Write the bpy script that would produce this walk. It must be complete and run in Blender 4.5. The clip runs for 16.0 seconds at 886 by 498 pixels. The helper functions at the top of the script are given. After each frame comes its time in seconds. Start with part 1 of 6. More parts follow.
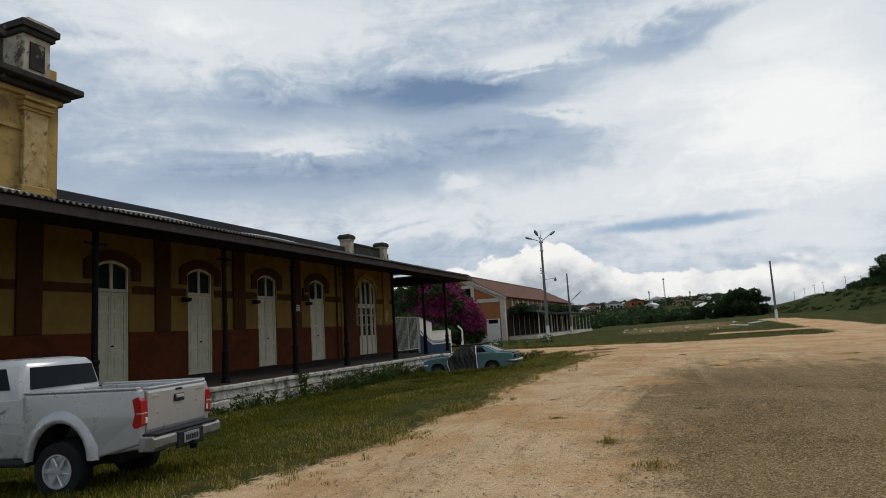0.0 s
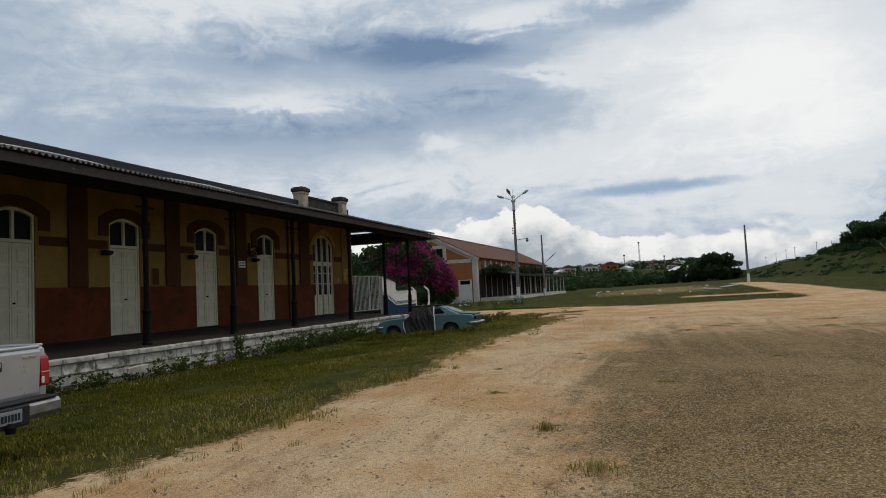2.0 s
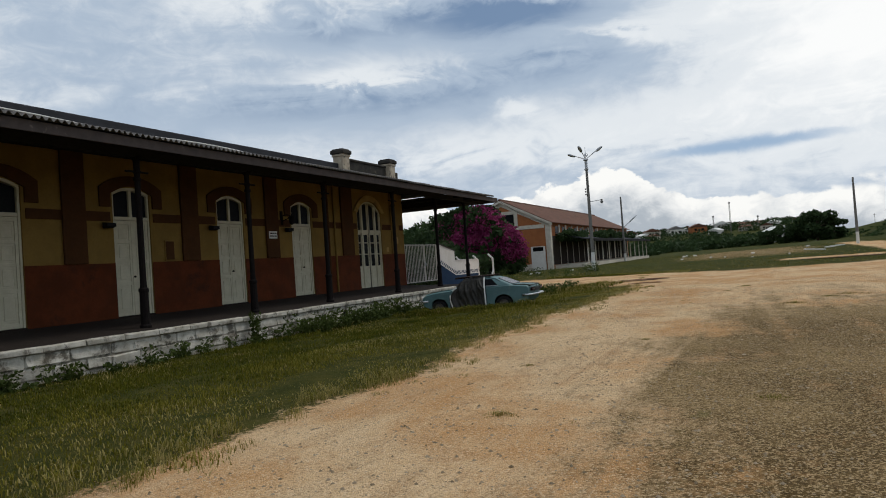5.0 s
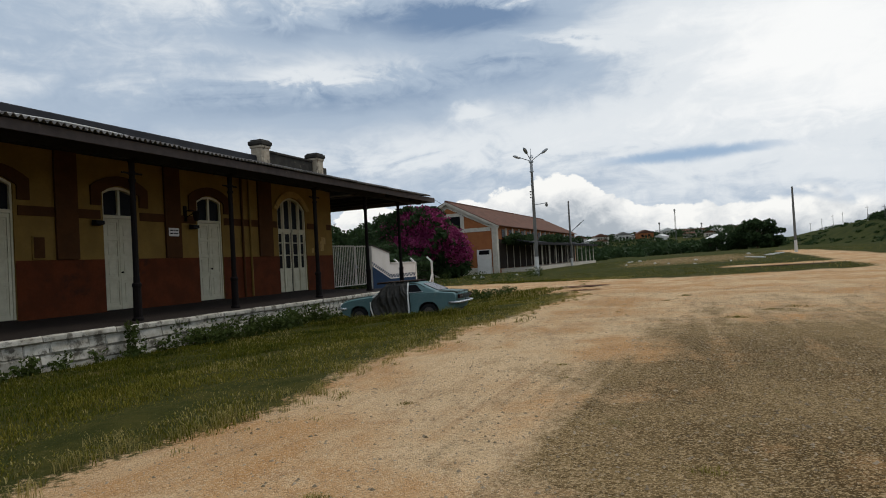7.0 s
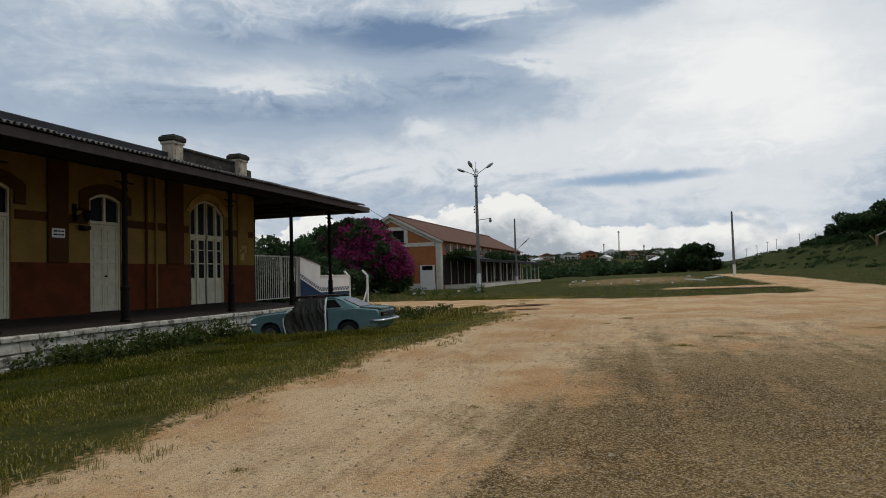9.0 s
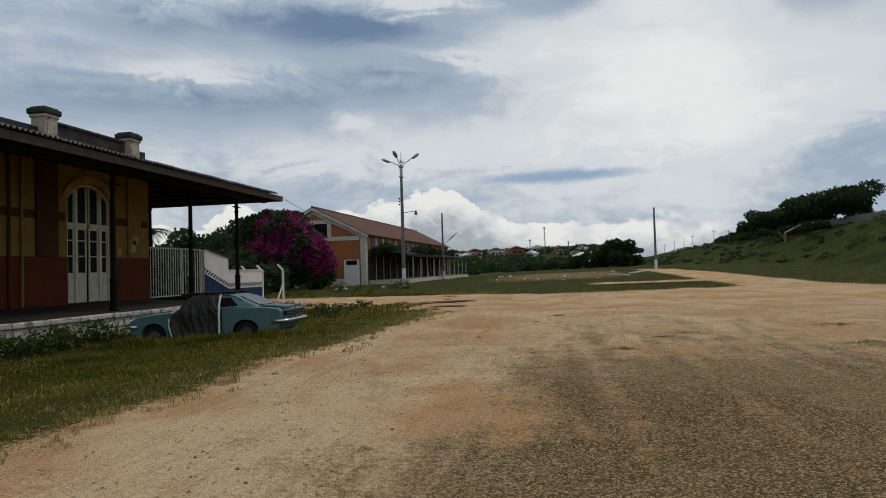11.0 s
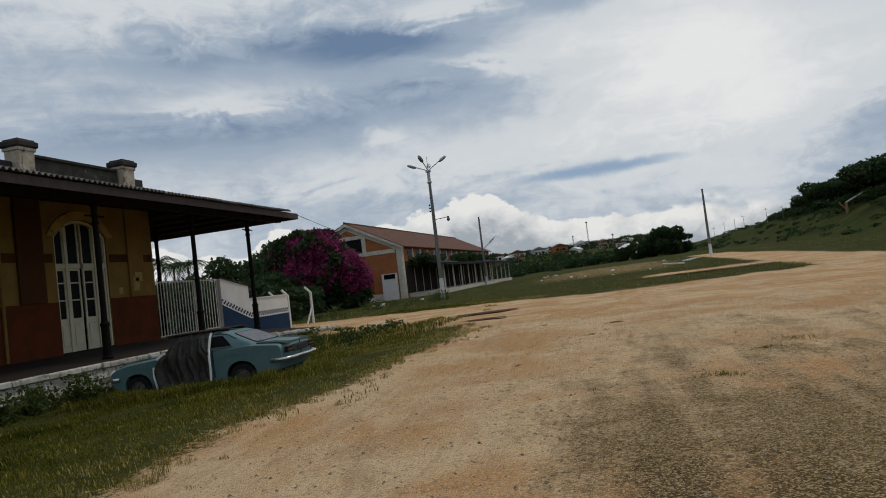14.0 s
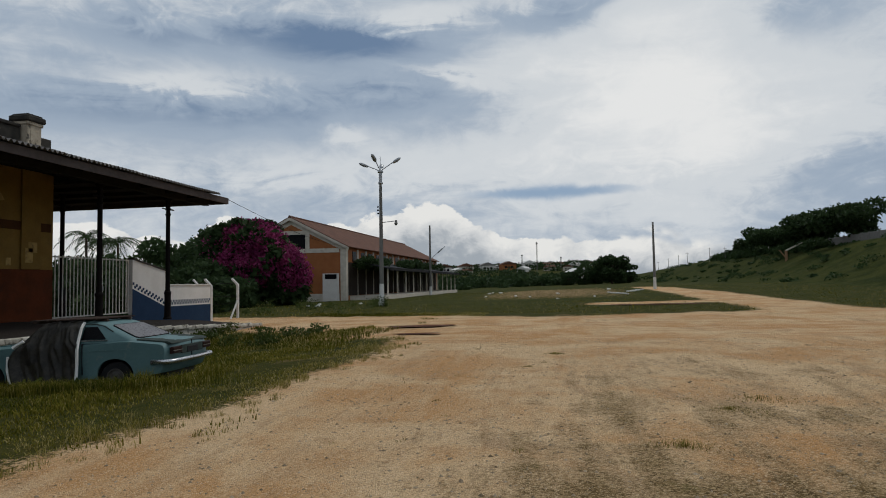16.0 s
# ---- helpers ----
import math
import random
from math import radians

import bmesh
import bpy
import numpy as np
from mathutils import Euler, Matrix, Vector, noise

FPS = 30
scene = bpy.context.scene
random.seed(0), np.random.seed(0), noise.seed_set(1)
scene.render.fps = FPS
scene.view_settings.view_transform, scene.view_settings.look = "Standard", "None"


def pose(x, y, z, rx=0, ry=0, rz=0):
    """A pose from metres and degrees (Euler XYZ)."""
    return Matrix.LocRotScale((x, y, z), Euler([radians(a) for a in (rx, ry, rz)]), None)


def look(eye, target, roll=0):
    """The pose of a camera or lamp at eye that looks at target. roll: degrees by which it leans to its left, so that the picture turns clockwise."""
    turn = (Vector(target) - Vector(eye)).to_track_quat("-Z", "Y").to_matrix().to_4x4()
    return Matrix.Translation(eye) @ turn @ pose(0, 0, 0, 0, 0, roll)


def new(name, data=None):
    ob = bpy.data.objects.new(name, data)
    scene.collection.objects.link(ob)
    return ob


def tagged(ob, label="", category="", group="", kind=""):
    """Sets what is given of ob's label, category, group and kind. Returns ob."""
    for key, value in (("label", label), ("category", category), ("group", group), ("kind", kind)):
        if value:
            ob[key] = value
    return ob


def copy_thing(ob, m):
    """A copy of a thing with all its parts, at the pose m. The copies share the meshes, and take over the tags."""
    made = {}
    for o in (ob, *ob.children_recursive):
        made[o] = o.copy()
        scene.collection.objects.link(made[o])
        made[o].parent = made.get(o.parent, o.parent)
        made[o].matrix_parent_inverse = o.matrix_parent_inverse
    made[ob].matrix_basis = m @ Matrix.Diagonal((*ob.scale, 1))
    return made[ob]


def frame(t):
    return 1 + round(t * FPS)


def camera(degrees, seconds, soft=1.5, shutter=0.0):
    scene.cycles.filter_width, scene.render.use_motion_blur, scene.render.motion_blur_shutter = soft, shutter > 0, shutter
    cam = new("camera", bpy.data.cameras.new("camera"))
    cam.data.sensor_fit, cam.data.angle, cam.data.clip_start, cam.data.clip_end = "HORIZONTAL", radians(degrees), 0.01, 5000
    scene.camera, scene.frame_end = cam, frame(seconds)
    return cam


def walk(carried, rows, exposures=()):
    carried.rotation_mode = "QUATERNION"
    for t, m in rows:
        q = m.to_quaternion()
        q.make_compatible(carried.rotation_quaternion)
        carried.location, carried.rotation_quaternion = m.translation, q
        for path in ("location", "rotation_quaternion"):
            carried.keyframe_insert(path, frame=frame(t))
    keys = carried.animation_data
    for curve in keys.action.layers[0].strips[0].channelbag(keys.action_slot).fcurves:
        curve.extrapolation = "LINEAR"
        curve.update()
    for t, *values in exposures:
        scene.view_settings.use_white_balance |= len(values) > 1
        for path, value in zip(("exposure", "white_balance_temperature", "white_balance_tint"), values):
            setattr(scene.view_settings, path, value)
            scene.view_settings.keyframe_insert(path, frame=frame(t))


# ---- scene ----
cam = camera(69.3, 16.0, soft=1.0)
PATH = [
    (0, (7.190, -9.293, 1.782), (6.491, -7.437, 2.036), -3.4),
    (0.5, (7.281, -8.652, 1.744), (6.502, -6.832, 2.025), -1.6),
    (1, (7.197, -8.072, 1.733), (6.441, -6.240, 2.005), -2.2),
    (1.5, (7.219, -7.529, 1.681), (6.587, -5.644, 1.893), -3.0),
    (2, (7.293, -6.910, 1.678), (6.647, -5.022, 1.809), -2.8),
    (2.5, (7.219, -6.374, 1.644), (6.518, -4.506, 1.792), -3.6),
    (3, (7.291, -5.626, 1.646), (6.303, -3.893, 1.798), -2.0),
    (3.5, (7.287, -4.972, 1.631), (6.361, -3.210, 1.817), -1.7),
    (3.7, (7.263, -4.709, 1.634), (6.356, -2.933, 1.786), -1.1),
    (5.8, (7.168, -2.179, 1.640), (6.299, -0.378, 1.684), -5.1),
    (6, (7.163, -1.923, 1.661), (6.364, -0.091, 1.732), -2.7),
    (6.5, (7.236, -1.256, 1.616), (6.478, 0.593, 1.683), -3.4),
    (7, (7.257, -0.676, 1.638), (6.510, 1.179, 1.682), -3.2),
    (7.5, (7.309, -0.124, 1.590), (6.700, 1.781, 1.618), -3.4),
    (8, (7.350, 0.455, 1.604), (6.584, 2.302, 1.670), -4.2),
    (8.5, (7.255, 0.989, 1.607), (6.614, 2.881, 1.691), -2.9),
    (8.7, (7.235, 1.219, 1.594), (6.623, 3.122, 1.678), -2.2),
    (10.8, (6.981, 3.482, 1.511), (6.496, 5.419, 1.623), -2.6),
    (11, (6.971, 3.720, 1.514), (6.592, 5.682, 1.579), -1.7),
    (11.5, (6.921, 4.234, 1.532), (6.535, 6.196, 1.601), -1.5),
    (12, (6.838, 4.713, 1.549), (6.400, 6.663, 1.619), -3.9),
    (12.5, (6.785, 5.224, 1.572), (6.343, 7.175, 1.586), -4.9),
    (13, (6.765, 5.764, 1.606), (6.271, 7.702, 1.635), -5.2),
    (13.5, (6.775, 6.344, 1.618), (6.340, 8.295, 1.692), -5.5),
    (14, (6.782, 6.873, 1.608), (6.276, 8.805, 1.703), -6.9),
    (14.5, (6.754, 7.351, 1.621), (6.299, 9.296, 1.717), -5.1),
    (15, (6.775, 7.832, 1.647), (6.273, 9.766, 1.748), -5.1),
    (15.5, (6.781, 8.336, 1.673), (6.383, 10.292, 1.793), -2.4),
    (16, (6.750, 8.787, 1.651), (6.396, 10.752, 1.760), -1.0),
]
walk(cam, [(t, look(eye, target, roll)) for t, eye, target, roll in PATH],
     [(0, -0.15, 6550, 9), (2.8, -0.20, 6550, 9), (3.5, -0.06, 6550, 9), (6, -0.05, 6550, 9), (8.7, -0.2, 6550, 9), (10.8, -0.32, 6550, 9), (16, -0.38, 6550, 9)])

# ---- world, sun ----
SUN_EL, SUN_AZ = 58.0, 35.0     # degrees; azimuth from +y towards +x
world = bpy.data.worlds.new("sky")
scene.world = world
world.use_nodes = True
scene.view_settings.exposure = 0.0


class Tree:
    """Short calls for building a node tree."""

    def __init__(self, tree):
        self.t = tree
        self.n = tree.nodes
        self.n.clear()

    def put(self, sock, v):
        if v is None:
            return
        if isinstance(v, bpy.types.NodeSocket):
            self.t.links.new(v, sock)
        elif isinstance(v, (tuple, list)) and sock.type == "RGBA" and len(v) == 3:
            sock.default_value = (*v, 1)
        else:
            sock.default_value = v

    def node(self, kind, **props):
        nd = self.n.new(kind)
        for k, v in props.items():
            setattr(nd, k, v)
        return nd

    def math(self, op, a, b=None, c=None, clamp=False):
        nd = self.node("ShaderNodeMath", operation=op, use_clamp=clamp)
        for i, v in enumerate((a, b, c)):
            self.put(nd.inputs[i], v)
        return nd.outputs[0]

    def vmath(self, op, a, b=None):
        nd = self.node("ShaderNodeVectorMath", operation=op)
        self.put(nd.inputs[0], a)
        self.put(nd.inputs[1], b)
        return nd.outputs["Value"] if op in ("DOT_PRODUCT", "LENGTH") else nd.outputs[0]

    def noise(self, vec, scale, detail=4.0, rough=0.55, distort=0.0):
        nd = self.node("ShaderNodeTexNoise")
        self.put(nd.inputs["Vector"], vec)
        self.put(nd.inputs["Scale"], scale)
        self.put(nd.inputs["Detail"], detail)
        self.put(nd.inputs["Roughness"], rough)
        self.put(nd.inputs["Distortion"], distort)
        return nd.outputs[0]

    def voronoi(self, vec, scale, feature="F1", out="Distance"):
        nd = self.node("ShaderNodeTexVoronoi", feature=feature)
        self.put(nd.inputs["Vector"], vec)
        self.put(nd.inputs["Scale"], scale)
        return nd.outputs[out]

    def mix(self, f, a, b, blend="MIX"):
        nd = self.node("ShaderNodeMix", data_type="RGBA", blend_type=blend)
        self.put(nd.inputs[0], f)
        self.put(nd.inputs[6], a)
        self.put(nd.inputs[7], b)
        return nd.outputs[2]

    def step(self, v, lo, hi, a=0.0, b=1.0):
        nd = self.node("ShaderNodeMapRange", interpolation_type="SMOOTHSTEP")
        for i, x in enumerate((v, lo, hi, a, b)):
            self.put(nd.inputs[i], x)
        return nd.outputs[0]

    def xyz(self, v):
        nd = self.node("ShaderNodeSeparateXYZ")
        self.put(nd.inputs[0], v)
        return nd.outputs

    def join(self, x, y, z):
        nd = self.node("ShaderNodeCombineXYZ")
        for i, v in enumerate((x, y, z)):
            self.put(nd.inputs[i], v)
        return nd.outputs[0]


def way(az, el):
    a, e = radians(az), radians(el)
    return (math.sin(a) * math.cos(e), math.cos(a) * math.cos(e), math.sin(e))


# sheets of thicker and thinner high cloud: azimuth, elevation, half widths, slope, amount
SHEETS = [(-19.5, 20.9, 9.5, 1.7, 0.0, -0.50), (-33.0, 14.3, 17.0, 1.5, 0.03, -0.27), (-16.0, 16.4, 8.0, 1.3, 0.05, -0.22),
          (-11.0, 18.6, 6.0, 0.6, -0.05, 0.16), (9.0, 15.0, 14.0, 9.0, -0.1, 0.56), (2.0, 22.8, 7.0, 1.6, 0.05, -0.42),
          (-12.5, 23.2, 5.0, 0.9, 0.1, 0.26), (-33.0, 16.6, 6.0, 0.9, 0.05, 0.26), (-39.0, 26.5, 15.0, 3.2, 0.0, 0.30),
          (-18.7, 13.4, 2.4, 1.0, 0.0, 0.26), (24.0, 7.0, 8.0, 3.5, 0.0, -0.22), (-34.0, 20.2, 6.0, 1.2, 0.0, -0.25),
          (-14.0, 10.3, 30.0, 2.0, 0.0, 0.20), (22.0, 20.0, 6.0, 2.5, 0.2, -0.25)]


def build_sky():
    k = Tree(world.node_tree)
    out = k.node("ShaderNodeOutputWorld")
    sky = k.node("ShaderNodeTexSky", sky_type="NISHITA", sun_disc=False)
    sky.sun_elevation, sky.sun_rotation = radians(SUN_EL), radians(SUN_AZ)
    d = k.node("ShaderNodeTexCoord").outputs["Generated"]
    x, y, z = k.xyz(d)
    azd = k.math("MULTIPLY", k.math("ARCTAN2", x, y), 57.2958)
    eld = k.math("MULTIPLY", k.math("ARCSINE", z), 57.2958)
    blue = k.mix(1.0, sky.outputs[0], (0.066, 0.064, 0.060), "MULTIPLY")
    # streaked high layer
    flat = k.join(azd, k.math("MULTIPLY", eld, 2.6), 0.0)
    warp = k.noise(flat, 0.05, 3.0, 0.5)
    bent = k.join(k.math("ADD", azd, k.math("MULTIPLY", warp, 22.0)), k.math("MULTIPLY", eld, 2.6), 3.0)
    big = k.noise(bent, 0.055, 5.0, 0.55, 0.5)
    mid = k.noise(bent, 0.17, 6.0, 0.58, 0.7)
    fine = k.noise(k.join(azd, k.math("MULTIPLY", eld, 1.5), 8.0), 0.45, 8.0, 0.62, 0.9)
    e2 = k.math("ADD", eld, k.math("ADD", k.math("MULTIPLY", k.math("SUBTRACT", mid, 0.5), 3.6), k.math("MULTIPLY", k.math("SUBTRACT", fine, 0.5), 1.3)))
    a2 = k.math("ADD", azd, k.math("MULTIPLY", k.math("SUBTRACT", big, 0.5), 14.0))
    v = k.math("ADD", 0.58, k.math("MULTIPLY", k.math("SUBTRACT", big, 0.5), 0.50))
    v = k.math("ADD", v, k.math("MULTIPLY", k.math("SUBTRACT", mid, 0.5), 0.38))
    v = k.math("ADD", v, k.math("MULTIPLY", k.math("SUBTRACT", fine, 0.5), 0.24))
    for a, e, sa, se, tilt, amp in SHEETS:
        da = k.math("SUBTRACT", a2, a)
        de = k.math("SUBTRACT", e2, k.math("ADD", k.math("MULTIPLY", da, tilt), e))
        q = k.math("ADD", k.math("POWER", k.math("DIVIDE", da, sa), 2.0), k.math("POWER", k.math("DIVIDE", de, se), 2.0))
        v = k.math("ADD", v, k.math("MULTIPLY", k.math("EXPONENT", k.math("MULTIPLY", q, -1.0)), amp))
    low = k.mix(0.65, blue, (0.20, 0.31, 0.50))
    col = k.mix(k.step(v, 0.10, 0.52), low, (0.43, 0.525, 0.655))
    col = k.mix(k.step(v, 0.48, 0.80), col, (0.79, 0.835, 0.885))
    col = k.mix(k.step(v, 0.80, 1.15), col, (1.0, 1.01, 1.02))
    # one thin clear gap over the bank of cumulus
    ga = k.math("DIVIDE", k.math("ADD", azd, 0.6), 6.8)
    rag = k.math("MULTIPLY", k.math("SUBTRACT", fine, 0.5), 0.7)
    ge = k.math("DIVIDE", k.math("ADD", k.math("SUBTRACT", eld, 7.9), rag), k.math("MAXIMUM", k.math("SUBTRACT", 0.62, k.math("MULTIPLY", k.math("ABSOLUTE", ga), 0.30)), 0.2))
    gap = k.math("EXPONENT", k.math("MULTIPLY", k.math("ADD", k.math("POWER", ga, 4.0), k.math("POWER", k.math("ABSOLUTE", ge), 3.0)), -1.0))
    col = k.mix(k.math("MULTIPLY", gap, 0.95), col, k.mix(0.2, (0.33, 0.48, 0.70), blue))
    # low cumulus bank
    p = k.join(k.math("MULTIPLY", azd, 0.155), k.math("MULTIPLY", eld, 0.21), 0.0)
    puff = k.noise(p, 1.6, 6.0, 0.55, 0.15)
    cell = k.voronoi(k.vmath("ADD", p, k.join(puff, puff, 0.0)), 2.6, "SMOOTH_F1")
    top = 3.3
    for a, sa, hgt in ((-12.0, 7.0, 4.0), (-28.5, 3.5, 2.6), (-38.0, 4.5, 2.3), (6.0, 8.0, 1.0), (-20.0, 3.0, 0.8), (-60.0, 12.0, 2.5), (60.0, 20.0, 2.0)):
        q = k.math("POWER", k.math("DIVIDE", k.math("SUBTRACT", azd, a), sa), 2.0)
        top = k.math("ADD", top, k.math("MULTIPLY", k.math("EXPONENT", k.math("MULTIPLY", q, -1.0)), hgt))
    h = k.math("SUBTRACT", k.math("ADD", top, k.math("MULTIPLY", k.math("SUBTRACT", puff, 0.5), 4.2)), eld)
    h = k.math("SUBTRACT", h, k.math("MULTIPLY", k.math("SUBTRACT", cell, 0.3), 1.3))
    cmask = k.step(h, 0.0, k.step(azd, 2.0, 14.0, 0.28, 1.6))
    lump = k.noise(p, 3.4, 6.0, 0.6, 0.35)
    lit = k.math("ADD", k.step(h, 5.0, 0.0, 0.0, 0.52), k.math("ADD", k.math("MULTIPLY", lump, 0.62), k.math("MULTIPLY", k.math("SUBTRACT", 0.35, cell), 0.55)))
    lit = k.math("SUBTRACT", lit, k.step(azd, 0.0, 16.0, 0.0, 0.16))
    cum = k.mix(k.step(lit, 0.30, 0.60), (0.44, 0.49, 0.55), (0.80, 0.82, 0.84))
    cum = k.mix(k.step(lit, 0.54, 0.78), cum, (1.0, 1.0, 0.985))
    col = k.mix(cmask, col, cum)
    bg = k.node("ShaderNodeBackground")
    k.put(bg.inputs[0], col)
    bg.inputs[1].default_value = 1.0
    k.t.links.new(bg.outputs[0], out.inputs[0])


build_sky()
sun = new("sun", bpy.data.lights.new("sun", "SUN"))
sun.data.energy, sun.data.angle, sun.data.color = 1.4, radians(12), (1.0, 0.96, 0.91)
sun.matrix_world = look((0, 0, 60), (-40 * math.sin(radians(SUN_AZ)), -40 * math.cos(radians(SUN_AZ)), 60 - 40 * math.tan(radians(SUN_EL))))


# ---- materials ----
def surface(name, base, other=None, rough=0.8, scale=6.0, amount=0.5, stain=None, stain_at=0.6, stain_scale=1.2, bump=0.15,
            bump_scale=40.0, metal=0.0, vary=0.0, coat=0.0, spec=0.12):
    m = bpy.data.materials.new(name)
    m.use_nodes = True
    k = Tree(m.node_tree)
    out = k.node("ShaderNodeOutputMaterial")
    b = k.node("ShaderNodeBsdfPrincipled")
    pos = k.node("ShaderNodeNewGeometry").outputs["Position"]
    other = other or tuple(c * 0.7 for c in base)
    col = k.mix(k.math("MULTIPLY", k.step(k.noise(pos, scale, 5.0, 0.6), 0.35, 0.65), amount), base, other)
    fine = k.noise(pos, scale * 9, 3.0, 0.6)
    col = k.mix(k.step(fine, 0.3, 0.75, 0.0, 0.35), col, tuple(c * 0.75 for c in base))
    if stain:
        s = k.noise(pos, stain_scale, 7.0, 0.68, 0.3)
        col = k.mix(k.step(s, stain_at, stain_at + 0.12, 0.0, 0.85), col, stain)
    if vary:
        r = k.node("ShaderNodeObjectInfo").outputs["Random"]
        col = k.mix(k.step(r, 0.0, 1.0, 0.0, vary), col, tuple(c * 0.45 for c in base))
    k.put(b.inputs["Base Color"], col)
    k.put(b.inputs["Roughness"], k.step(fine, 0.2, 0.8, max(0.02, rough - 0.08), min(1.0, rough + 0.08)))
    b.inputs["Metallic"].default_value = metal
    b.inputs["Coat Weight"].default_value = coat
    b.inputs["Specular IOR Level"].default_value = spec
    if bump:
        bp = k.node("ShaderNodeBump")
        bp.inputs["Strength"].default_value = bump
        bp.inputs["Distance"].default_value = 0.02
        k.put(bp.inputs["Height"], k.noise(pos, bump_scale, 4.0, 0.6))
        k.t.links.new(bp.outputs[0], b.inputs["Normal"])
    k.t.links.new(b.outputs[0], out.inputs[0])
    return m


M = {}
# front wall cream, darkened to hold the shade under the canopy
M["cream"] = surface("shaded_cream_plaster", (0.235, 0.142, 0.038), (0.17, 0.10, 0.027), 0.9, 1.5, 0.6, (0.20, 0.13, 0.06), 0.66, 0.9, 0.2)
M["brown"] = surface("brown_paint", (0.078, 0.031, 0.010), (0.050, 0.021, 0.008), 0.85, 2.0, 0.6, (0.20, 0.12, 0.05), 0.68, 1.3, 0.2)
M["dado"] = surface("oxide_red_paint", (0.112, 0.027, 0.008), (0.068, 0.018, 0.006), 0.8, 1.6, 0.8, (0.045, 0.015, 0.008), 0.56, 0.9, 0.2)
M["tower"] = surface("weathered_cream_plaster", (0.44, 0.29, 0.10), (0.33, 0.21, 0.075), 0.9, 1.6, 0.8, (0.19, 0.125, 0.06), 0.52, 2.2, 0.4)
M["peeling"] = surface("peeling_cream_plaster", (0.50, 0.37, 0.18), (0.36, 0.23, 0.085), 0.92, 3.2, 0.9, (0.13, 0.085, 0.045), 0.53, 4.6, 0.5)
M["grime"] = surface("blackened_plaster", (0.055, 0.05, 0.042), (0.025, 0.023, 0.022), 0.95, 2.5, 0.8, (0.34, 0.28, 0.19), 0.60, 2.6, 0.5)
M["cap"] = surface("weathered_plaster_cap", (0.50, 0.43, 0.33), (0.32, 0.26, 0.19), 0.92, 3.0, 0.8, (0.05, 0.045, 0.04), 0.52, 2.8, 0.5)
M["door"] = surface("white_door_paint", (0.60, 0.545, 0.40), (0.46, 0.41, 0.29), 0.6, 3.0, 0.6, (0.40, 0.34, 0.25), 0.66, 1.8, 0.1)
M["iron"] = surface("dark_iron_paint", (0.010, 0.008, 0.008), (0.016, 0.012, 0.010), 0.75, 8.0, 0.7, (0.04, 0.02, 0.013), 0.66, 4.0, 0.15, spec=0.05)
M["timber"] = surface("grey_timber", (0.095, 0.075, 0.068), (0.06, 0.05, 0.046), 0.85, 3.0, 0.7, (0.24, 0.20, 0.17), 0.62, 2.0, 0.3)
# near black, so the soffit's colour itself holds the shade under the canopy
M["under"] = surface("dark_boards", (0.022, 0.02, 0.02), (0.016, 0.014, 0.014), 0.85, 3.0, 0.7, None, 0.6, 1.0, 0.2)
M["sheet"] = surface("fibre_cement", (0.26, 0.24, 0.22), (0.14, 0.13, 0.12), 0.95, 2.0, 0.8, (0.06, 0.055, 0.05), 0.58, 1.4, 0.3, vary=0.4)
M["roofdark"] = surface("dark_roofing", (0.045, 0.045, 0.05), (0.03, 0.03, 0.032), 0.85, 2.0, 0.7)
# concrete taken near black: the canopy's shade is put into its colour
M["floor"] = surface("shaded_platform_concrete", (0.026, 0.019, 0.015), (0.018, 0.014, 0.011), 0.9, 2.0, 0.7, (0.07, 0.052, 0.04), 0.64, 1.0, 0.25)
M["white"] = surface("whitewash", (0.60, 0.56, 0.48), (0.36, 0.32, 0.25), 0.92, 3.5, 0.9, (0.055, 0.043, 0.028), 0.50, 2.6, 0.9, 14.0, vary=0.25)
M["mortar"] = surface("dirty_mortar", (0.46, 0.41, 0.33), (0.14, 0.11, 0.08), 0.95, 3.0, 0.9, None, 0.6, 1.0, 0.5)
M["glass"] = surface("dark_glass", (0.006, 0.006, 0.007), (0.012, 0.011, 0.011), 0.3, 3.0, 0.5, None, 0.6, 1.0, 0.0, spec=0.05)
M["carglass"] = surface("tinted_car_glass", (0.008, 0.010, 0.013), (0.012, 0.013, 0.015), 0.06, 3.0, 0.5, None, 0.6, 1.0, 0.0, spec=0.07)
M["concrete"] = surface("pole_concrete", (0.20, 0.19, 0.17), (0.14, 0.13, 0.12), 0.9, 3.0, 0.7, (0.08, 0.07, 0.06), 0.64, 2.0, 0.2)
M["limewash"] = surface("limewashed_band", (0.74, 0.72, 0.68), (0.62, 0.59, 0.53), 0.9, 5.0, 0.6, (0.30, 0.24, 0.18), 0.66, 3.0, 0.2)
M["oldbrick"] = surface("old_brick", (0.36, 0.135, 0.052), (0.28, 0.098, 0.038), 0.92, 0.9, 0.7, (0.13, 0.06, 0.04), 0.60, 0.5, 0.3, 12.0)
M["trimold"] = surface("stained_white_trim", (0.62, 0.56, 0.47), (0.45, 0.39, 0.31), 0.9, 1.5, 0.7, (0.20, 0.15, 0.11), 0.60, 0.9, 0.2)
M["tile"] = surface("clay_tile", (0.175, 0.085, 0.055), (0.10, 0.05, 0.036), 0.9, 0.9, 0.8, (0.075, 0.052, 0.04), 0.54, 1.1, 0.5, 7.0, vary=0.35)
M["navy"] = surface("navy_wall_paint", (0.016, 0.038, 0.080), (0.013, 0.030, 0.064), 0.8, 2.0, 0.6, (0.06, 0.08, 0.11), 0.66, 1.5, 0.15)
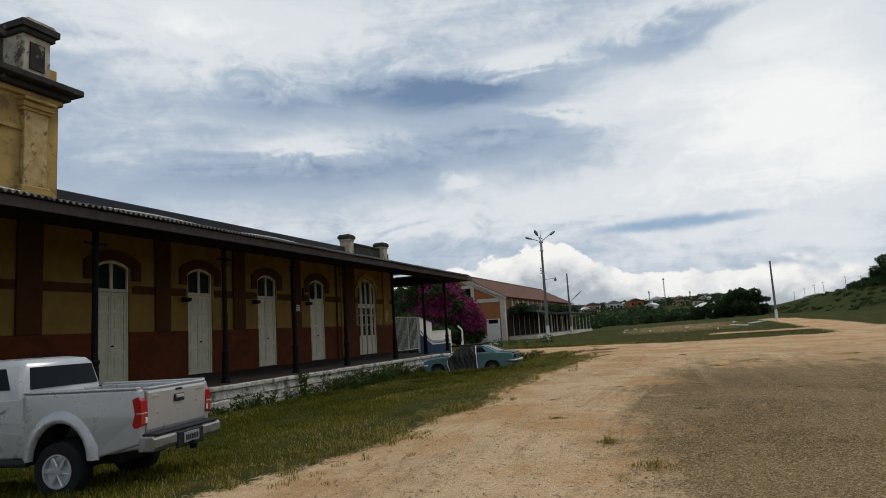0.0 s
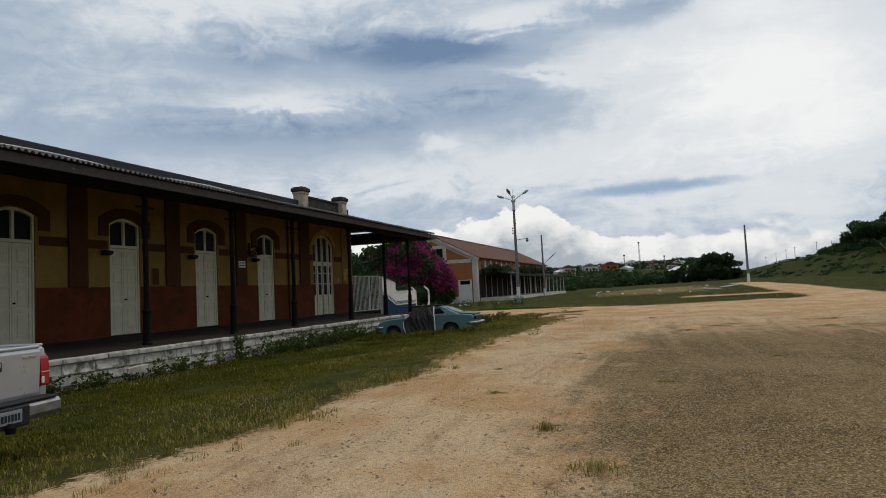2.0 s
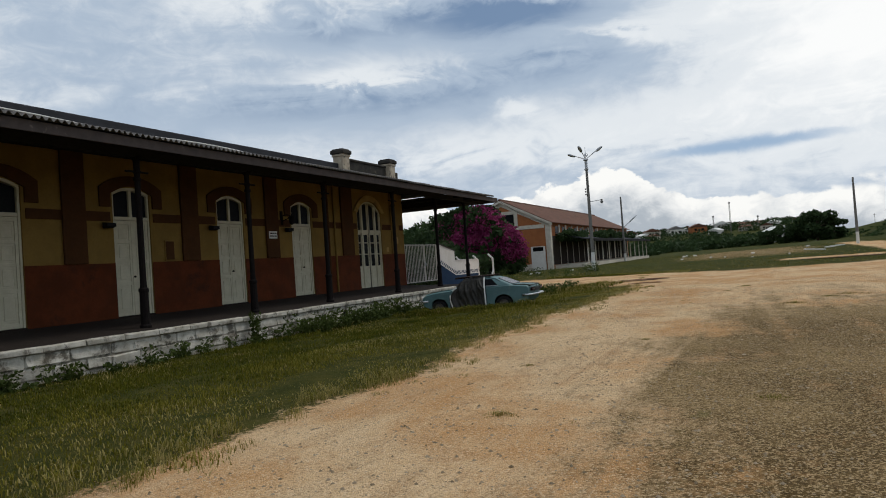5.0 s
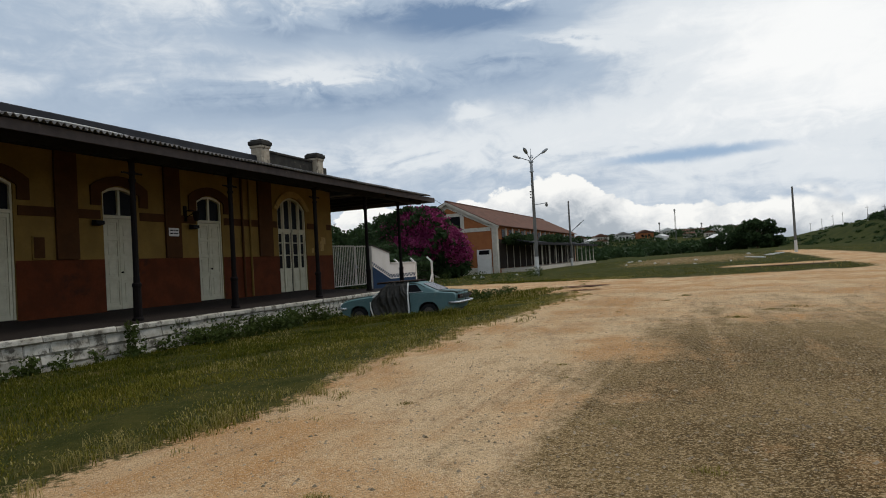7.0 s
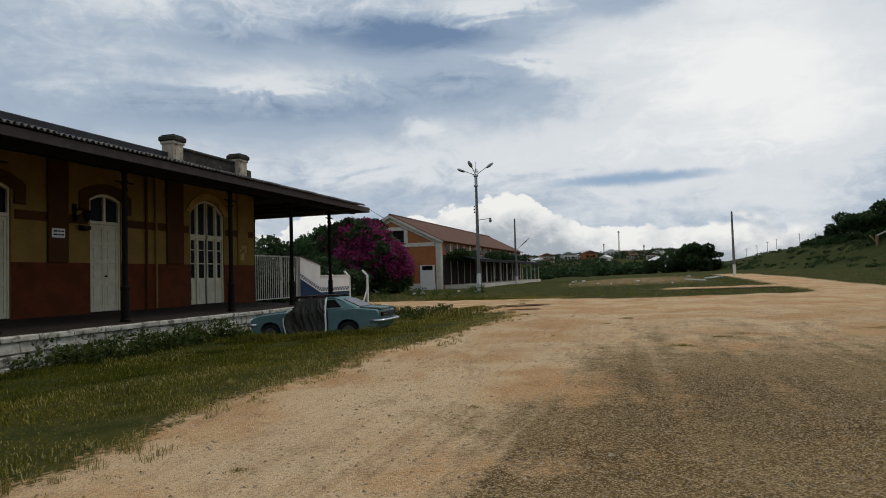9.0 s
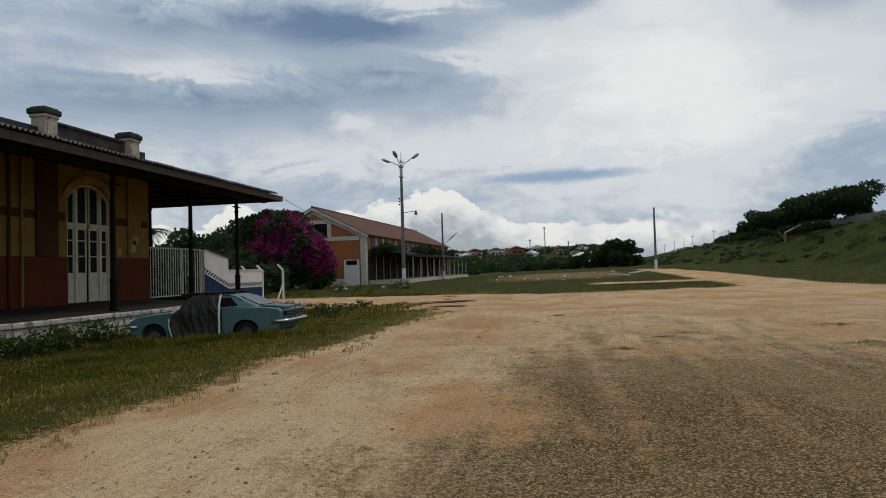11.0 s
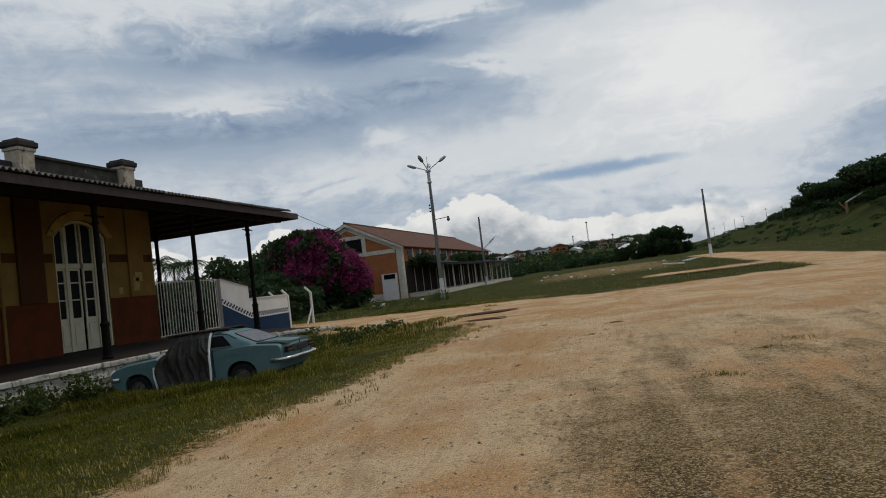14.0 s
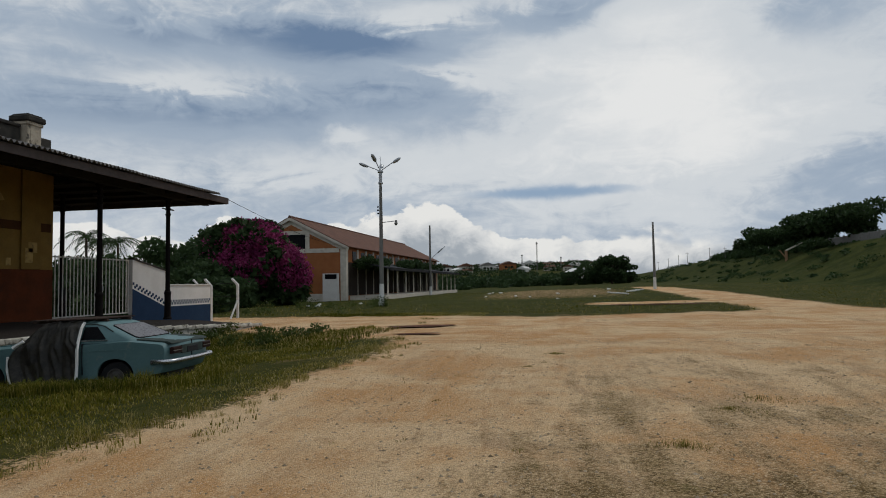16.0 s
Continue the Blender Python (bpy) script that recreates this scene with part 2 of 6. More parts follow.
M["wallwhite"] = surface("white_wall_paint", (0.72, 0.68, 0.63), (0.62, 0.57, 0.51), 0.85, 2.0, 0.6, (0.36, 0.30, 0.24), 0.66, 1.2, 0.15)
# near-black boards that carry the deep shade under the warehouse lean-to
M["shadeboard"] = surface("lean_to_shade_boards", (0.030, 0.022, 0.017), (0.048, 0.034, 0.025), 0.9, 2.0, 0.7)
M["bark"] = surface("bark", (0.09, 0.065, 0.045), (0.05, 0.038, 0.028), 0.95, 6.0, 0.7, None, 0.6, 1.0, 0.6, 18.0)
M["steel"] = surface("galvanised_steel", (0.42, 0.43, 0.44), (0.30, 0.31, 0.32), 0.5, 6.0, 0.6, None, 0.6, 1.0, 0.05, metal=0.6, spec=0.5)
M["gatepaint"] = surface("pale_gate_paint", (0.66, 0.62, 0.56), (0.52, 0.48, 0.42), 0.6, 6.0, 0.6, (0.20, 0.12, 0.07), 0.68, 4.0, 0.05)


def leafy(name, a, b, c, rough=0.6):
    m = bpy.data.materials.new(name)
    m.use_nodes = True
    k = Tree(m.node_tree)
    out = k.node("ShaderNodeOutputMaterial")
    bs = k.node("ShaderNodeBsdfPrincipled")
    g = k.node("ShaderNodeNewGeometry")
    col = k.mix(g.outputs["Random Per Island"], a, b)
    col = k.mix(k.step(k.noise(g.outputs["Position"], 0.7, 3.0), 0.45, 0.7), col, c)
    k.put(bs.inputs["Base Color"], col)
    bs.inputs["Roughness"].default_value = rough
    bs.inputs["Specular IOR Level"].default_value = 0.06
    tr = k.node("ShaderNodeBsdfTranslucent")
    k.put(tr.inputs[0], col)
    mx = k.node("ShaderNodeMixShader")
    mx.inputs[0].default_value = 0.3
    k.t.links.new(bs.outputs[0], mx.inputs[1])
    k.t.links.new(tr.outputs[0], mx.inputs[2])
    k.t.links.new(mx.outputs[0], out.inputs[0])
    return m


M["leaf"] = leafy("tree_leaves", (0.035, 0.062, 0.022), (0.055, 0.085, 0.03), (0.028, 0.05, 0.02))
M["leaf_dark"] = leafy("dark_leaves", (0.030, 0.052, 0.020), (0.050, 0.078, 0.028), (0.024, 0.042, 0.017))
M["bract"] = leafy("magenta_bracts", (0.21, 0.020, 0.085), (0.42, 0.085, 0.20), (0.10, 0.010, 0.045))
M["blade"] = leafy("grass_blades", (0.058, 0.070, 0.007), (0.125, 0.114, 0.011), (0.038, 0.050, 0.006), 0.85)
M["straw"] = leafy("dry_grass", (0.32, 0.25, 0.085), (0.46, 0.37, 0.15), (0.25, 0.205, 0.06), 0.85)
M["olive"] = leafy("yellowing_grass", (0.135, 0.125, 0.014), (0.235, 0.190, 0.034), (0.10, 0.098, 0.012), 0.85)
M["weed"] = leafy("weed_leaves", (0.052, 0.074, 0.018), (0.080, 0.100, 0.026), (0.040, 0.058, 0.015))


def build_ground_material():
    m = bpy.data.materials.new("earth_gravel_grass")
    m.use_nodes = True
    k = Tree(m.node_tree)
    out = k.node("ShaderNodeOutputMaterial")
    bs = k.node("ShaderNodeBsdfPrincipled")
    pos = k.node("ShaderNodeNewGeometry").outputs["Position"]
    at = k.node("ShaderNodeAttribute", attribute_name="kind")
    sep = k.node("ShaderNodeSeparateColor")
    k.put(sep.inputs[0], at.outputs["Color"])
    n1 = k.noise(pos, 0.35, 6.0, 0.6, 0.4)
    n2 = k.noise(pos, 1.8, 6.0, 0.65, 0.3)
    n3 = k.noise(pos, 14.0, 5.0, 0.7)
    n4 = k.noise(pos, 70.0, 3.0, 0.7)
    streak = k.noise(k.vmath("MULTIPLY", pos, (1.6, 0.16, 1.0)), 1.3, 5.0, 0.6, 0.4)
    # bare earth: pale sandy to orange
    earth = k.mix(k.step(n1, 0.38, 0.58), (0.53, 0.285, 0.115), (0.68, 0.475, 0.27))
    worn = k.noise(k.vmath("MULTIPLY", pos, (1.0, 0.45, 1.0)), 0.8, 7.0, 0.66, 0.9)
    earth = k.mix(k.step(worn, 0.53, 0.68, 0.0, 0.6), earth, (0.33, 0.21, 0.115))
    earth = k.mix(k.step(streak, 0.40, 0.75, 0.0, 0.6), earth, (0.64, 0.45, 0.26))
    earth = k.mix(k.step(n2, 0.56, 0.72, 0.0, 0.5), earth, (0.36, 0.17, 0.065))
    earth = k.mix(k.step(n4, 0.50, 0.72, 0.0, 0.6), earth, (0.24, 0.15, 0.085))
    earth = k.mix(k.step(n3, 0.55, 0.72, 0.0, 0.45), earth, (0.31, 0.20, 0.115))
    rut = k.noise(k.vmath("MULTIPLY", pos, (2.6, 0.22, 1.0)), 1.0, 6.0, 0.66, 0.8)
    earth = k.mix(k.step(rut, 0.53, 0.68, 0.0, 0.38), earth, (0.37, 0.205, 0.09))
    cross = k.noise(k.vmath("MULTIPLY", pos, (0.14, 1.3, 1.0)), 1.1, 5.0, 0.62, 0.5)
    beyond = k.step(k.xyz(pos)[1], 20.0, 30.0)
    earth = k.mix(k.math("MULTIPLY", k.step(cross, 0.46, 0.66, 0.0, 0.75), beyond), earth, (0.46, 0.22, 0.08))
    # gravel: grey-brown with pale stones
    cell = k.node("ShaderNodeTexVoronoi")
    k.put(cell.inputs["Vector"], pos)
    cell.inputs["Scale"].default_value = 70.0
    peb = k.xyz(cell.outputs["Color"])[0]
    grav = k.mix(k.step(n1, 0.38, 0.62), (0.105, 0.066, 0.025), (0.24, 0.158, 0.070))
    grav = k.mix(k.step(n3, 0.45, 0.62, 0.0, 0.6), grav, (0.085, 0.052, 0.020))
    grav = k.mix(k.step(peb, 0.50, 0.95, 0.0, 0.8), grav, (0.50, 0.355, 0.19))
    grav = k.mix(k.step(peb, 0.0, 0.3, 0.6, 0.0), grav, (0.055, 0.038, 0.022))
    grav = k.mix(k.step(n2, 0.60, 0.75, 0.0, 0.5), grav, (0.15, 0.135, 0.05))
    earth = k.mix(k.step(peb, 0.70, 0.98, 0.0, 0.5), earth, (0.72, 0.56, 0.37))
    earth = k.mix(k.step(peb, 0.0, 0.28, 0.5, 0.0), earth, (0.20, 0.125, 0.07))
    # turf
    big = k.node("ShaderNodeTexVoronoi")
    k.put(big.inputs["Vector"], pos)
    big.inputs["Scale"].default_value = 36.0
    stone = k.xyz(big.outputs["Color"])[1]
    chip = k.math("MULTIPLY", k.step(stone, 0.80, 0.90), k.step(big.outputs["Distance"], 0.42, 0.30))
    grav = k.mix(k.math("MULTIPLY", chip, 0.5), grav, k.mix(stone, (0.36, 0.27, 0.17), (0.60, 0.47, 0.31)))
    pit = k.math("MULTIPLY", k.step(stone, 0.22, 0.12), k.step(big.outputs["Distance"], 0.5, 0.35))
    grav = k.mix(k.math("MULTIPLY", pit, 0.6), grav, (0.060, 0.038, 0.016))
    earth = k.mix(k.math("MULTIPLY", pit, 0.35), earth, (0.20, 0.12, 0.06))
    earth = k.mix(k.math("MULTIPLY", chip, 0.30), earth, (0.74, 0.60, 0.42))
    turf = k.mix(k.step(n2, 0.35, 0.65), (0.036, 0.042, 0.010), (0.070, 0.064, 0.016))
    turf = k.mix(sep.outputs[2], turf, k.mix(k.step(n1, 0.35, 0.62), (0.025, 0.035, 0.008), (0.050, 0.054, 0.013)))
    turf = k.mix(k.math("MULTIPLY", k.step(n3, 0.52, 0.74, 0.0, 0.6), k.math("SUBTRACT", 1.0, sep.outputs[2])), turf, (0.15, 0.12, 0.05))
    turf = k.mix(k.math("MULTIPLY", k.step(n1, 0.60, 0.72, 0.0, 0.6), k.math("SUBTRACT", 1.0, sep.outputs[2])), turf, (0.26, 0.17, 0.085))
    wob = k.math("ADD", k.math("MULTIPLY", k.math("SUBTRACT", n2, 0.5), 1.1), k.math("MULTIPLY", k.math("SUBTRACT", n3, 0.5), 1.3))
    wobs = k.math("ADD", k.math("MULTIPLY", k.math("SUBTRACT", n1, 0.5), 1.8), k.math("MULTIPLY", k.math("SUBTRACT", n3, 0.5), 0.9))
    wobs = k.math("ADD", wobs, k.math("ADD", k.math("MULTIPLY", k.math("SUBTRACT", streak, 0.5), 1.3), k.math("MULTIPLY", k.math("SUBTRACT", n2, 0.5), 0.9)))
    gm = k.step(k.math("ADD", sep.outputs[0], wob), 0.34, 0.66)
    vm = k.step(k.math("ADD", sep.outputs[1], wobs), 0.2, 0.9)
    col = k.mix(vm, earth, grav)
    col = k.mix(gm, col, turf)
    k.put(bs.inputs["Base Color"], col)
    bs.inputs["Roughness"].default_value = 0.95
    bs.inputs["Specular IOR Level"].default_value = 0.03
    hgt = k.math("ADD", k.math("MULTIPLY", n3, 0.6), k.math("ADD", k.math("MULTIPLY", n4, 0.25), k.math("MULTIPLY", k.math("SUBTRACT", 1.0, cell.outputs["Distance"]), 0.35)))
    bp = k.node("ShaderNodeBump")
    bp.inputs["Strength"].default_value = 1.0
    bp.inputs["Distance"].default_value = 0.04
    k.put(bp.inputs["Height"], hgt)
    k.t.links.new(bp.outputs[0], bs.inputs["Normal"])
    k.t.links.new(bs.outputs[0], out.inputs[0])
    return m


M["ground"] = build_ground_material()


# ---- building helpers ----
def part(name, bm, material, parent=None, label="", smooth=False):
    me = bpy.data.meshes.new(name)
    bmesh.ops.recalc_face_normals(bm, faces=bm.faces)
    bm.to_mesh(me)
    bm.free()
    me.materials.append(M[material] if isinstance(material, str) else material)
    if smooth:
        me.polygons.foreach_set("use_smooth", [True] * len(me.polygons))
    ob = new(name, me)
    if parent:
        ob.parent = parent
    if label:
        ob["label"] = label
    return ob


def shared(name, me, parent, x, y, z, rz=0.0, s=(1, 1, 1)):
    ob = new(name, me)
    ob.parent = parent
    ob.matrix_basis = Matrix.LocRotScale((x, y, z), Euler((0, 0, rz)), s)
    return ob


def mesh_of(name, bm, material):
    me = bpy.data.meshes.new(name)
    bmesh.ops.recalc_face_normals(bm, faces=bm.faces)
    bm.to_mesh(me)
    bm.free()
    me.materials.append(M[material])
    return me


def thing(name, x, y, z, label, category, group="", kind="", rz=0.0):
    e = new(name)
    e.matrix_basis = pose(x, y, z, 0, 0, rz)
    return tagged(e, label, category, group, kind)


def box(bm, x0, x1, y0, y1, z0, z1, bevel=0.0, m=None):
    r = bmesh.ops.create_cube(bm, size=1.0)
    vs = r["verts"]
    for v in vs:
        v.co = Vector(((x0 + x1) / 2 + v.co.x * (x1 - x0), (y0 + y1) / 2 + v.co.y * (y1 - y0), (z0 + z1) / 2 + v.co.z * (z1 - z0)))
        if m:
            v.co = m @ v.co
    if bevel:
        es = list({e for v in vs for e in v.link_edges})
        bmesh.ops.bevel(bm, geom=es, offset=bevel, segments=1, affect="EDGES")
    return bm


def abox(x0, x1, y0, y1, z0, z1, bevel=0.0):
    return box(bmesh.new(), x0, x1, y0, y1, z0, z1, bevel)


def rod(bm, p, q, r0, r1=None, n=8):
    p, q = Vector(p), Vector(q)
    d = q - p
    m = Matrix.Translation((p + q) / 2) @ d.to_track_quat("Z", "Y").to_matrix().to_4x4()
    bmesh.ops.create_cone(bm, cap_ends=True, segments=n, radius1=r0, radius2=r0 if r1 is None else r1, depth=d.length, matrix=m)
    return bm


def lathe(bm, rings, n=16, x=0.0, y=0.0):
    """rings: (z, radius) upwards."""
    loops = []
    for z, r in rings:
        loops.append([bm.verts.new((x + r * math.cos(2 * math.pi * i / n), y + r * math.sin(2 * math.pi * i / n), z)) for i in range(n)])
    for a, b in zip(loops, loops[1:]):
        for i in range(n):
            bm.faces.new((a[i], a[(i + 1) % n], b[(i + 1) % n], b[i]))
    bm.faces.new(loops[0][::-1])
    bm.faces.new(loops[-1])
    return bm


def prism(bm, pts, axis, a, b):
    """Extrude an outline of 2D points from a to b along an axis."""
    def at(p, t):
        return {"x": (t, p[0], p[1]), "y": (p[0], t, p[1]), "z": (p[0], p[1], t)}[axis]
    lo = [bm.verts.new(at(p, a)) for p in pts]
    hi = [bm.verts.new(at(p, b)) for p in pts]
    n = len(pts)
    for i in range(n):
        bm.faces.new((lo[i], lo[(i + 1) % n], hi[(i + 1) % n], hi[i]))
    bm.faces.new(lo[::-1])
    bm.faces.new(hi)
    return bm


def tube(bm, pts, r, n=6):
    """One continuous round bar along points."""
    pts = [Vector(p) for p in pts]
    loops = []
    for i, p in enumerate(pts):
        d = (pts[min(i + 1, len(pts) - 1)] - pts[max(i - 1, 0)]).normalized()
        a = d.orthogonal().normalized() if not loops else (side - d * side.dot(d)).normalized()
        side = a
        b = d.cross(a)
        loops.append([bm.verts.new(p + r * (math.cos(t) * a + math.sin(t) * b)) for t in np.linspace(0, 2 * math.pi, n, endpoint=False)])
    for u, w in zip(loops, loops[1:]):
        for i in range(n):
            bm.faces.new((u[i], u[(i + 1) % n], w[(i + 1) % n], w[i]))
    bm.faces.new(loops[0][::-1])
    bm.faces.new(loops[-1])
    return bm


# ---- ground ----
def sstep(v, a, b):
    t = min(1.0, max(0.0, (v - a) / (b - a)))
    return t * t * (3 - 2 * t)


def lerp(a, b, t):
    return a + (b - a) * t


def foot_x(y):
    return 36.0 - 6.0 * sstep(y, 150, 300)


def gz(x, y):
    near = -0.38 * sstep(-x, -3.0, 7.0) * (1 - sstep(y, 26, 44))
    far = min(1.0, max(0.0, (y - 35) / 60)) * (0.25 + 0.022 * max(-40, min(40, x)))
    fx = foot_x(y)
    crest = lerp(6.3, 2.8, sstep(y, 200, 360))
    bank = crest * sstep(x, fx, fx + 19.0) if y < 700 else 0.0
    rise = 11.0 * sstep(y, 230, 440) + 10.0 * sstep(y, 440, 720)
    if x > fx:
        rise *= 1 - sstep(x, fx, fx + 19)
    return near + far + bank + rise


def kinds(x, y):
    """How much turf and how much gravel there is at a place."""
    border = 2.1 + 0.25 * math.sin(y * 0.35) + 0.15 * math.sin(y * 1.1 + 1) - 1.6 * sstep(-y, 1.0, 8.0)
    turf = 1 - sstep(x, border - 1.0, border + 0.7)
    turf *= 1 - sstep(y, 26.5, 30.5) * (1 - 0.75 * math.exp(-((y - 31) / 2.2) ** 2) * sstep(-x, -1.0, 3.0))
    verge = 41.7 - 2.0 * math.exp(-((x - 6.0) / 4.0) ** 2) + 0.25 * max(0.0, min(x, 20.0) - 12.0)
    back = sstep(y, verge - 1.3, verge + 1.3)
    road = math.exp(-((x - 19.4) / (2.7 - 0.01 * min(80, max(0, y - 45)))) ** 4) * (1 - sstep(y, 100, 130))
    strip = math.exp(-((y - 51.5 - 0.2 * x) / 2.0) ** 4) * sstep(x, 7, 10) * (1 - sstep(x, 15, 20))
    right = max(sstep(x, 24.0 + 0.05 * y, 28.0 + 0.05 * y), sstep(x, 21.3, 24.0) * sstep(y, 36, 44))
    turf = max(turf, back * (1 - road) * (1 - 0.9 * strip), right)
    patch = math.exp(-(((x - 6) / 9) ** 4 + ((y - 92) / 26) ** 4))
    turf *= 1 - 0.62 * patch
    gravel = sstep(x - 1.2 * sstep(-y, -2.0, 4.0), 4.2, 7.6) * (1 - sstep(y, 12 + 0.3 * x, 24 + 0.35 * x))
    gravel *= 1.05 - 0.62 * sstep(y, 9, 18)
    return turf, max(gravel, patch)


def axis_steps(lo, hi, fine, a, b, grow=1.12):
    s = list(np.arange(a, b + 1e-6, fine))
    d = fine
    while s[-1] < hi:
        d *= grow
        s.append(s[-1] + d)
    d, left = fine, []
    at = a
    while at > lo:
        d *= grow
        at -= d
        left.append(at)
    return left[::-1] + s


def build_ground():
    xs = axis_steps(-1600, 1600, 0.28, -13, 22)
    ys = axis_steps(-600, 1800, 0.32, -12, 46, 1.06)
    verts, cols, faces = [], [], []
    for y in ys:
        for x in xs:
            z = gz(x, y)
            tf, gv = kinds(x, y)
            if -14 < x < 30 and -14 < y < 60:
                z += 0.035 * noise.noise((x * 0.7, y * 0.25, 0)) + 0.012 * noise.noise((x * 2.2, y * 2.2, 4))
                z += 0.05 * tf * noise.noise((x * 0.6, y * 0.6, 9))
            elif y > 40:
                z += 0.12 * noise.noise((x * 0.12, y * 0.12, 0))
                if x > foot_x(y):
                    z += 0.5 * noise.noise((x * 0.15, y * 0.15, 5)) * sstep(x, foot_x(y), foot_x(y) + 6)
            verts.append((x, y, z))
            cols += [tf, gv, max(sstep(x, foot_x(y) - 8, foot_x(y) + 1), 0.55 * sstep(y, 42, 60)), 1.0]
    w = len(xs)
    for j in range(len(ys) - 1):
        for i in range(w - 1):
            a = j * w + i
            faces.append((a, a + 1, a + w + 1, a + w))
    me = bpy.data.meshes.new("ground")
    me.from_pydata(verts, [], faces)
    at = me.color_attributes.new("kind", "FLOAT_COLOR", "POINT")
    at.data.foreach_set("color", cols)
    me.polygons.foreach_set("use_smooth", [True] * len(me.polygons))
    me.materials.append(M["ground"])
    tagged(new("ground", me), "sandy orange earth yard with gravel and rough turf", "ground", kind="structure")


build_ground()

# ---- station ----
WX, PZ = -10.8, 0.68
END_Y = 28.55
DOORS = [0.9, 6.84, 10.98, 15.28, 19.52]
FRENCH = 25.05
station = tagged(new("station_building"), "old cream and oxide-red railway station with dark brown trim", "building", kind="structure")


def arch(y, half, spring, crown, n=10):
    """Points of a segmental arch from left to right."""
    rise = crown - spring
    r = (half * half + rise * rise) / (2 * rise)
    a = math.asin(half / r)
    return [(y + r * math.sin(t), crown - r + r * math.cos(t)) for t in np.linspace(-a, a, n)]


def build_front():
    T = 6.0
    ops = [(d, 0.68, 4.60, 4.80) for d in DOORS] + [(FRENCH, 1.12, 4.55, 5.15)]
    at = -8.0
    for c, hw, sp, cr in ops:
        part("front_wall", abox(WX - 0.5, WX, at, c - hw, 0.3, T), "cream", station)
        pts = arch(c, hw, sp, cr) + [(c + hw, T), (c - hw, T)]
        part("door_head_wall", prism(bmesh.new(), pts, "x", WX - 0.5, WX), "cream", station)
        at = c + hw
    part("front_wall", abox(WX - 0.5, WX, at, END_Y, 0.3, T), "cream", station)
    # dado, stripe, pilasters
    at, strip = -8.0, WX + 0.03
    for c, hw, sp, cr in ops + [(END_Y + 0.1, 0.1, 0, 0)]:
        end = min(c - hw, END_Y)
        part("dado", abox(WX, WX + 0.02, at, end - 0.005, PZ - 0.1, 2.38, 0.004), "dado", station, "oxide-red painted dado")
        part("string_course", abox(WX, strip, at + 0.1, end - 0.1, 3.69, 3.98, 0.008), "brown", station, "dark brown string course")
        at = c + hw + 0.005
    for y0, y1 in ((-1.6, -0.85), (3.48, 4.28), (8.64, 9.36), (12.9, 13.66), (17.17, 17.93), (22.5, 23.45)):
        part("pilaster", abox(WX, WX + 0.09, y0, y1, 2.385, 6.0, 0.012), "brown", station, "dark brown pilaster")
    part("pilaster", abox(WX, WX + 0.07, 27.15, 27.95, 2.385, 6.0, 0.012), "cream", station, "peeling cream pilaster")
    for y0, y1, z0, z1 in ((27.3, 27.62, 2.6, 3.1), (27.42, 27.8, 2.95, 3.3), (26.6, 26.8, 2.5, 2.75)):
        part("plaster_scar", abox(WX + 0.06 if y0 > 27 else WX, WX + 0.074 if y0 > 27 else WX + 0.012, y0, y1, z0, z1, 0.006), "tower", station, "pale patch where the paint has peeled")
    for d in DOORS:
        hood(d, 0.72, 1.14, 4.62, 4.83, 5.16, "brown")
    hood(FRENCH, 1.14, 1.42, 4.6, 5.17, 5.46, "tower")


def hood(c, hi, ho, z0, ci, co, mat):
    """Arched label mould; a brown one has short ears that drop at its ends."""
    ear = 0.42 if mat == "brown" else 0.0
    inner = arch(c, hi, z0 - 0.06, ci)
    outer = arch(c, ho, z0 + 0.14 if mat == "brown" else z0, co)
    if ear:
        inner = [(c - hi - 0.05, inner[0][1] - ear), (c - hi - 0.05, inner[0][1])] + inner[1:-1] + [(c + hi + 0.05, inner[-1][1]), (c + hi + 0.05, inner[-1][1] - ear)]
        outer = [(c - ho, inner[0][1])] + outer + [(c + ho, inner[0][1])]
    bm = bmesh.new()
    n = len(inner)
    a, b, c2, d = [[bm.verts.new((x, *p)) for p in row] for x in (WX - 0.02, WX + 0.06) for row in (inner, outer)]
    for i in range(n - 1):
        for q in ((c2[i], c2[i + 1], d[i + 1], d[i]), (b[i], b[i + 1], d[i + 1], d[i]), (a[i], a[i + 1], c2[i + 1], c2[i]), (a[i], a[i + 1], b[i + 1], b[i])):
            bm.faces.new(q)
    bm.faces.new((a[0], b[0], d[0], c2[0]))
    bm.faces.new((a[-1], b[-1], d[-1], c2[-1]))
    part("hood_mould", bm, mat, station)


build_front()
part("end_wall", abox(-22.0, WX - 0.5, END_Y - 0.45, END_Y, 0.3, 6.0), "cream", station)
part("end_dado", abox(-22.0, WX, END_Y, END_Y + 0.02, PZ - 0.1, 2.38), "dado", station)
part("rear_wall", abox(-22.4, -22.0, -8.0, END_Y, 0.3, 6.0), "cream", station)
part("near_wall", abox(-22.0, WX - 0.5, -8.4, -8.0, 0.3, 6.0), "cream", station)
part("parapet", abox(WX - 0.45, WX - 0.05, 4.7, 22.74, 6.0, 6.9, 0.03), "roofdark", station, "dark weathered roof parapet")
part("end_parapet", abox(WX - 0.36, WX - 0.06, 23.38, 27.17, 6.0, 7.12, 0.02), "grime", station, "blackened plaster parapet")
part("parapet_coping", abox(WX - 0.42, WX + 0.0, 23.42, 27.13, 7.12, 7.24, 0.03), "grime", station)
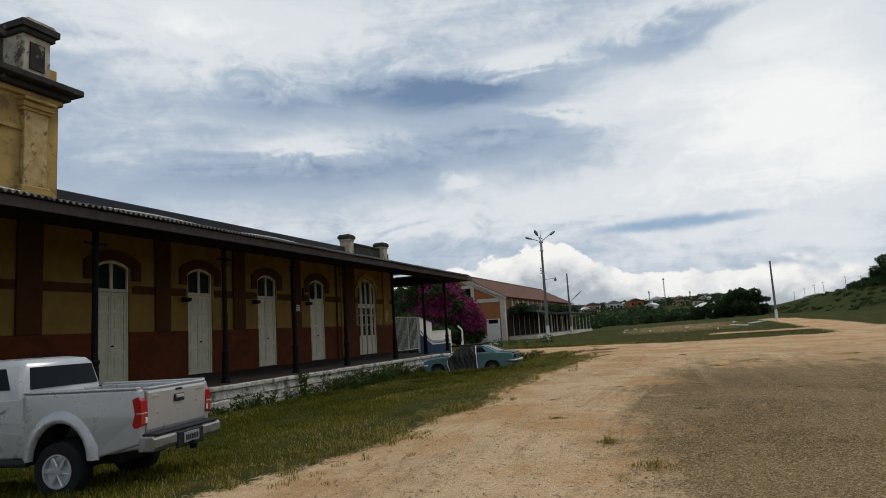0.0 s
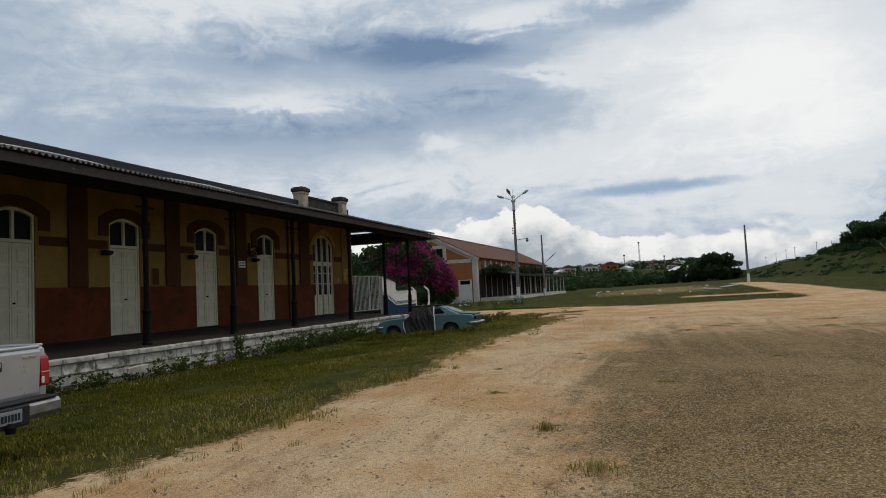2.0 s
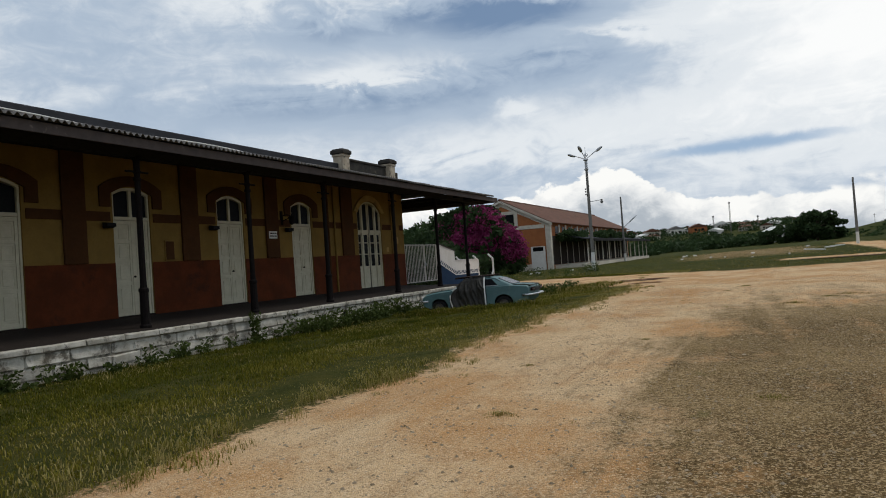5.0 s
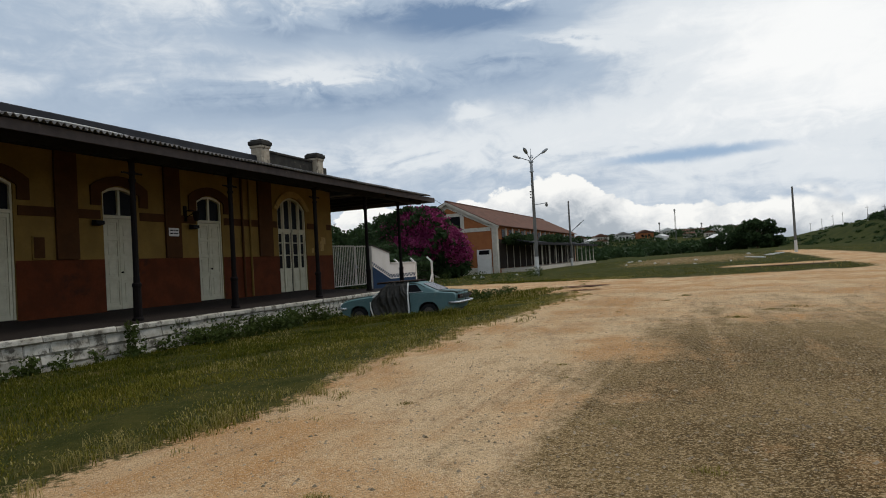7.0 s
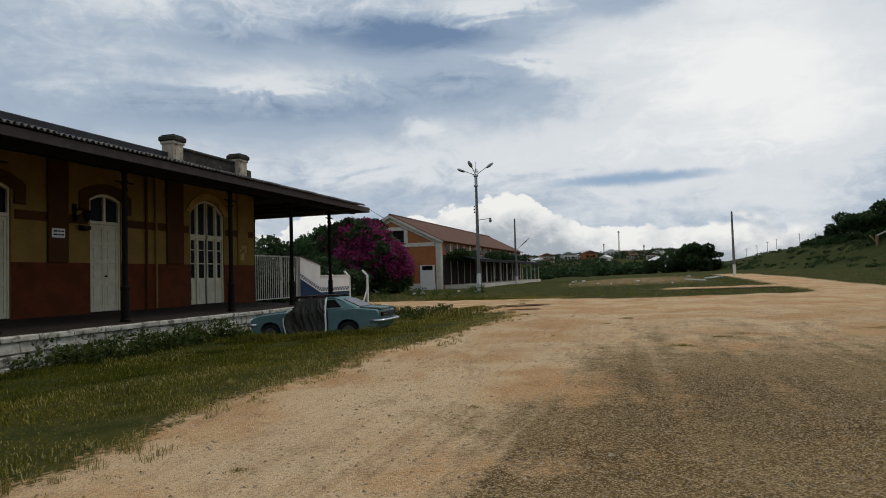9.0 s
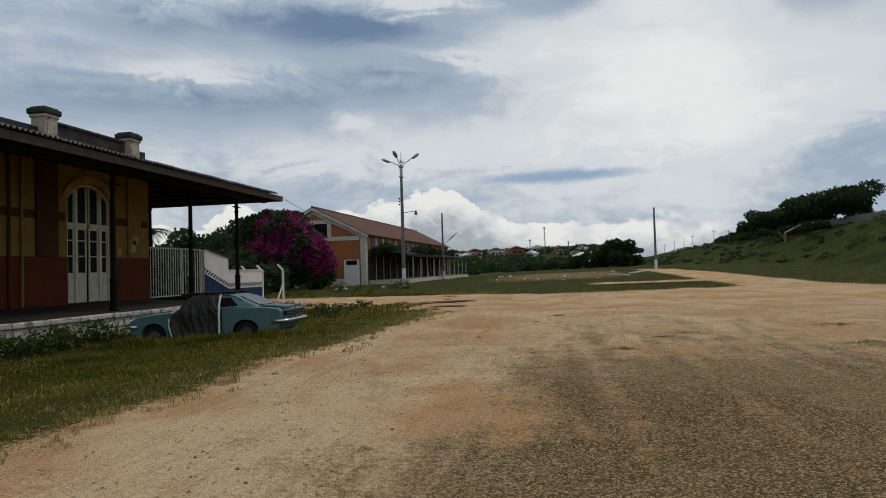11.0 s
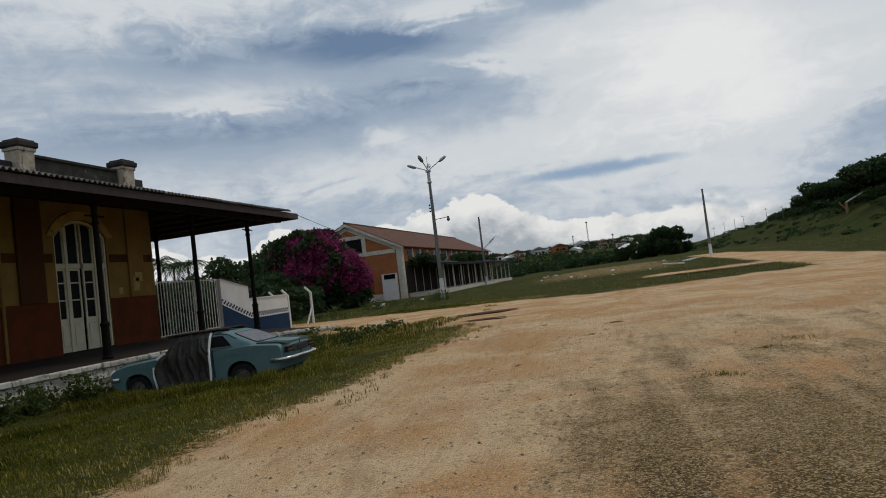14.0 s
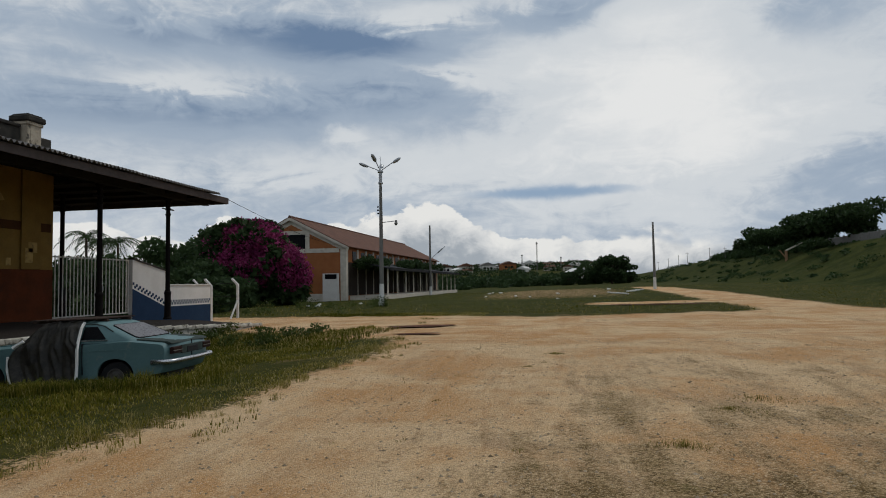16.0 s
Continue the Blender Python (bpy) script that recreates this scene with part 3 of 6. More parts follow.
part("parapet_stub", abox(WX - 0.42, WX - 0.1, 27.8, END_Y, 6.0, 7.0, 0.03), "grime", station)
part("main_roof", prism(bmesh.new(), [(WX - 0.1, 6.0), (-22.0, 6.0), (-22.0, 6.15), (-16.4, 6.7), (WX - 0.1, 6.15)], "y", -8.0, END_Y), "roofdark", station)
for y in (23.06, 27.49):
    part("pedestal", abox(WX - 0.40, WX + 0.18, y - 0.30, y + 0.30, 6.0, 7.26, 0.025), "cap", station, "stained plaster pedestal")
    part("pedestal_panel", abox(WX + 0.18, WX + 0.20, y - 0.19, y + 0.19, 6.45, 7.08, 0.012), "cap", station)
    part("pedestal_neck", abox(WX - 0.44, WX + 0.22, y - 0.34, y + 0.34, 7.24, 7.36, 0.02), "cap", station)
    part("pedestal_cap", abox(WX - 0.50, WX + 0.28, y - 0.40, y + 0.40, 7.36, 7.56, 0.04), "grime", station, "blackened plaster cap")
    part("cap_top", abox(WX - 0.42, WX + 0.20, y - 0.32, y + 0.32, 7.56, 7.62, 0.02), "grime", station)

# upper storey block
TE = 4.72
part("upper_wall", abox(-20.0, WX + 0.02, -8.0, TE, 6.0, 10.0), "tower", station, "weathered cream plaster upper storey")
part("upper_pilaster", abox(WX + 0.02, WX + 0.2, 3.5, 4.25, 6.5, 9.3, 0.02), "peeling", station)
part("pilaster_base", abox(WX + 0.02, WX + 0.28, 3.4, 4.35, 6.5, 6.75, 0.03), "tower", station)
for i, (o, z0, z1) in enumerate(((0.26, 9.02, 9.12), (0.32, 9.12, 9.3), (0.42, 9.3, 9.4))):
    part("pilaster_capital", abox(WX + 0.02, WX + o, 3.48 - o * 0.3, 4.27 + o * 0.3, z0, z1, 0.02), "tower", station)
for o, z0, z1, mt in ((0.14, 9.5, 9.68, "tower"), (0.32, 9.68, 9.86, "grime"), (0.62, 9.86, 10.06, "grime")):
    part("cornice", abox(-20.0 - o, WX + o, -8.0, TE + o * 0.72, z0, z1, 0.03), mt, station, "moulded stained cornice")
win = arch(1.75, 0.55, 8.5, 8.85)
part("upper_window", prism(bmesh.new(), win + [(2.3, 7.1), (1.2, 7.1)], "x", WX + 0.02, WX + 0.05), "under", station, "dark arched upper window")
wout = arch(1.75, 0.75, 8.5, 9.05)
part("window_surround", prism(bmesh.new(), wout + [(2.5, 7.0), (2.3, 7.0)] + win[::-1] + [(1.2, 7.0), (1.0, 7.0)], "x", WX + 0.02, WX + 0.09), "brown", station, "brown arched window surround")
part("impost_band", abox(WX + 0.02, WX + 0.1, 2.5, 3.5, 8.42, 8.55, 0.01), "tower", station)
part("upper_parapet", abox(WX - 0.4, WX - 0.05, -8.0, 3.0, 10.06, 11.1, 0.03), "grime", station)
part("parapet_coping", abox(WX - 0.5, WX + 0.08, -8.0, 3.0, 11.1, 11.3, 0.04), "grime", station)
part("corner_pedestal", abox(WX - 0.75, WX + 0.16, 3.42, 4.32, 10.06, 11.47, 0.03), "cap", station, "panelled corner pedestal of stained plaster")
part("pedestal_panel", abox(WX + 0.16, WX + 0.2, 3.62, 4.12, 10.35, 11.22, 0.02), "grime", station)
part("pedestal_neck", abox(WX - 0.85, WX + 0.26, 3.34, 4.42, 11.42, 11.60, 0.03), "grime", station)
part("pedestal_cap", prism(bmesh.new(), [(3.27, 11.60), (4.5, 11.60), (4.5, 11.80), (3.27, 11.80)], "x", WX - 0.85, WX + 0.34), "grime", station)
part("cap_weathering", prism(bmesh.new(), [(3.3, 11.80), (4.46, 11.80), (4.3, 11.90), (3.46, 11.90)], "x", WX - 0.8, WX + 0.3), "cap", station)
part("parapet_stub", abox(WX - 0.4, WX - 0.05, 4.3, TE, 10.06, 10.7, 0.03), "tower", station)


# ---- doors ----
def panelled_door(y):
    d = thing("door_1", WX - 0.1, y, PZ, "closed white double door with panelled leaves and dark transom lights", "door", "doors along the platform", "structure")
    hw, H, TOPZ = 0.68, 3.06, 4.11
    bm = bmesh.new()
    for s in (-1, 1):
        box(bm, -0.12, 0.06, s * hw - (0.07 if s > 0 else 0), s * hw + (0.07 if s < 0 else 0), 0, 3.90, 0.008)
    box(bm, -0.12, 0.06, -hw + 0.07, hw - 0.07, H, H + 0.11, 0.01)
    box(bm, -0.1, 0.05, -0.05, 0.05, H + 0.11, 4.06, 0.008)
    inner, outer = arch(0, hw - 0.07, 3.86, 4.03), arch(0, hw, 3.92, 4.12)
    pts = inner + outer[::-1]
    a = [bm.verts.new((-0.12, *p)) for p in pts]
    b = [bm.verts.new((0.06, *p)) for p in pts]
    n = len(inner)
    for vs in (a, b):
        for i in range(n - 1):
            bm.faces.new((vs[i], vs[i + 1], vs[2 * n - 2 - i], vs[2 * n - 1 - i]))
    for i in range(2 * n):
        bm.faces.new((a[i], a[(i + 1) % (2 * n)], b[(i + 1) % (2 * n)], b[i]))
    part("door_frame", bm, "door", d)
    for s in (-1, 1):
        lo, hi = (0.05, hw - 0.07) if s > 0 else (-hw + 0.07, -0.05)
        part("transom_pane", prism(bmesh.new(), [(lo, H + 0.11), (hi, H + 0.11), (hi, 3.88 if s > 0 else 4.02), (lo, 4.02 if s > 0 else 3.88)], "x", -0.05, -0.03), "glass", d, "dark glass transom pane")
        lo, hi = (0.006, hw - 0.07) if s > 0 else (-hw + 0.07, -0.006)
        leaf = part("leaf", abox(-0.05, 0.0, lo, hi, 0.02, H - 0.005, 0.006), "door", d)
        bm = bmesh.new()
        for z0, z1 in ((0, 0.16), (0.98, 1.10), (1.70, 1.79), (2.32, 2.41), (2.93, H - 0.01)):
            box(bm, -0.002, 0.028, lo + 0.002, hi - 0.002, max(0.025, z0), z1, 0.005)
        for c in (lo + 0.045, hi - 0.045):
            box(bm, -0.001, 0.03, c - 0.043, c + 0.043, 0.025, H - 0.012, 0.005)
        part("stiles", bm, "door", leaf)
        mid = (lo + hi) / 2
        for z0, z1 in ((0.24, 0.90), (1.17, 1.63), (1.86, 2.25), (2.48, 2.86)):
            part("panel", abox(-0.001, 0.014, mid - 0.15, mid + 0.15, z0, z1, 0.012), "door", leaf)
    part("astragal", abox(0.0, 0.045, -0.03, 0.03, 0.03, H - 0.02, 0.008), "door", d)
    bm = rod(bmesh.new(), (0.03, 0.0, 1.25), (0.1, 0.0, 1.25), 0.018)
    bmesh.ops.create_uvsphere(bm, u_segments=10, v_segments=6, radius=0.035, matrix=Matrix.Translation((0.11, 0, 1.25)))
    part("door_knob", bm, "iron", d, "dark iron knob")
    part("threshold", abox(-0.2, 0.14, -hw, hw, -0.06, 0.02, 0.01), "floor", d)
    return d


first_door = panelled_door(DOORS[0])
for yy in DOORS[1:]:
    copy_thing(first_door, pose(WX - 0.1, yy, PZ))


def french_door(y):
    d = thing("door_2", WX - 0.1, y, PZ, "tall white arched french door with dark panes and solid lower panels", "door", "", "structure")
    hw = 1.12
    cols = [-hw, -0.62, 0.0, 0.62, hw]
    bm = bmesh.new()
    for c, w in ((-hw + 0.04, 0.08), (-0.62, 0.13), (0.62, 0.13), (hw - 0.04, 0.08)):
        box(bm, -0.1, 0.06, c - w / 2, c + w / 2, 0, 3.9 + (0.4 if abs(c) < 1 else 0), 0.008)
    for a, b in zip(cols, cols[1:]):
        box(bm, -0.1, 0.05, a + 0.07, b - 0.07, 2.82, 2.98, 0.008)
    inner, outer = arch(0, hw - 0.07, 3.84, 4.37, 14), arch(0, hw, 3.87, 4.47, 14)
    pts = inner + outer[::-1]
    va = [bm.verts.new((-0.1, *p)) for p in pts]
    vb = [bm.verts.new((0.06, *p)) for p in pts]
    n = len(inner)
    for vs in (va, vb):
        for i in range(n - 1):
            bm.faces.new((vs[i], vs[i + 1], vs[2 * n - 2 - i], vs[2 * n - 1 - i]))
    for i in range(2 * n):
        bm.faces.new((va[i], va[(i + 1) % (2 * n)], vb[(i + 1) % (2 * n)], vb[i]))
    part("door_frame", bm, "door", d)
    rise = lambda yy: 4.37 - 0.5 * (yy / hw) ** 2
    for a, b in zip(cols, cols[1:]):
        lo, hi = a + 0.06, b - 0.06
        leaf = part("leaf", abox(-0.05, 0.0, lo, hi, 0.02, 1.05, 0.006), "door", d)
        part("panel", abox(0.0, 0.02, lo + 0.08, hi - 0.08, 0.22, 0.92, 0.015), "door", leaf)
        bm = bmesh.new()
        for c in (lo + 0.035, hi - 0.035):
            box(bm, -0.05, 0.012, c - 0.035, c + 0.035, 1.05, 2.82, 0.004)
        for z in (1.05, 1.72, 2.30, 2.74):
            box(bm, -0.045, 0.008, lo + 0.07, hi - 0.07, z, z + (0.08 if z in (1.05, 2.74) else 0.045), 0.003)
        part("glazing_bars", bm, "door", leaf)
        for z0, z1 in ((1.13, 1.72), (1.765, 2.30), (2.345, 2.74)):
            part("pane", abox(-0.03, -0.015, lo + 0.07, hi - 0.07, z0, z1), "glass", leaf, "dark window pane")
        part("transom_pane", prism(bmesh.new(), [(lo + 0.03, 2.98), (hi - 0.03, 2.98), (hi - 0.03, rise(hi) - 0.06), (lo + 0.03, rise(lo) - 0.06)], "x", -0.04, -0.02), "glass", d, "dark arched transom pane")
        bm = bmesh.new()
        for c in (lo + 0.015, hi - 0.015):
            box(bm, -0.05, 0.02, c - 0.03, c + 0.03, 2.98, rise(c) - 0.02, 0.004)
        part("transom_bars", bm, "door", d)
    part("threshold", abox(-0.2, 0.14, -hw, hw, -0.06, 0.02, 0.01), "floor", d)


french_door(FRENCH)
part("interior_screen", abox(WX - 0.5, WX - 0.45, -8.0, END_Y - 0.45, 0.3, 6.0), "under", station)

# ---- platform ----
EX = -7.0
PEND = 35.5
platform = tagged(new("platform"), "raised concrete platform with whitewashed stone face", "platform", kind="structure")
def platform_block(y0, y1, za, zb, drop):
    """A length of platform; its top falls from the wall (za) to the edge (zb), and by drop towards y1."""
    bm = bmesh.new()
    rows = []
    for y, d in ((y0, 0.0), (y1, drop)):
        rows.append([bm.verts.new(p) for p in ((-22.0, y, -0.8), (EX - 0.12, y, -0.8), (EX - 0.12, y, zb - d), (WX, y, za - d), (-22.0, y, za - d))])
    a, b = rows
    for i in range(5):
        bm.faces.new((a[i], a[(i + 1) % 5], b[(i + 1) % 5], b[i]))
    bm.faces.new(a)
    bm.faces.new(b[::-1])
    return bm


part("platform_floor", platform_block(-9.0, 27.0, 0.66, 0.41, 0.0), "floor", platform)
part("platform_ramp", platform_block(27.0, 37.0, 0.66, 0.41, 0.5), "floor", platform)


# ---- canopy ----
CX, CEND = -7.02, 33.9
canopy = tagged(new("canopy"), "timber and corrugated platform canopy on dark iron posts", "canopy", kind="structure")
part("fascia", abox(CX - 0.06, CX, -9.0, CEND, 5.2, 5.46, 0.01), "timber", canopy, "grey weathered timber fascia")
part("end_fascia", abox(-22.0, CX - 0.06, CEND - 0.06, CEND, 5.2, 5.46, 0.01), "timber", canopy)
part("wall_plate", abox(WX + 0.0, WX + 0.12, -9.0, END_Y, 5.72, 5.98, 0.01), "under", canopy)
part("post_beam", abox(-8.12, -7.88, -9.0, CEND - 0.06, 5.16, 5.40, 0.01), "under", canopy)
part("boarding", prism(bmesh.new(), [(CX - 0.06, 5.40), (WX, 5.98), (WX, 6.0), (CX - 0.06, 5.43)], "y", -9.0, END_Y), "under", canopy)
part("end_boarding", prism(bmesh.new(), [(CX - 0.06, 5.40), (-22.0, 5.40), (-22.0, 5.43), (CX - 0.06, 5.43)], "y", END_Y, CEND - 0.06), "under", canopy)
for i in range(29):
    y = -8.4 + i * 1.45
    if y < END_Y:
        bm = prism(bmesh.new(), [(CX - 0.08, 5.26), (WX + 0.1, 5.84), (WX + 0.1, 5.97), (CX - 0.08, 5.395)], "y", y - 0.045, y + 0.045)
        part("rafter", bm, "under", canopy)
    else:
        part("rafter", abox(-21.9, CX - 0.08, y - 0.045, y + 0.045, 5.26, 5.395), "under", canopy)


def corrugated(name, x0, z0, x1, z1, width, pitch, amp):
    bm = bmesh.new()
    n = int(width / pitch) * 6
    rows = []
    for dz in (0.0, 0.012):
        for x, z in ((x0, z0), (x1, z1)):
            rows.append([bm.verts.new((x, i * width / n, z + dz + amp * math.sin(2 * math.pi * i / 6))) for i in range(n + 1)])
    a, b, c, d = rows
    for i in range(n):
        bm.faces.new((a[i], a[i + 1], b[i + 1], b[i]))
        bm.faces.new((c[i], c[i + 1], d[i + 1], d[i]))
        bm.faces.new((a[i], a[i + 1], c[i + 1], c[i]))
        bm.faces.new((b[i], b[i + 1], d[i + 1], d[i]))
    return mesh_of(name, bm, "sheet")


sheet_me = corrugated("roof_sheet", CX + 0.14, 5.50, WX + 0.05, 6.12, 1.062, 0.177, 0.042)
rng = random.Random(4)
for i in range(41):
    y = -9.0 + i * 1.05
    if y + 1.06 < CEND + 0.1:
        shared("roof_sheet", sheet_me, canopy, rng.uniform(-0.015, 0.02), y, rng.uniform(-0.004, 0.012), rng.uniform(-0.003, 0.003))
part("end_roof", prism(bmesh.new(), [(WX + 0.05, 6.1), (-22.0, 6.1), (-22.0, 6.16), (WX + 0.05, 6.16)], "y", END_Y - 0.4, CEND), "sheet", canopy)
bm = tube(bmesh.new(), [(CX - 0.3, -2 + i * 0.55, 5.66 + 0.035 * math.sin(i * 0.6)) for i in range(31)], 0.022)
part("conduit", bm, "limewash", canopy, "pale conduit lying on the roof edge")


def iron_post(y, x=-8.0, top=5.2):
    base = 0.66 - 0.25 * (x - WX) / 3.7
    p = thing("iron_post", x, y, base, "dark painted cast-iron canopy post", "post", "canopy posts")
    H = top - base
    part("pedestal", lathe(bmesh.new(), [(0, 0.16), (0.06, 0.16), (0.1, 0.125), (0.95, 0.115), (1.0, 0.135), (1.06, 0.135), (1.1, 0.10)], 12), "iron", p, smooth=False)
    part("shaft", lathe(bmesh.new(), [(1.08, 0.095), (1.3, 0.085), (H - 0.5, 0.078), (H - 0.46, 0.11), (H - 0.42, 0.11), (H - 0.38, 0.08), (H - 0.12, 0.09), (H - 0.06, 0.16), (H - 0.01, 0.16)], 12), "iron", p)
    part("crossbar", rod(bmesh.new(), (0, -0.36, H - 0.44), (0, 0.36, H - 0.44), 0.028), "iron", p)
    part("knuckle", lathe(bmesh.new(), [(H - 0.70, 0.085), (H - 0.68, 0.105), (H - 0.62, 0.105), (H - 0.60, 0.082)], 12), "iron", p)
    return p


post = iron_post(3.75)
for y in (-1.4, 9.02, 13.27, 17.46, 22.77, 27.69, 31.47):
    copy_thing(post, pose(-8.0 if y < 25 else -8.25, y, 0.66 - 0.25 * 2.8 / 3.7))
copy_thing(post, pose(-12.2, 30.6, 0.66 - 0.25 * 2.8 / 3.7 + 0.2))

# ---- warehouse ----
WY0, WY1, WXR, WXA, WXL, WEZ, WAZ = 80.0, 136.0, -17.6, -24.3, -31.0, 6.4, 9.9
ware = tagged(new("warehouse"), "long old brick railway warehouse with a tiled gable roof", "building", kind="structure")
zb = -0.9
part("gable_wall", prism(bmesh.new(), [(WXL, zb), (WXR, zb), (WXR, WEZ - 0.2), (WXA, WAZ - 0.35), (WXL, WEZ - 0.2)], "y", WY0, WY0 + 0.4), "oldbrick", ware)
part("side_wall", abox(WXR - 0.4, WXR, WY0 + 0.4, WY1, zb, WEZ - 0.15), "oldbrick", ware)
part("far_side_wall", abox(WXL, WXL + 0.4, WY0 + 0.4, WY1, zb, WEZ - 0.15), "oldbrick", ware)
part("far_gable", prism(bmesh.new(), [(WXL, zb), (WXR, zb), (WXR, WEZ - 0.2), (WXA, WAZ - 0.35), (WXL, WEZ - 0.2)], "y", WY1, WY1 + 0.4), "oldbrick", ware)
for s, xe in ((1, WXR + 0.5), (-1, WXL - 0.5)):
    ez = WEZ - 0.28
    part("roof_slope", prism(bmesh.new(), [(WXA, WAZ - 0.1), (WXA, WAZ), (xe, ez + 0.1), (xe, ez)], "y", WY0 - 0.45, WY1 + 0.8), "tile", ware, "red-brown clay tile roof slope")
    part("barge_board", prism(bmesh.new(), [(WXA, WAZ - 0.45), (WXA, WAZ - 0.1), (xe, ez), (xe, ez - 0.3)], "y", WY0 - 0.46, WY0 - 0.38), "trimold", ware)
    part("gable_band", prism(bmesh.new(), [(WXA, WAZ - 0.95), (WXA, WAZ - 0.42), (xe - s * 0.5, ez - 0.02), (xe - s * 0.5, ez - 0.5)], "y", WY0 - 0.08, WY0), "trimold", ware)
part("ridge", rod(bmesh.new(), (WXA, WY0 - 0.5, WAZ), (WXA, WY1 + 0.8, WAZ), 0.14), "tile", ware)
part("corner_pier", abox(WXR - 0.6, WXR + 0.1, WY0 - 0.1, WY0 + 0.6, zb, WEZ - 0.3), "trimold", ware)
part("cross_band", abox(WXL, WXR - 0.75, WY0 - 0.07, WY0, 5.55, 6.05), "trimold", ware)
part("base_band", abox(WXL, WXR - 0.75, WY0 - 0.12, WY0, zb, 0.75), "trimold", ware)
part("gable_window", abox(-25.7, -22.5, WY0 - 0.03, WY0 + 0.02, 6.05, 7.75), "glass", ware, "dark louvred gable opening")
for a in (abox(-26.2, -25.7, WY0 - 0.09, WY0, 6.05, 8.2), abox(-22.5, -22.0, WY0 - 0.09, WY0, 6.05, 8.2), abox(-25.7, -22.5, WY0 - 0.09, WY0, 7.75, 8.2)):
    part("window_surround", a, "trimold", ware)
part("whitewashed_block", abox(-20.2, WXR - 0.75, WY0 - 0.6, WY0 - 0.12, zb, 3.1), "wallwhite", ware, "whitewashed block beside the corner")
part("block_opening", abox(-19.9, -18.5, WY0 - 0.63, WY0 - 0.6, 2.45, 3.0), "glass", ware)
n = 16
for i in range(n):
    y = WY0 + 3.4 + i * (WY1 - WY0 - 5) / (n - 1)
    part("clerestory_window", abox(WXR, WXR + 0.04, y - 0.9, y + 0.5, 4.75, 5.75), "glass", ware, "dark clerestory window")
    part("window_pier", abox(WXR, WXR + 0.1, y + 0.75, y + 1.25, 4.7, 6.0), "trimold", ware)
    part("lower_pier", abox(WXR, WXR + 0.06, y + 0.85, y + 1.15, 0.45, 4.5), "trimold", ware)
    # doors widened into one dark run, painting the lean-to's shade on the wall
    part("loading_door", abox(WXR, WXR + 0.05, y - 2.75, y + 0.7, 0.5, 4.4), "shadeboard", ware)
part("side_canopy", prism(bmesh.new(), [(WXR, 4.55), (WXR + 4.6, 3.55), (WXR + 4.6, 3.7), (WXR, 4.7)], "y", WY0 + 2.5, WY1), "roofdark", ware, "dark lean-to canopy along the loading side")
part("canopy_fascia", abox(WXR + 4.6, WXR + 4.7, WY0 + 2.5, WY1, 3.4, 3.75), "under", ware)
part("loading_platform", abox(WXR, WXR + 4.2, WY0 + 1.5, WY1, zb, 0.45), "trimold", ware)
for i in range(12):
    y = WY0 + 4 + i * 4.6
    part("canopy_post", abox(WXR + 3.9, WXR + 4.05, y - 0.08, y + 0.08, 0.45, 3.75), "trimold", ware)


# ---- platform face ----
rng = random.Random(11)


def stone_mesh(w, h, d, seed):
    r = random.Random(seed)
    bm = abox(-d, 0.0, -w / 2, w / 2, -h / 2, h / 2, min(0.03, h * 0.18))
    for v in bm.verts:
        if v.co.x > -d * 0.5:
            v.co += Vector((r.uniform(-0.03, 0.02), r.uniform(-0.022, 0.022), r.uniform(-0.022, 0.022)))
    return mesh_of("stone", bm, "white")


STONES = {}
for h in (0.15, 0.27, 0.24):
    STONES[h] = [(w, stone_mesh(w, h, 0.22, i * 7 + int(h * 100))) for i, w in enumerate((0.62, 0.8, 1.0, 0.5, 0.72))]


def edge_drop(y):
    return 0.5 * max(0.0, y - 27.0) / 10.0


part("backing", prism(bmesh.new(), [(-9.0, -0.9), (37.0, -0.9), (37.0, -0.14), (27.0, 0.36), (-9.0, 0.36)], "x", EX - 0.14, EX - 0.045), "mortar", platform)
for h, z, prow in ((0.15, 0.385, 0.05), (0.27, 0.155, 0.0), (0.24, -0.12, 0.0), (0.24, -0.38, -0.01)):
    y = -8.6
    while y < 36.6:
        w, me = rng.choice(STONES[h])
        if h == 0.15:
            w, me = STONES[h][2]
        if z > -0.3 or y < 26:
            ob = shared("stone", me, platform, EX + prow + rng.uniform(-0.012, 0.012), y + w / 2, z - edge_drop(y + w / 2) + rng.uniform(-0.008, 0.008))
            ob.rotation_euler = (rng.uniform(-0.012, 0.012), rng.uniform(-0.03, 0.03), rng.uniform(-0.01, 0.01))
        y += w + rng.uniform(0.004, 0.02)
for y in (19.2, 17.0):
    part("drain_mouth", lathe(bmesh.new(), [(0.0, 0.13), (0.03, 0.13)], 14), "iron", platform, "dark drain hole").matrix_basis = pose(EX - 0.002, y, 0.05, 0, 90, 0)

# ---- fixtures on the station front ----
for y in (0.1, 10.02, 14.25, 18.45):
    f = thing("flood_lamp", WX + 0.0, y, 3.55, "small dark wall-mounted floodlight beside a door", "lamp", "floodlights on the station front")
    part("arm", abox(0.0, 0.12, -0.03, 0.03, -0.03, 0.03, 0.006), "iron", f)
    part("housing", prism(bmesh.new(), [(0.1, -0.09), (0.3, -0.05), (0.3, 0.06), (0.1, 0.09)], "y", -0.16, 0.16), "iron", f)
    part("lens", abox(0.3, 0.31, -0.14, 0.14, -0.04, 0.05), "glass", f)
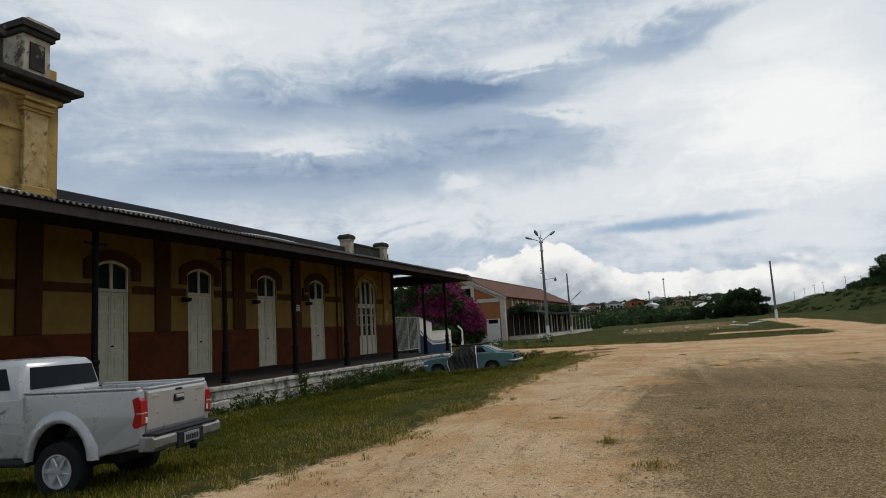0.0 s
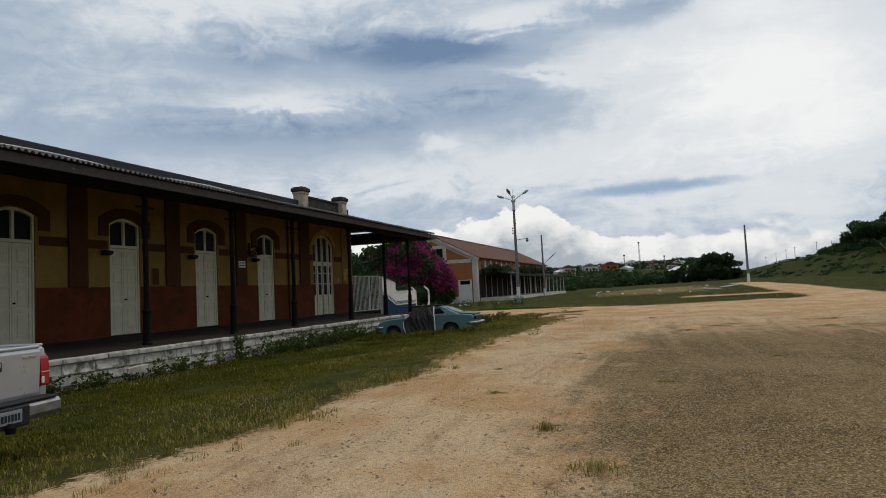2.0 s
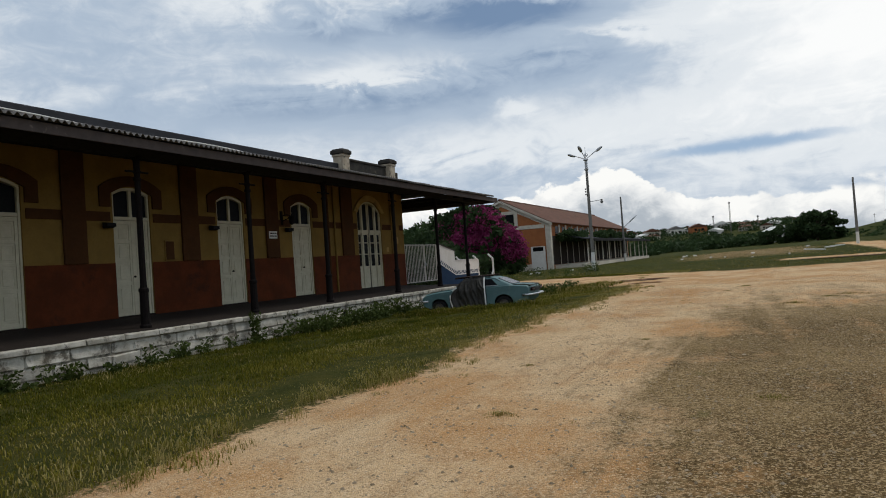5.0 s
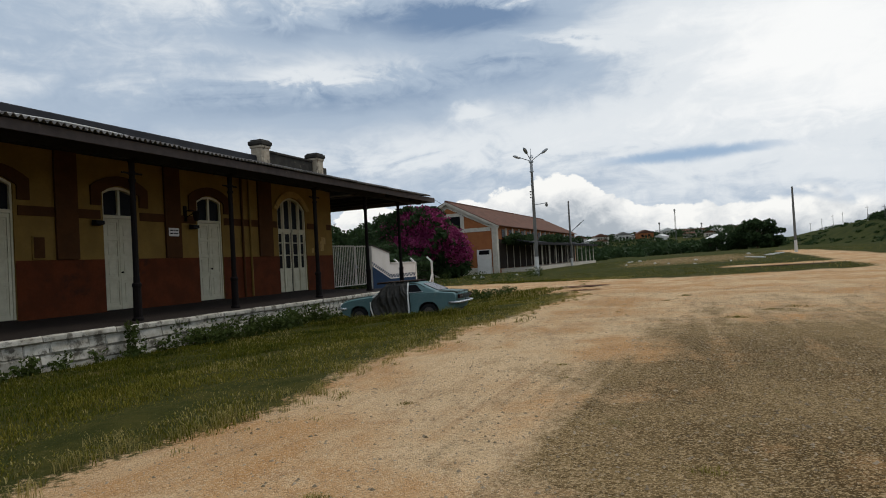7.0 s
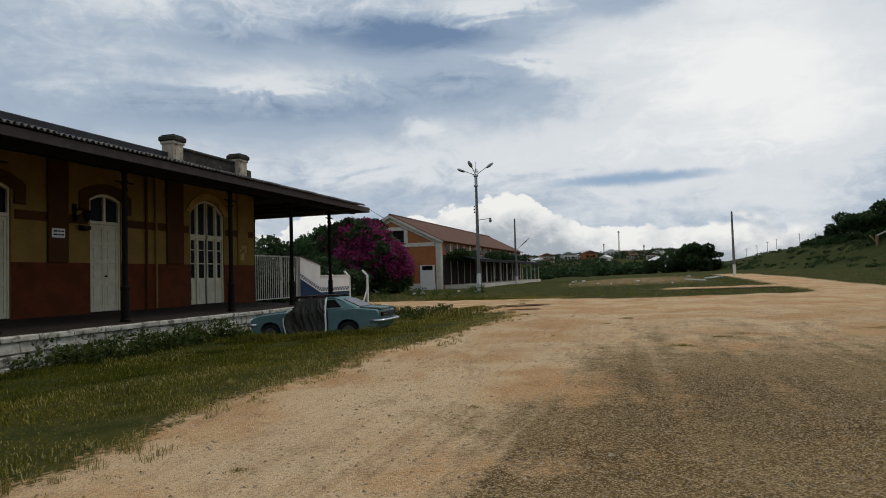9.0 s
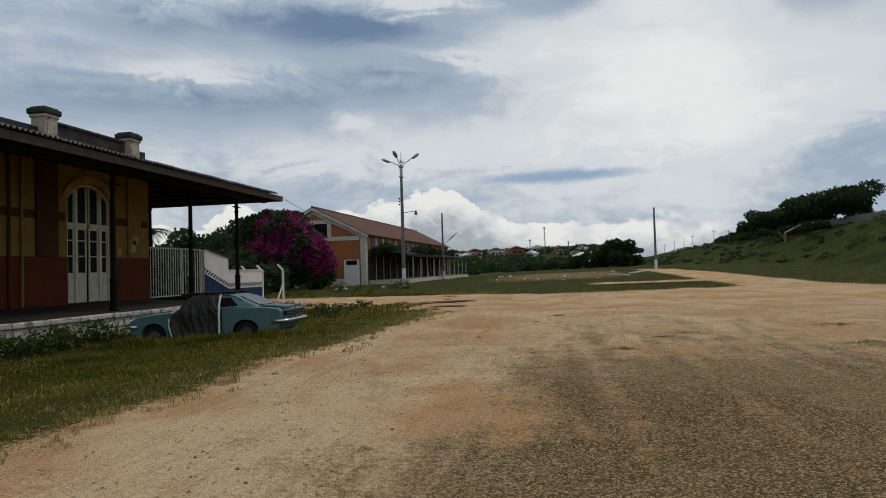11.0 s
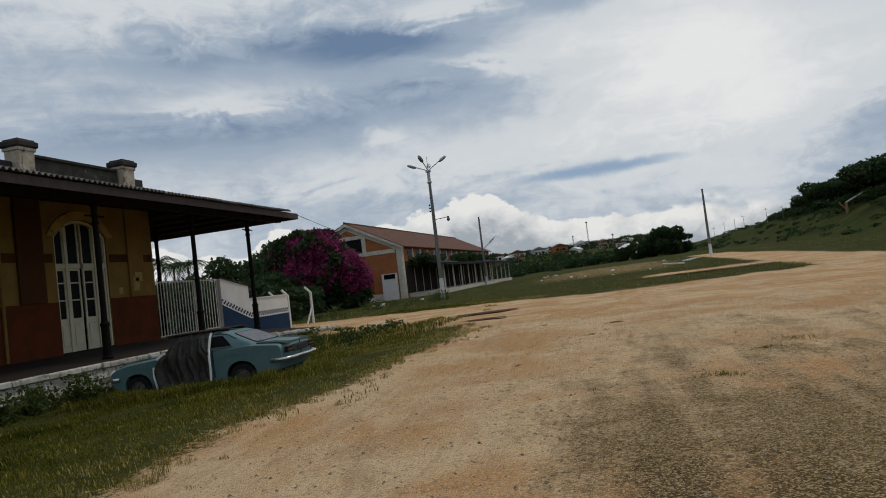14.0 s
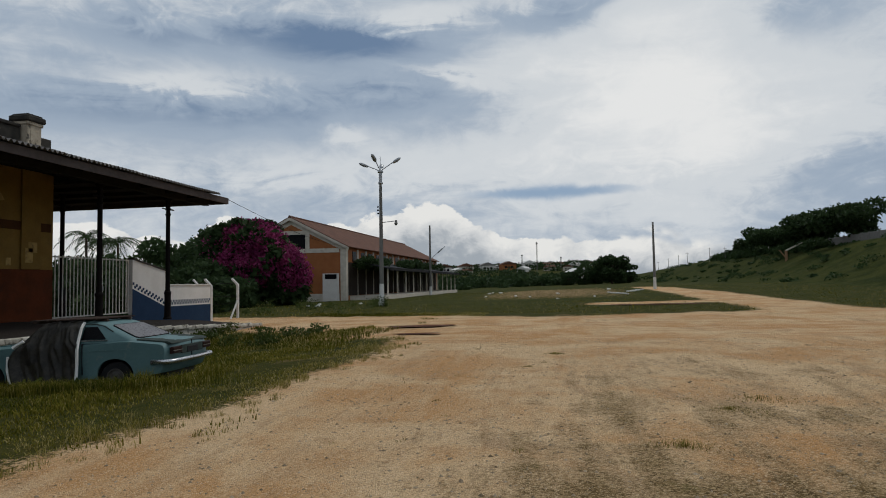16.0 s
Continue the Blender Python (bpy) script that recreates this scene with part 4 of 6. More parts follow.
lan = thing("wall_lantern", WX, 18.2, 4.05, "dark wrought-iron wall bracket with a small lantern", "lamp")
bm = bmesh.new()
for i in range(8):
    a0, a1 = i / 8 * math.pi, (i + 1) / 8 * math.pi
    rod(bm, (0.25 - 0.25 * math.cos(a0), 0, 0.12 * math.sin(a0)), (0.25 - 0.25 * math.cos(a1), 0, 0.12 * math.sin(a1)), 0.018, n=6)
rod(bm, (0, 0, -0.3), (0, 0, 0.3), 0.025, n=6)
rod(bm, (0, 0, -0.15), (0.55, 0, 0.02), 0.018, n=6)
part("bracket", bm, "iron", lan)
part("lantern", lathe(bmesh.new(), [(-0.32, 0.04), (-0.28, 0.09), (-0.04, 0.13), (0.0, 0.15), (0.08, 0.03)], 8, 0.55), "iron", lan)
part("wall_rose", abox(0.0, 0.03, -0.09, 0.09, -0.3, 0.3, 0.01), "iron", lan)
pl = thing("notice_plate", WX + 0.0, 17.52, 3.33, "white enamel notice plate with two dark lines of writing", "sign")
part("plate", abox(0.09, 0.11, -0.24, 0.24, -0.15, 0.15, 0.004), "limewash", pl)
for z in (0.06, -0.05):
    for y0, y1 in ((-0.19, -0.05), (-0.02, 0.06), (0.09, 0.19)):
        part("lettering", abox(0.11, 0.114, y0, y1, z - 0.025, z + 0.025), "iron", pl, "dark unreadable lettering")
for y in (21.4, 21.9):
    part("rain_pipe", rod(bmesh.new(), (WX + 0.06, y, PZ), (WX + 0.06, y, 5.8), 0.05, n=10), "brown" if y < 21.5 else "cream", station, "painted rain pipe")
fr = thing("meter_box", WX, 12.35, 2.75, "shallow cream-painted meter box on the wall", "box")
part("body", abox(0, 0.05, -0.2, 0.2, -0.35, 0.35, 0.01), "cream", fr)
part("lid", abox(0.05, 0.07, -0.17, 0.17, -0.31, 0.31, 0.01), "brown", fr)

# ---- gate and painted wall ----
GX = -10.95
gate = thing("metal_gate", GX, 28.62, 0.62, "pale painted steel bar gate, closed, at the platform end", "gate")
for y0, y1 in ((0.0, 2.55), (2.6, 4.2)):
    bm = bmesh.new()
    for z in (0.04, 2.22):
        box(bm, -0.02, 0.02, y0, y1, z, z + 0.05, 0.005)
    for y in (y0, y1 - 0.05):
        box(bm, -0.021, 0.021, y, y + 0.05, 0.092, 2.218, 0.005)
    part("gate_frame", bm, "gatepaint", gate)
    n = int((y1 - y0) / 0.18)
    bar_me = mesh_of("bar", abox(-0.012, 0.012, -0.019, 0.019, 0.09, 2.3), "gatepaint")
    for i in range(1, n):
        shared("bar", bar_me, gate, 0.036, y0 + i * (y1 - y0) / n, 0.0)
part("lock_box", abox(0.03, 0.08, 2.45, 2.62, 1.0, 1.18, 0.01), "steel", gate)
bluewall = tagged(new("wall_blue"), "white wall with navy lower half and a chequered stripe", "wall", kind="structure")
W2 = -10.82
part("sloped_wall", prism(bmesh.new(), [(32.9, -0.5), (35.2, -0.5), (35.2, 2.46), (32.9, 2.9)], "x", W2 - 0.18, W2), "wallwhite", bluewall)
part("low_wall", abox(W2 - 0.18, W2, 35.2, 39.0, -0.5, 1.8, 0.01), "wallwhite", bluewall)
part("navy_paint", prism(bmesh.new(), [(32.9, -0.5), (39.0, -0.5), (39.0, 0.85), (35.2, 0.85), (32.9, 1.68)], "x", W2, W2 + 0.006), "navy", bluewall)
part("coping", prism(bmesh.new(), [(32.9, 2.9), (35.25, 2.45), (35.25, 2.52), (32.9, 2.97)], "x", W2 - 0.22, W2 + 0.04), "grime", bluewall)
part("low_coping", abox(W2 - 0.22, W2 + 0.04, 35.26, 39.05, 1.8, 1.86, 0.01), "wallwhite", bluewall)
chk = mesh_of("check", abox(0.0, 0.008, -0.055, 0.055, -0.055, 0.055), "navy")
for i in range(55):
    y = 32.96 + i * 0.11
    z = 0.92 + max(0.0, (35.2 - y) / 2.3) * 0.83
    shared("check", chk, bluewall, W2, y, z + (0.055 if i % 2 else 0.165))


def bent_post(x, y, brace):
    z = gz(x, y) - 0.1
    p = thing("fence_post", x, y, z, "white concrete fence post with a bent top", "post", "bent concrete fence posts")
    bm = box(bmesh.new(), -0.06, 0.06, -0.06, 0.06, 0.0, 1.95, 0.012)
    box(bm, -0.055, 0.055, -0.055, 0.055, 0.0, 0.5, 0.012, Matrix.Translation((0, 0, 1.92)) @ Matrix.Rotation(radians(-45), 4, "Y"))
    part("shaft", bm, "limewash", p)
    if brace:
        part("brace", rod(bmesh.new(), (-0.05, -0.75, 0.0), (0, -0.03, 1.05), 0.05, n=6), "limewash", p)
    return p


bent_post(-10.9, 39.2, False)
bent_post(-10.75, 41.7, True)
bent_post(-14.5, 44.0, False)
wires = tagged(new("wire_fence"), "sagging wire strands between the concrete posts", "fence")
for z in (0.4, 0.8, 1.2, 1.6, 1.9):
    part("wire", rod(rod(bmesh.new(), (-10.9, 39.2, z), (-10.75, 41.7, z - 0.03), 0.006, n=4), (-10.75, 41.7, z - 0.03), (-14.5, 44.0, z), 0.006, n=4), "iron", wires)

# ---- poles ----
lamp = thing("street_lamp", -6.48, 55.8, 0.05, "tall concrete lamp post with four heads and a limewashed foot", "street lamp")
part("shaft", lathe(bmesh.new(), [(1.7, 0.17), (6.0, 0.14), (10.3, 0.1)], 12), "concrete", lamp)
part("painted_foot", lathe(bmesh.new(), [(0, 0.2), (1.7, 0.172)], 12), "limewash", lamp, "limewashed foot")
part("collar", lathe(bmesh.new(), [(9.3, 0.16), (9.35, 0.19), (9.42, 0.19), (9.45, 0.13), (10.15, 0.13), (10.2, 0.22), (10.32, 0.22), (10.36, 0.1)], 12), "steel", lamp)
for az, ln, up in ((200, 1.25, 0.45), (255, 0.95, 0.85), (20, 1.25, 0.85), (100, 0.95, 0.55)):
    dx, dy = math.cos(radians(az)), math.sin(radians(az))
    arm = part("arm", rod(bmesh.new(), (0, 0, 10.3), (dx * ln * 0.75, dy * ln * 0.75, 10.3 + up * 0.8), 0.035, n=8), "steel", lamp)
    bm = bmesh.new()
    tilt = math.atan2(up * 0.5, ln * 0.5)
    bmesh.ops.create_uvsphere(bm, u_segments=14, v_segments=8, radius=1.0, matrix=Matrix.Translation((dx * ln, dy * ln, 10.3 + up)) @ Matrix.Rotation(radians(az), 4, "Z") @ Matrix.Rotation(-tilt, 4, "Y") @ Matrix.Diagonal((0.4, 0.17, 0.13, 1)))
    part("lamp_head", bm, "steel", arm, "grey oval lamp head", smooth=True)
part("rod", rod(bmesh.new(), (0, 0, 10.3), (0, 0, 11.45), 0.02, n=6), "steel", lamp)
cam_arm = part("side_arm", rod(bmesh.new(), (0, 0, 6.35), (1.15, 0.1, 6.45), 0.03, n=6), "steel", lamp)
bm = bmesh.new()
bmesh.ops.create_uvsphere(bm, u_segments=12, v_segments=8, radius=0.14, matrix=Matrix.Translation((1.15, 0.1, 6.25)))
rod(bm, (1.15, 0.1, 6.2), (1.15, 0.1, 6.5), 0.09, n=10)
part("dome_camera", bm, "concrete", cam_arm, "dome camera housing", smooth=True)
for z in (7.0, 7.25, 7.5):
    part("insulator", lathe(bmesh.new(), [(z, 0.05), (z + 0.06, 0.08), (z + 0.12, 0.04)], 8, -0.22), "iron", lamp)


def plain_pole(x, y, z, h, foot, r, label):
    p = thing("utility_pole", x, y, z, label, "pole")
    part("shaft", lathe(bmesh.new(), [(foot, r), (h, r * 0.62)], 10), "concrete", p)
    part("painted_foot", lathe(bmesh.new(), [(-0.3, r * 1.15), (foot, r * 1.03)], 10), "limewash", p, "limewashed foot")
    return p


p2 = plain_pole(-12.9, 106.5, -0.4, 11.2, 1.7, 0.2, "concrete pole with a slanting arm and limewashed foot")
arm = part("arm", rod(bmesh.new(), (0, 0, 5.9), (2.3, 0.4, 7.9), 0.05, n=6), "steel", p2)
part("lamp_head", box(bmesh.new(), 1.4, 2.5, 0.2, 0.5, -0.08, 0.1, 0.04, Matrix.Translation((0, 0, 7.55 - 1.6)) @ Matrix.Rotation(radians(-40), 4, "Y") @ Matrix.Translation((0, 0, 0.0))), "steel", arm)
plain_pole(18.3, 91.0, 0.55, 8.3, 1.5, 0.17, "plain concrete pole with a limewashed foot")


# ---- vehicles ----
M["silver"] = surface("silver_car_paint", (0.44, 0.44, 0.435), (0.40, 0.395, 0.385), 0.32, 0.5, 0.5, None, 0.68, 1.0, 0.0, metal=0.35, coat=0.4, spec=0.5)
M["rubber"] = surface("rubber", (0.014, 0.014, 0.015), (0.022, 0.021, 0.02), 0.85, 12.0, 0.6)
M["alloy"] = surface("alloy_rim", (0.55, 0.55, 0.56), (0.42, 0.42, 0.43), 0.35, 10.0, 0.5, None, 0.6, 1.0, 0.0, metal=0.7, spec=0.5)
M["chrome"] = surface("chrome", (0.60, 0.60, 0.60), (0.40, 0.38, 0.36), 0.28, 8.0, 0.7, (0.20, 0.12, 0.07), 0.60, 9.0, 0.0, metal=0.9, spec=0.5)
M["dullchrome"] = surface("dull_chrome", (0.34, 0.33, 0.32), (0.20, 0.18, 0.16), 0.42, 7.0, 0.8, (0.10, 0.06, 0.04), 0.60, 6.0, 0.05, metal=0.8, spec=0.5)
M["dullrim"] = surface("grimy_wheel_rim", (0.12, 0.11, 0.10), (0.06, 0.052, 0.045), 0.6, 9.0, 0.8, (0.05, 0.032, 0.022), 0.58, 7.0, 0.1, metal=0.3)
M["blackplastic"] = surface("black_plastic", (0.02, 0.02, 0.021), (0.03, 0.03, 0.03), 0.55, 8.0, 0.5)
M["redlens"] = surface("red_lens", (0.36, 0.010, 0.012), (0.24, 0.006, 0.008), 0.15, 8.0, 0.4, None, 0.6, 1.0, 0.0, coat=0.5, spec=0.5)
M["clearlens"] = surface("clear_lens", (0.75, 0.72, 0.68), (0.6, 0.55, 0.5), 0.2, 8.0, 0.4, None, 0.6, 1.0, 0.0, spec=0.5)
M["teal"] = surface("faded_teal_paint", (0.098, 0.180, 0.180), (0.080, 0.150, 0.152), 0.55, 2.2, 0.7, (0.15, 0.20, 0.185), 0.60, 2.2, 0.05, coat=0.05, spec=0.35)
M["tealdull"] = surface("bleached_teal_paint", (0.038, 0.050, 0.044), (0.055, 0.068, 0.060), 0.85, 3.0, 0.8, (0.06, 0.055, 0.04), 0.60, 2.4, 0.1)
M["plastic_sheet"] = surface("black_plastic_sheet", (0.016, 0.014, 0.011), (0.040, 0.034, 0.025), 0.5, 7.0, 0.9, (0.085, 0.07, 0.052), 0.62, 6.0, 0.5, 14.0, spec=0.22)
M["plate"] = surface("number_plate", (0.25, 0.26, 0.27), (0.20, 0.20, 0.21), 0.5, 10.0, 0.4)
M["weatherboard"] = surface("rotten_boards", (0.05, 0.032, 0.024), (0.03, 0.02, 0.016), 0.9, 8.0, 0.7)


def side_profile(top, arches, r, zc, low):
    """Outline of a car's side: the top line from rear to front, then the sill with round wheel arches."""
    pts = list(top)
    for ax in sorted(arches, reverse=True):
        a0 = math.asin((zc - low) / r)
        for t in np.linspace(-a0, math.pi + a0, 11):
            pts.append((ax + r * math.cos(t), zc + r * math.sin(t)))
    return pts


def shell(pts, y0, y1, shape=None, bevel=0.0):
    bm = prism(bmesh.new(), pts, "y", y0, y1)
    bmesh.ops.recalc_face_normals(bm, faces=bm.faces)
    if bevel:
        es = [e for e in bm.edges if abs(e.verts[0].co.y - e.verts[1].co.y) < 1e-5]
        bmesh.ops.bevel(bm, geom=es, offset=bevel, segments=3, profile=0.6, affect="EDGES")
    if shape:
        for v in bm.verts:
            v.co = shape(v.co)
    return bm


def soften(ob, angle=38):
    ob.data.polygons.foreach_set("use_smooth", [True] * len(ob.data.polygons))
    ob.data.set_sharp_from_angle(angle=radians(angle))
    return ob


def wheel(parent, x, y, z, r, w, rim_r, spokes, rim_mat):
    s = 1 if y > 0 else -1
    t = part("wheel", lathe(bmesh.new(), [(-w / 2, rim_r), (-w / 2, r * 0.93), (-w * 0.32, r), (w * 0.32, r), (w / 2, r * 0.93), (w / 2, rim_r), (w * 0.05, rim_r * 0.97)], 26), "rubber", parent, "black tyre", smooth=False)
    t.matrix_basis = pose(x, y, z, 90 * -s, 0, 0)
    bm = lathe(bmesh.new(), [(w * 0.1, rim_r * 0.92), (w * 0.16, rim_r * 0.3), (w * 0.42, rim_r * 0.12)], 20)
    part("hub", bm, "blackplastic", t)
    bm = lathe(bmesh.new(), [(w * 0.30, rim_r * 0.86), (w * 0.34, rim_r * 1.02), (w * 0.5 + 0.004, rim_r * 1.0), (w * 0.5 + 0.004, rim_r * 0.9), (w * 0.32, rim_r * 0.84)], 24)
    if spokes:
        for i in range(spokes):
            a = 2 * math.pi * i / spokes
            box(bm, 0.03, rim_r * 0.95, -rim_r * 0.13, rim_r * 0.13, w * 0.34, w * 0.46, 0.01, Matrix.Rotation(a, 4, "Z"))
        lathe(bm, [(w * 0.34, rim_r * 0.25), (w * 0.5, rim_r * 0.2)], 12)
    else:
        lathe(bm, [(w * 0.3, rim_r * 0.85), (w * 0.36, rim_r * 0.6), (w * 0.44, rim_r * 0.55), (w * 0.46, rim_r * 0.2), (w * 0.4, 0.02)], 20)
    part("rim", bm, rim_mat, t)
    return t


def pickup():
    v = thing("pickup_truck", -2.69, -2.03, gz(-2.0, -2.0) - 0.03, "silver double-cab pickup truck parked nose to the platform", "pickup truck", rz=190)
    A, R, ZC = (-1.36, 1.72), 0.47, 0.40

    def shape(c):
        k = max(0.0, abs(c.z - 0.85) - 0.18)
        c.y *= 1 - 0.12 * k - 0.05 * max(0.0, (c.x - 2.0)) ** 1.2 * 2
        return c
    top = [(-2.58, 0.50), (-2.60, 0.905), (-0.73, 0.905), (-0.73, 1.20), (1.0, 1.16), (1.25, 1.13), (2.2, 1.03), (2.48, 0.93), (2.58, 0.7), (2.55, 0.42)]
    part("body", shell(side_profile(top, A, R, ZC, 0.42), -0.86, 0.86, shape, 0.05), "silver", v)
    bed = [(-2.60, 0.56), (-2.63, 0.9), (-2.60, 1.19), (-2.55, 1.22), (-0.74, 1.22), (-0.74, 0.42)]
    a0 = math.asin((ZC - 0.42) / R)
    bed += [(A[0] + R * math.cos(t), ZC + R * math.sin(t)) for t in np.linspace(-a0 * 0, math.pi, 11)]
    for s in (-1, 1):
        b = part("bed_side", shell([(p[0], p[1]) for p in bed], *sorted((s * 0.76, s * 0.885)), shape, 0.035), "silver", v)
        fl = bmesh.new()
        for t0, t1 in zip(np.linspace(0, math.pi, 12), np.linspace(0, math.pi, 12)[1:]):
            q = []
            for t in (t0, t1):
                for rr, yy in ((R - 0.02, 0.86), (R - 0.005, 0.925), (R + 0.04, 0.932), (R + 0.15, 0.87)):
                    q.append(fl.verts.new((A[0] + rr * math.cos(t), s * yy, ZC + rr * math.sin(t))))
            for i in range(3):
                fl.faces.new((q[i], q[i + 1], q[i + 5], q[i + 4]))
        bmesh.ops.remove_doubles(fl, verts=fl.verts, dist=0.001)
        part("wheel_flare", fl, "silver", b, smooth=True)
        part("bed_rail", abox(-2.56, -0.74, s * 0.83 - 0.055, s * 0.83 + 0.055, 1.215, 1.245, 0.01), "silver", v)
        lt = part("tail_light", prism(bmesh.new(), [(-2.60, 0.76), (-2.642, 0.80), (-2.645, 0.95), (-2.63, 1.08), (-2.59, 1.13), (-2.50, 1.10), (-2.54, 0.93), (-2.50, 0.80), (-2.53, 0.76)], "y", *sorted((s * 0.75, s * 0.889))), "redlens", v, "red tail light")
        part("reverse_lens", abox(-2.652, -2.62, *sorted((s * 0.755, s * 0.80)), 0.81, 0.88, 0.006), "clearlens", lt, "clear reversing lens")
        part("lens_trim", abox(-2.652, -2.56, *sorted((s * 0.753, s * 0.892)), 0.925, 0.937, 0.004), "silver", lt)
        for ax in A:
            well = bmesh.new()
            for t0, t1 in zip(np.linspace(-0.1, math.pi + 0.1, 13), np.linspace(-0.1, math.pi + 0.1, 13)[1:]):
                q = [well.verts.new((ax + (R - 0.015) * math.cos(t), yy, ZC + (R - 0.015) * math.sin(t))) for t, yy in ((t0, s * 0.3), (t1, s * 0.3), (t1, s * 0.865), (t0, s * 0.865))]
                well.faces.new(q)
            bmesh.ops.remove_doubles(well, verts=well.verts, dist=0.001)
            part("wheel_well", well, "blackplastic", v, "black wheel-arch lining")
        part("door_seam", abox(-0.02, 0.0, *sorted((s * 0.80, s * 0.868)), 0.5, 1.15), "blackplastic", v)
        part("door_handle", abox(-0.42, -0.22, *sorted((s * 0.865, s * 0.90)), 1.0, 1.045, 0.012), "silver", v)
        part("side_step", rod(bmesh.new(), (-0.85, s * 0.88, 0.38), (1.15, s * 0.88, 0.38), 0.045, n=8), "blackplastic", v)
        part("headlight", abox(2.3, 2.52, *sorted((s * 0.55, s * 0.84)), 0.78, 0.95, 0.03), "clearlens", v)
    tg = part("tailgate", shell([(-2.60, 0.66), (-2.625, 0.72), (-2.645, 1.16), (-2.62, 1.20), (-2.555, 1.20), (-2.555, 0.66)], -0.742, 0.742, None, 0.014), "silver", v)
    part("gate_cap", abox(-2.64, -2.55, -0.74, 0.74, 1.2, 1.235, 0.012), "silver", tg)
    hd = part("gate_handle", abox(-2.662, -2.64, -0.13, 0.13, 1.0, 1.1, 0.012), "blackplastic", tg, "black handle recess")
    part("handle_flap", abox(-2.672, -2.66, -0.1, 0.1, 1.045, 1.09, 0.008), "silver", hd)
    part("badge", abox(-2.648, -2.641, -0.66, -0.45, 1.1, 1.13, 0.003), "chrome", tg)
    part("badge", abox(-2.648, -2.641, 0.5, 0.66, 1.1, 1.13, 0.003), "chrome", tg)
    part("upper_badge", abox(-2.648, -2.641, -0.09, 0.09, 1.145, 1.175, 0.003), "blackplastic", tg)
    bp = part("rear_bumper", shell([(-2.80, 0.42), (-2.83, 0.47), (-2.83, 0.56), (-2.79, 0.60), (-2.58, 0.60), (-2.58, 0.42)], -0.87, 0.87, None, 0.02), "dullchrome", v, "dull chrome rear bumper")
    part("bumper_step", abox(-2.82, -2.58, -0.82, 0.82, 0.60, 0.63, 0.01), "blackplastic", bp)
    part("bumper_centre", abox(-2.845, -2.8, -0.34, 0.34, 0.38, 0.59, 0.015), "blackplastic", bp)
    pt = part("number_plate", abox(-2.858, -2.846, -0.2, 0.2, 0.43, 0.56, 0.004), "plate", bp, "pale grey number plate")
    for i in range(7):
        part("plate_mark", abox(-2.861, -2.857, -0.165 + i * 0.048, -0.13 + i * 0.048, 0.455, 0.525), "blackplastic", pt)
    part("tow_ball", lathe(bmesh.new(), [(0.34, 0.05), (0.40, 0.06), (0.44, 0.03)], 10, -2.88), "iron", v)
    # cab
    bm = bmesh.new()
    ring = []
    for z, xr, xf, hw in ((1.16, -0.97, 1.05, 0.82), (1.30, -0.955, 0.92, 0.81), (1.66, -0.875, 0.36, 0.735), (1.745, -0.81, 0.18, 0.68), (1.785, -0.6, 0.0, 0.54)):
        ring.append([bm.verts.new(p) for p in ((xr, -hw + 0.1, z), (xr + 0.08, -hw, z), (xf - 0.1, -hw, z), (xf, -hw + 0.12, z), (xf, hw - 0.12, z), (xf - 0.1, hw, z), (xr + 0.08, hw, z), (xr, hw - 0.1, z))])
    for a, b in zip(ring, ring[1:]):
        for i in range(8):
            bm.faces.new((a[i], a[(i + 1) % 8], b[(i + 1) % 8], b[i]))
    bm.faces.new(ring[-1])
    bm.faces.new(ring[0][::-1])
    soften(part("cab", bm, "silver", v), 42)

    def quad(name, pts, mat, lab):
        b2 = bmesh.new()
        q = [Vector(p) for p in pts]
        nrm = (q[1] - q[0]).cross(q[2] - q[0]).normalized() * 0.012
        lo2 = [b2.verts.new(p - nrm) for p in q]
        hi2 = [b2.verts.new(p + nrm) for p in q]
        n2 = len(q)
        for i in range(n2):
            b2.faces.new((lo2[i], lo2[(i + 1) % n2], hi2[(i + 1) % n2], hi2[i]))
        b2.faces.new(lo2[::-1])
        b2.faces.new(hi2)
        return part(name, b2, mat, v, lab)
    quad("rear_window", [(-0.957, -0.68, 1.30), (-0.957, 0.68, 1.30), (-0.882, 0.615, 1.64), (-0.882, -0.615, 1.64)], "carglass", "dark tinted rear window")
    quad("windscreen", [(0.93, -0.64, 1.31), (0.93, 0.64, 1.31), (0.38, 0.54, 1.65), (0.38, -0.54, 1.65)], "carglass", "dark windscreen")
    for s in (-1, 1):
        quad("side_window", [(-0.74, s * 0.812, 1.31), (-0.05, s * 0.812, 1.31), (-0.08, s * 0.742, 1.64), (-0.60, s * 0.742, 1.64)], "carglass", "dark side window")
        quad("side_window", [(0.02, s * 0.812, 1.31), (0.74, s * 0.812, 1.31), (0.24, s * 0.742, 1.64), (-0.01, s * 0.742, 1.64)], "carglass", "dark side window")
        part("mirror", abox(0.66, 0.8, *sorted((s * 0.82, s * 1.02)), 1.22, 1.42, 0.03), "silver", v)
        for ax in A:
            wheel(v, ax, s * 0.77, 0.39, 0.39, 0.26, 0.235, 6, "alloy")
    part("axle", rod(bmesh.new(), (-1.36, -0.66, 0.39), (-1.36, 0.66, 0.39), 0.07), "iron", v)
    part("underbody", abox(-2.1, 2.3, -0.55, 0.55, 0.3, 0.6, 0.03), "blackplastic", v)
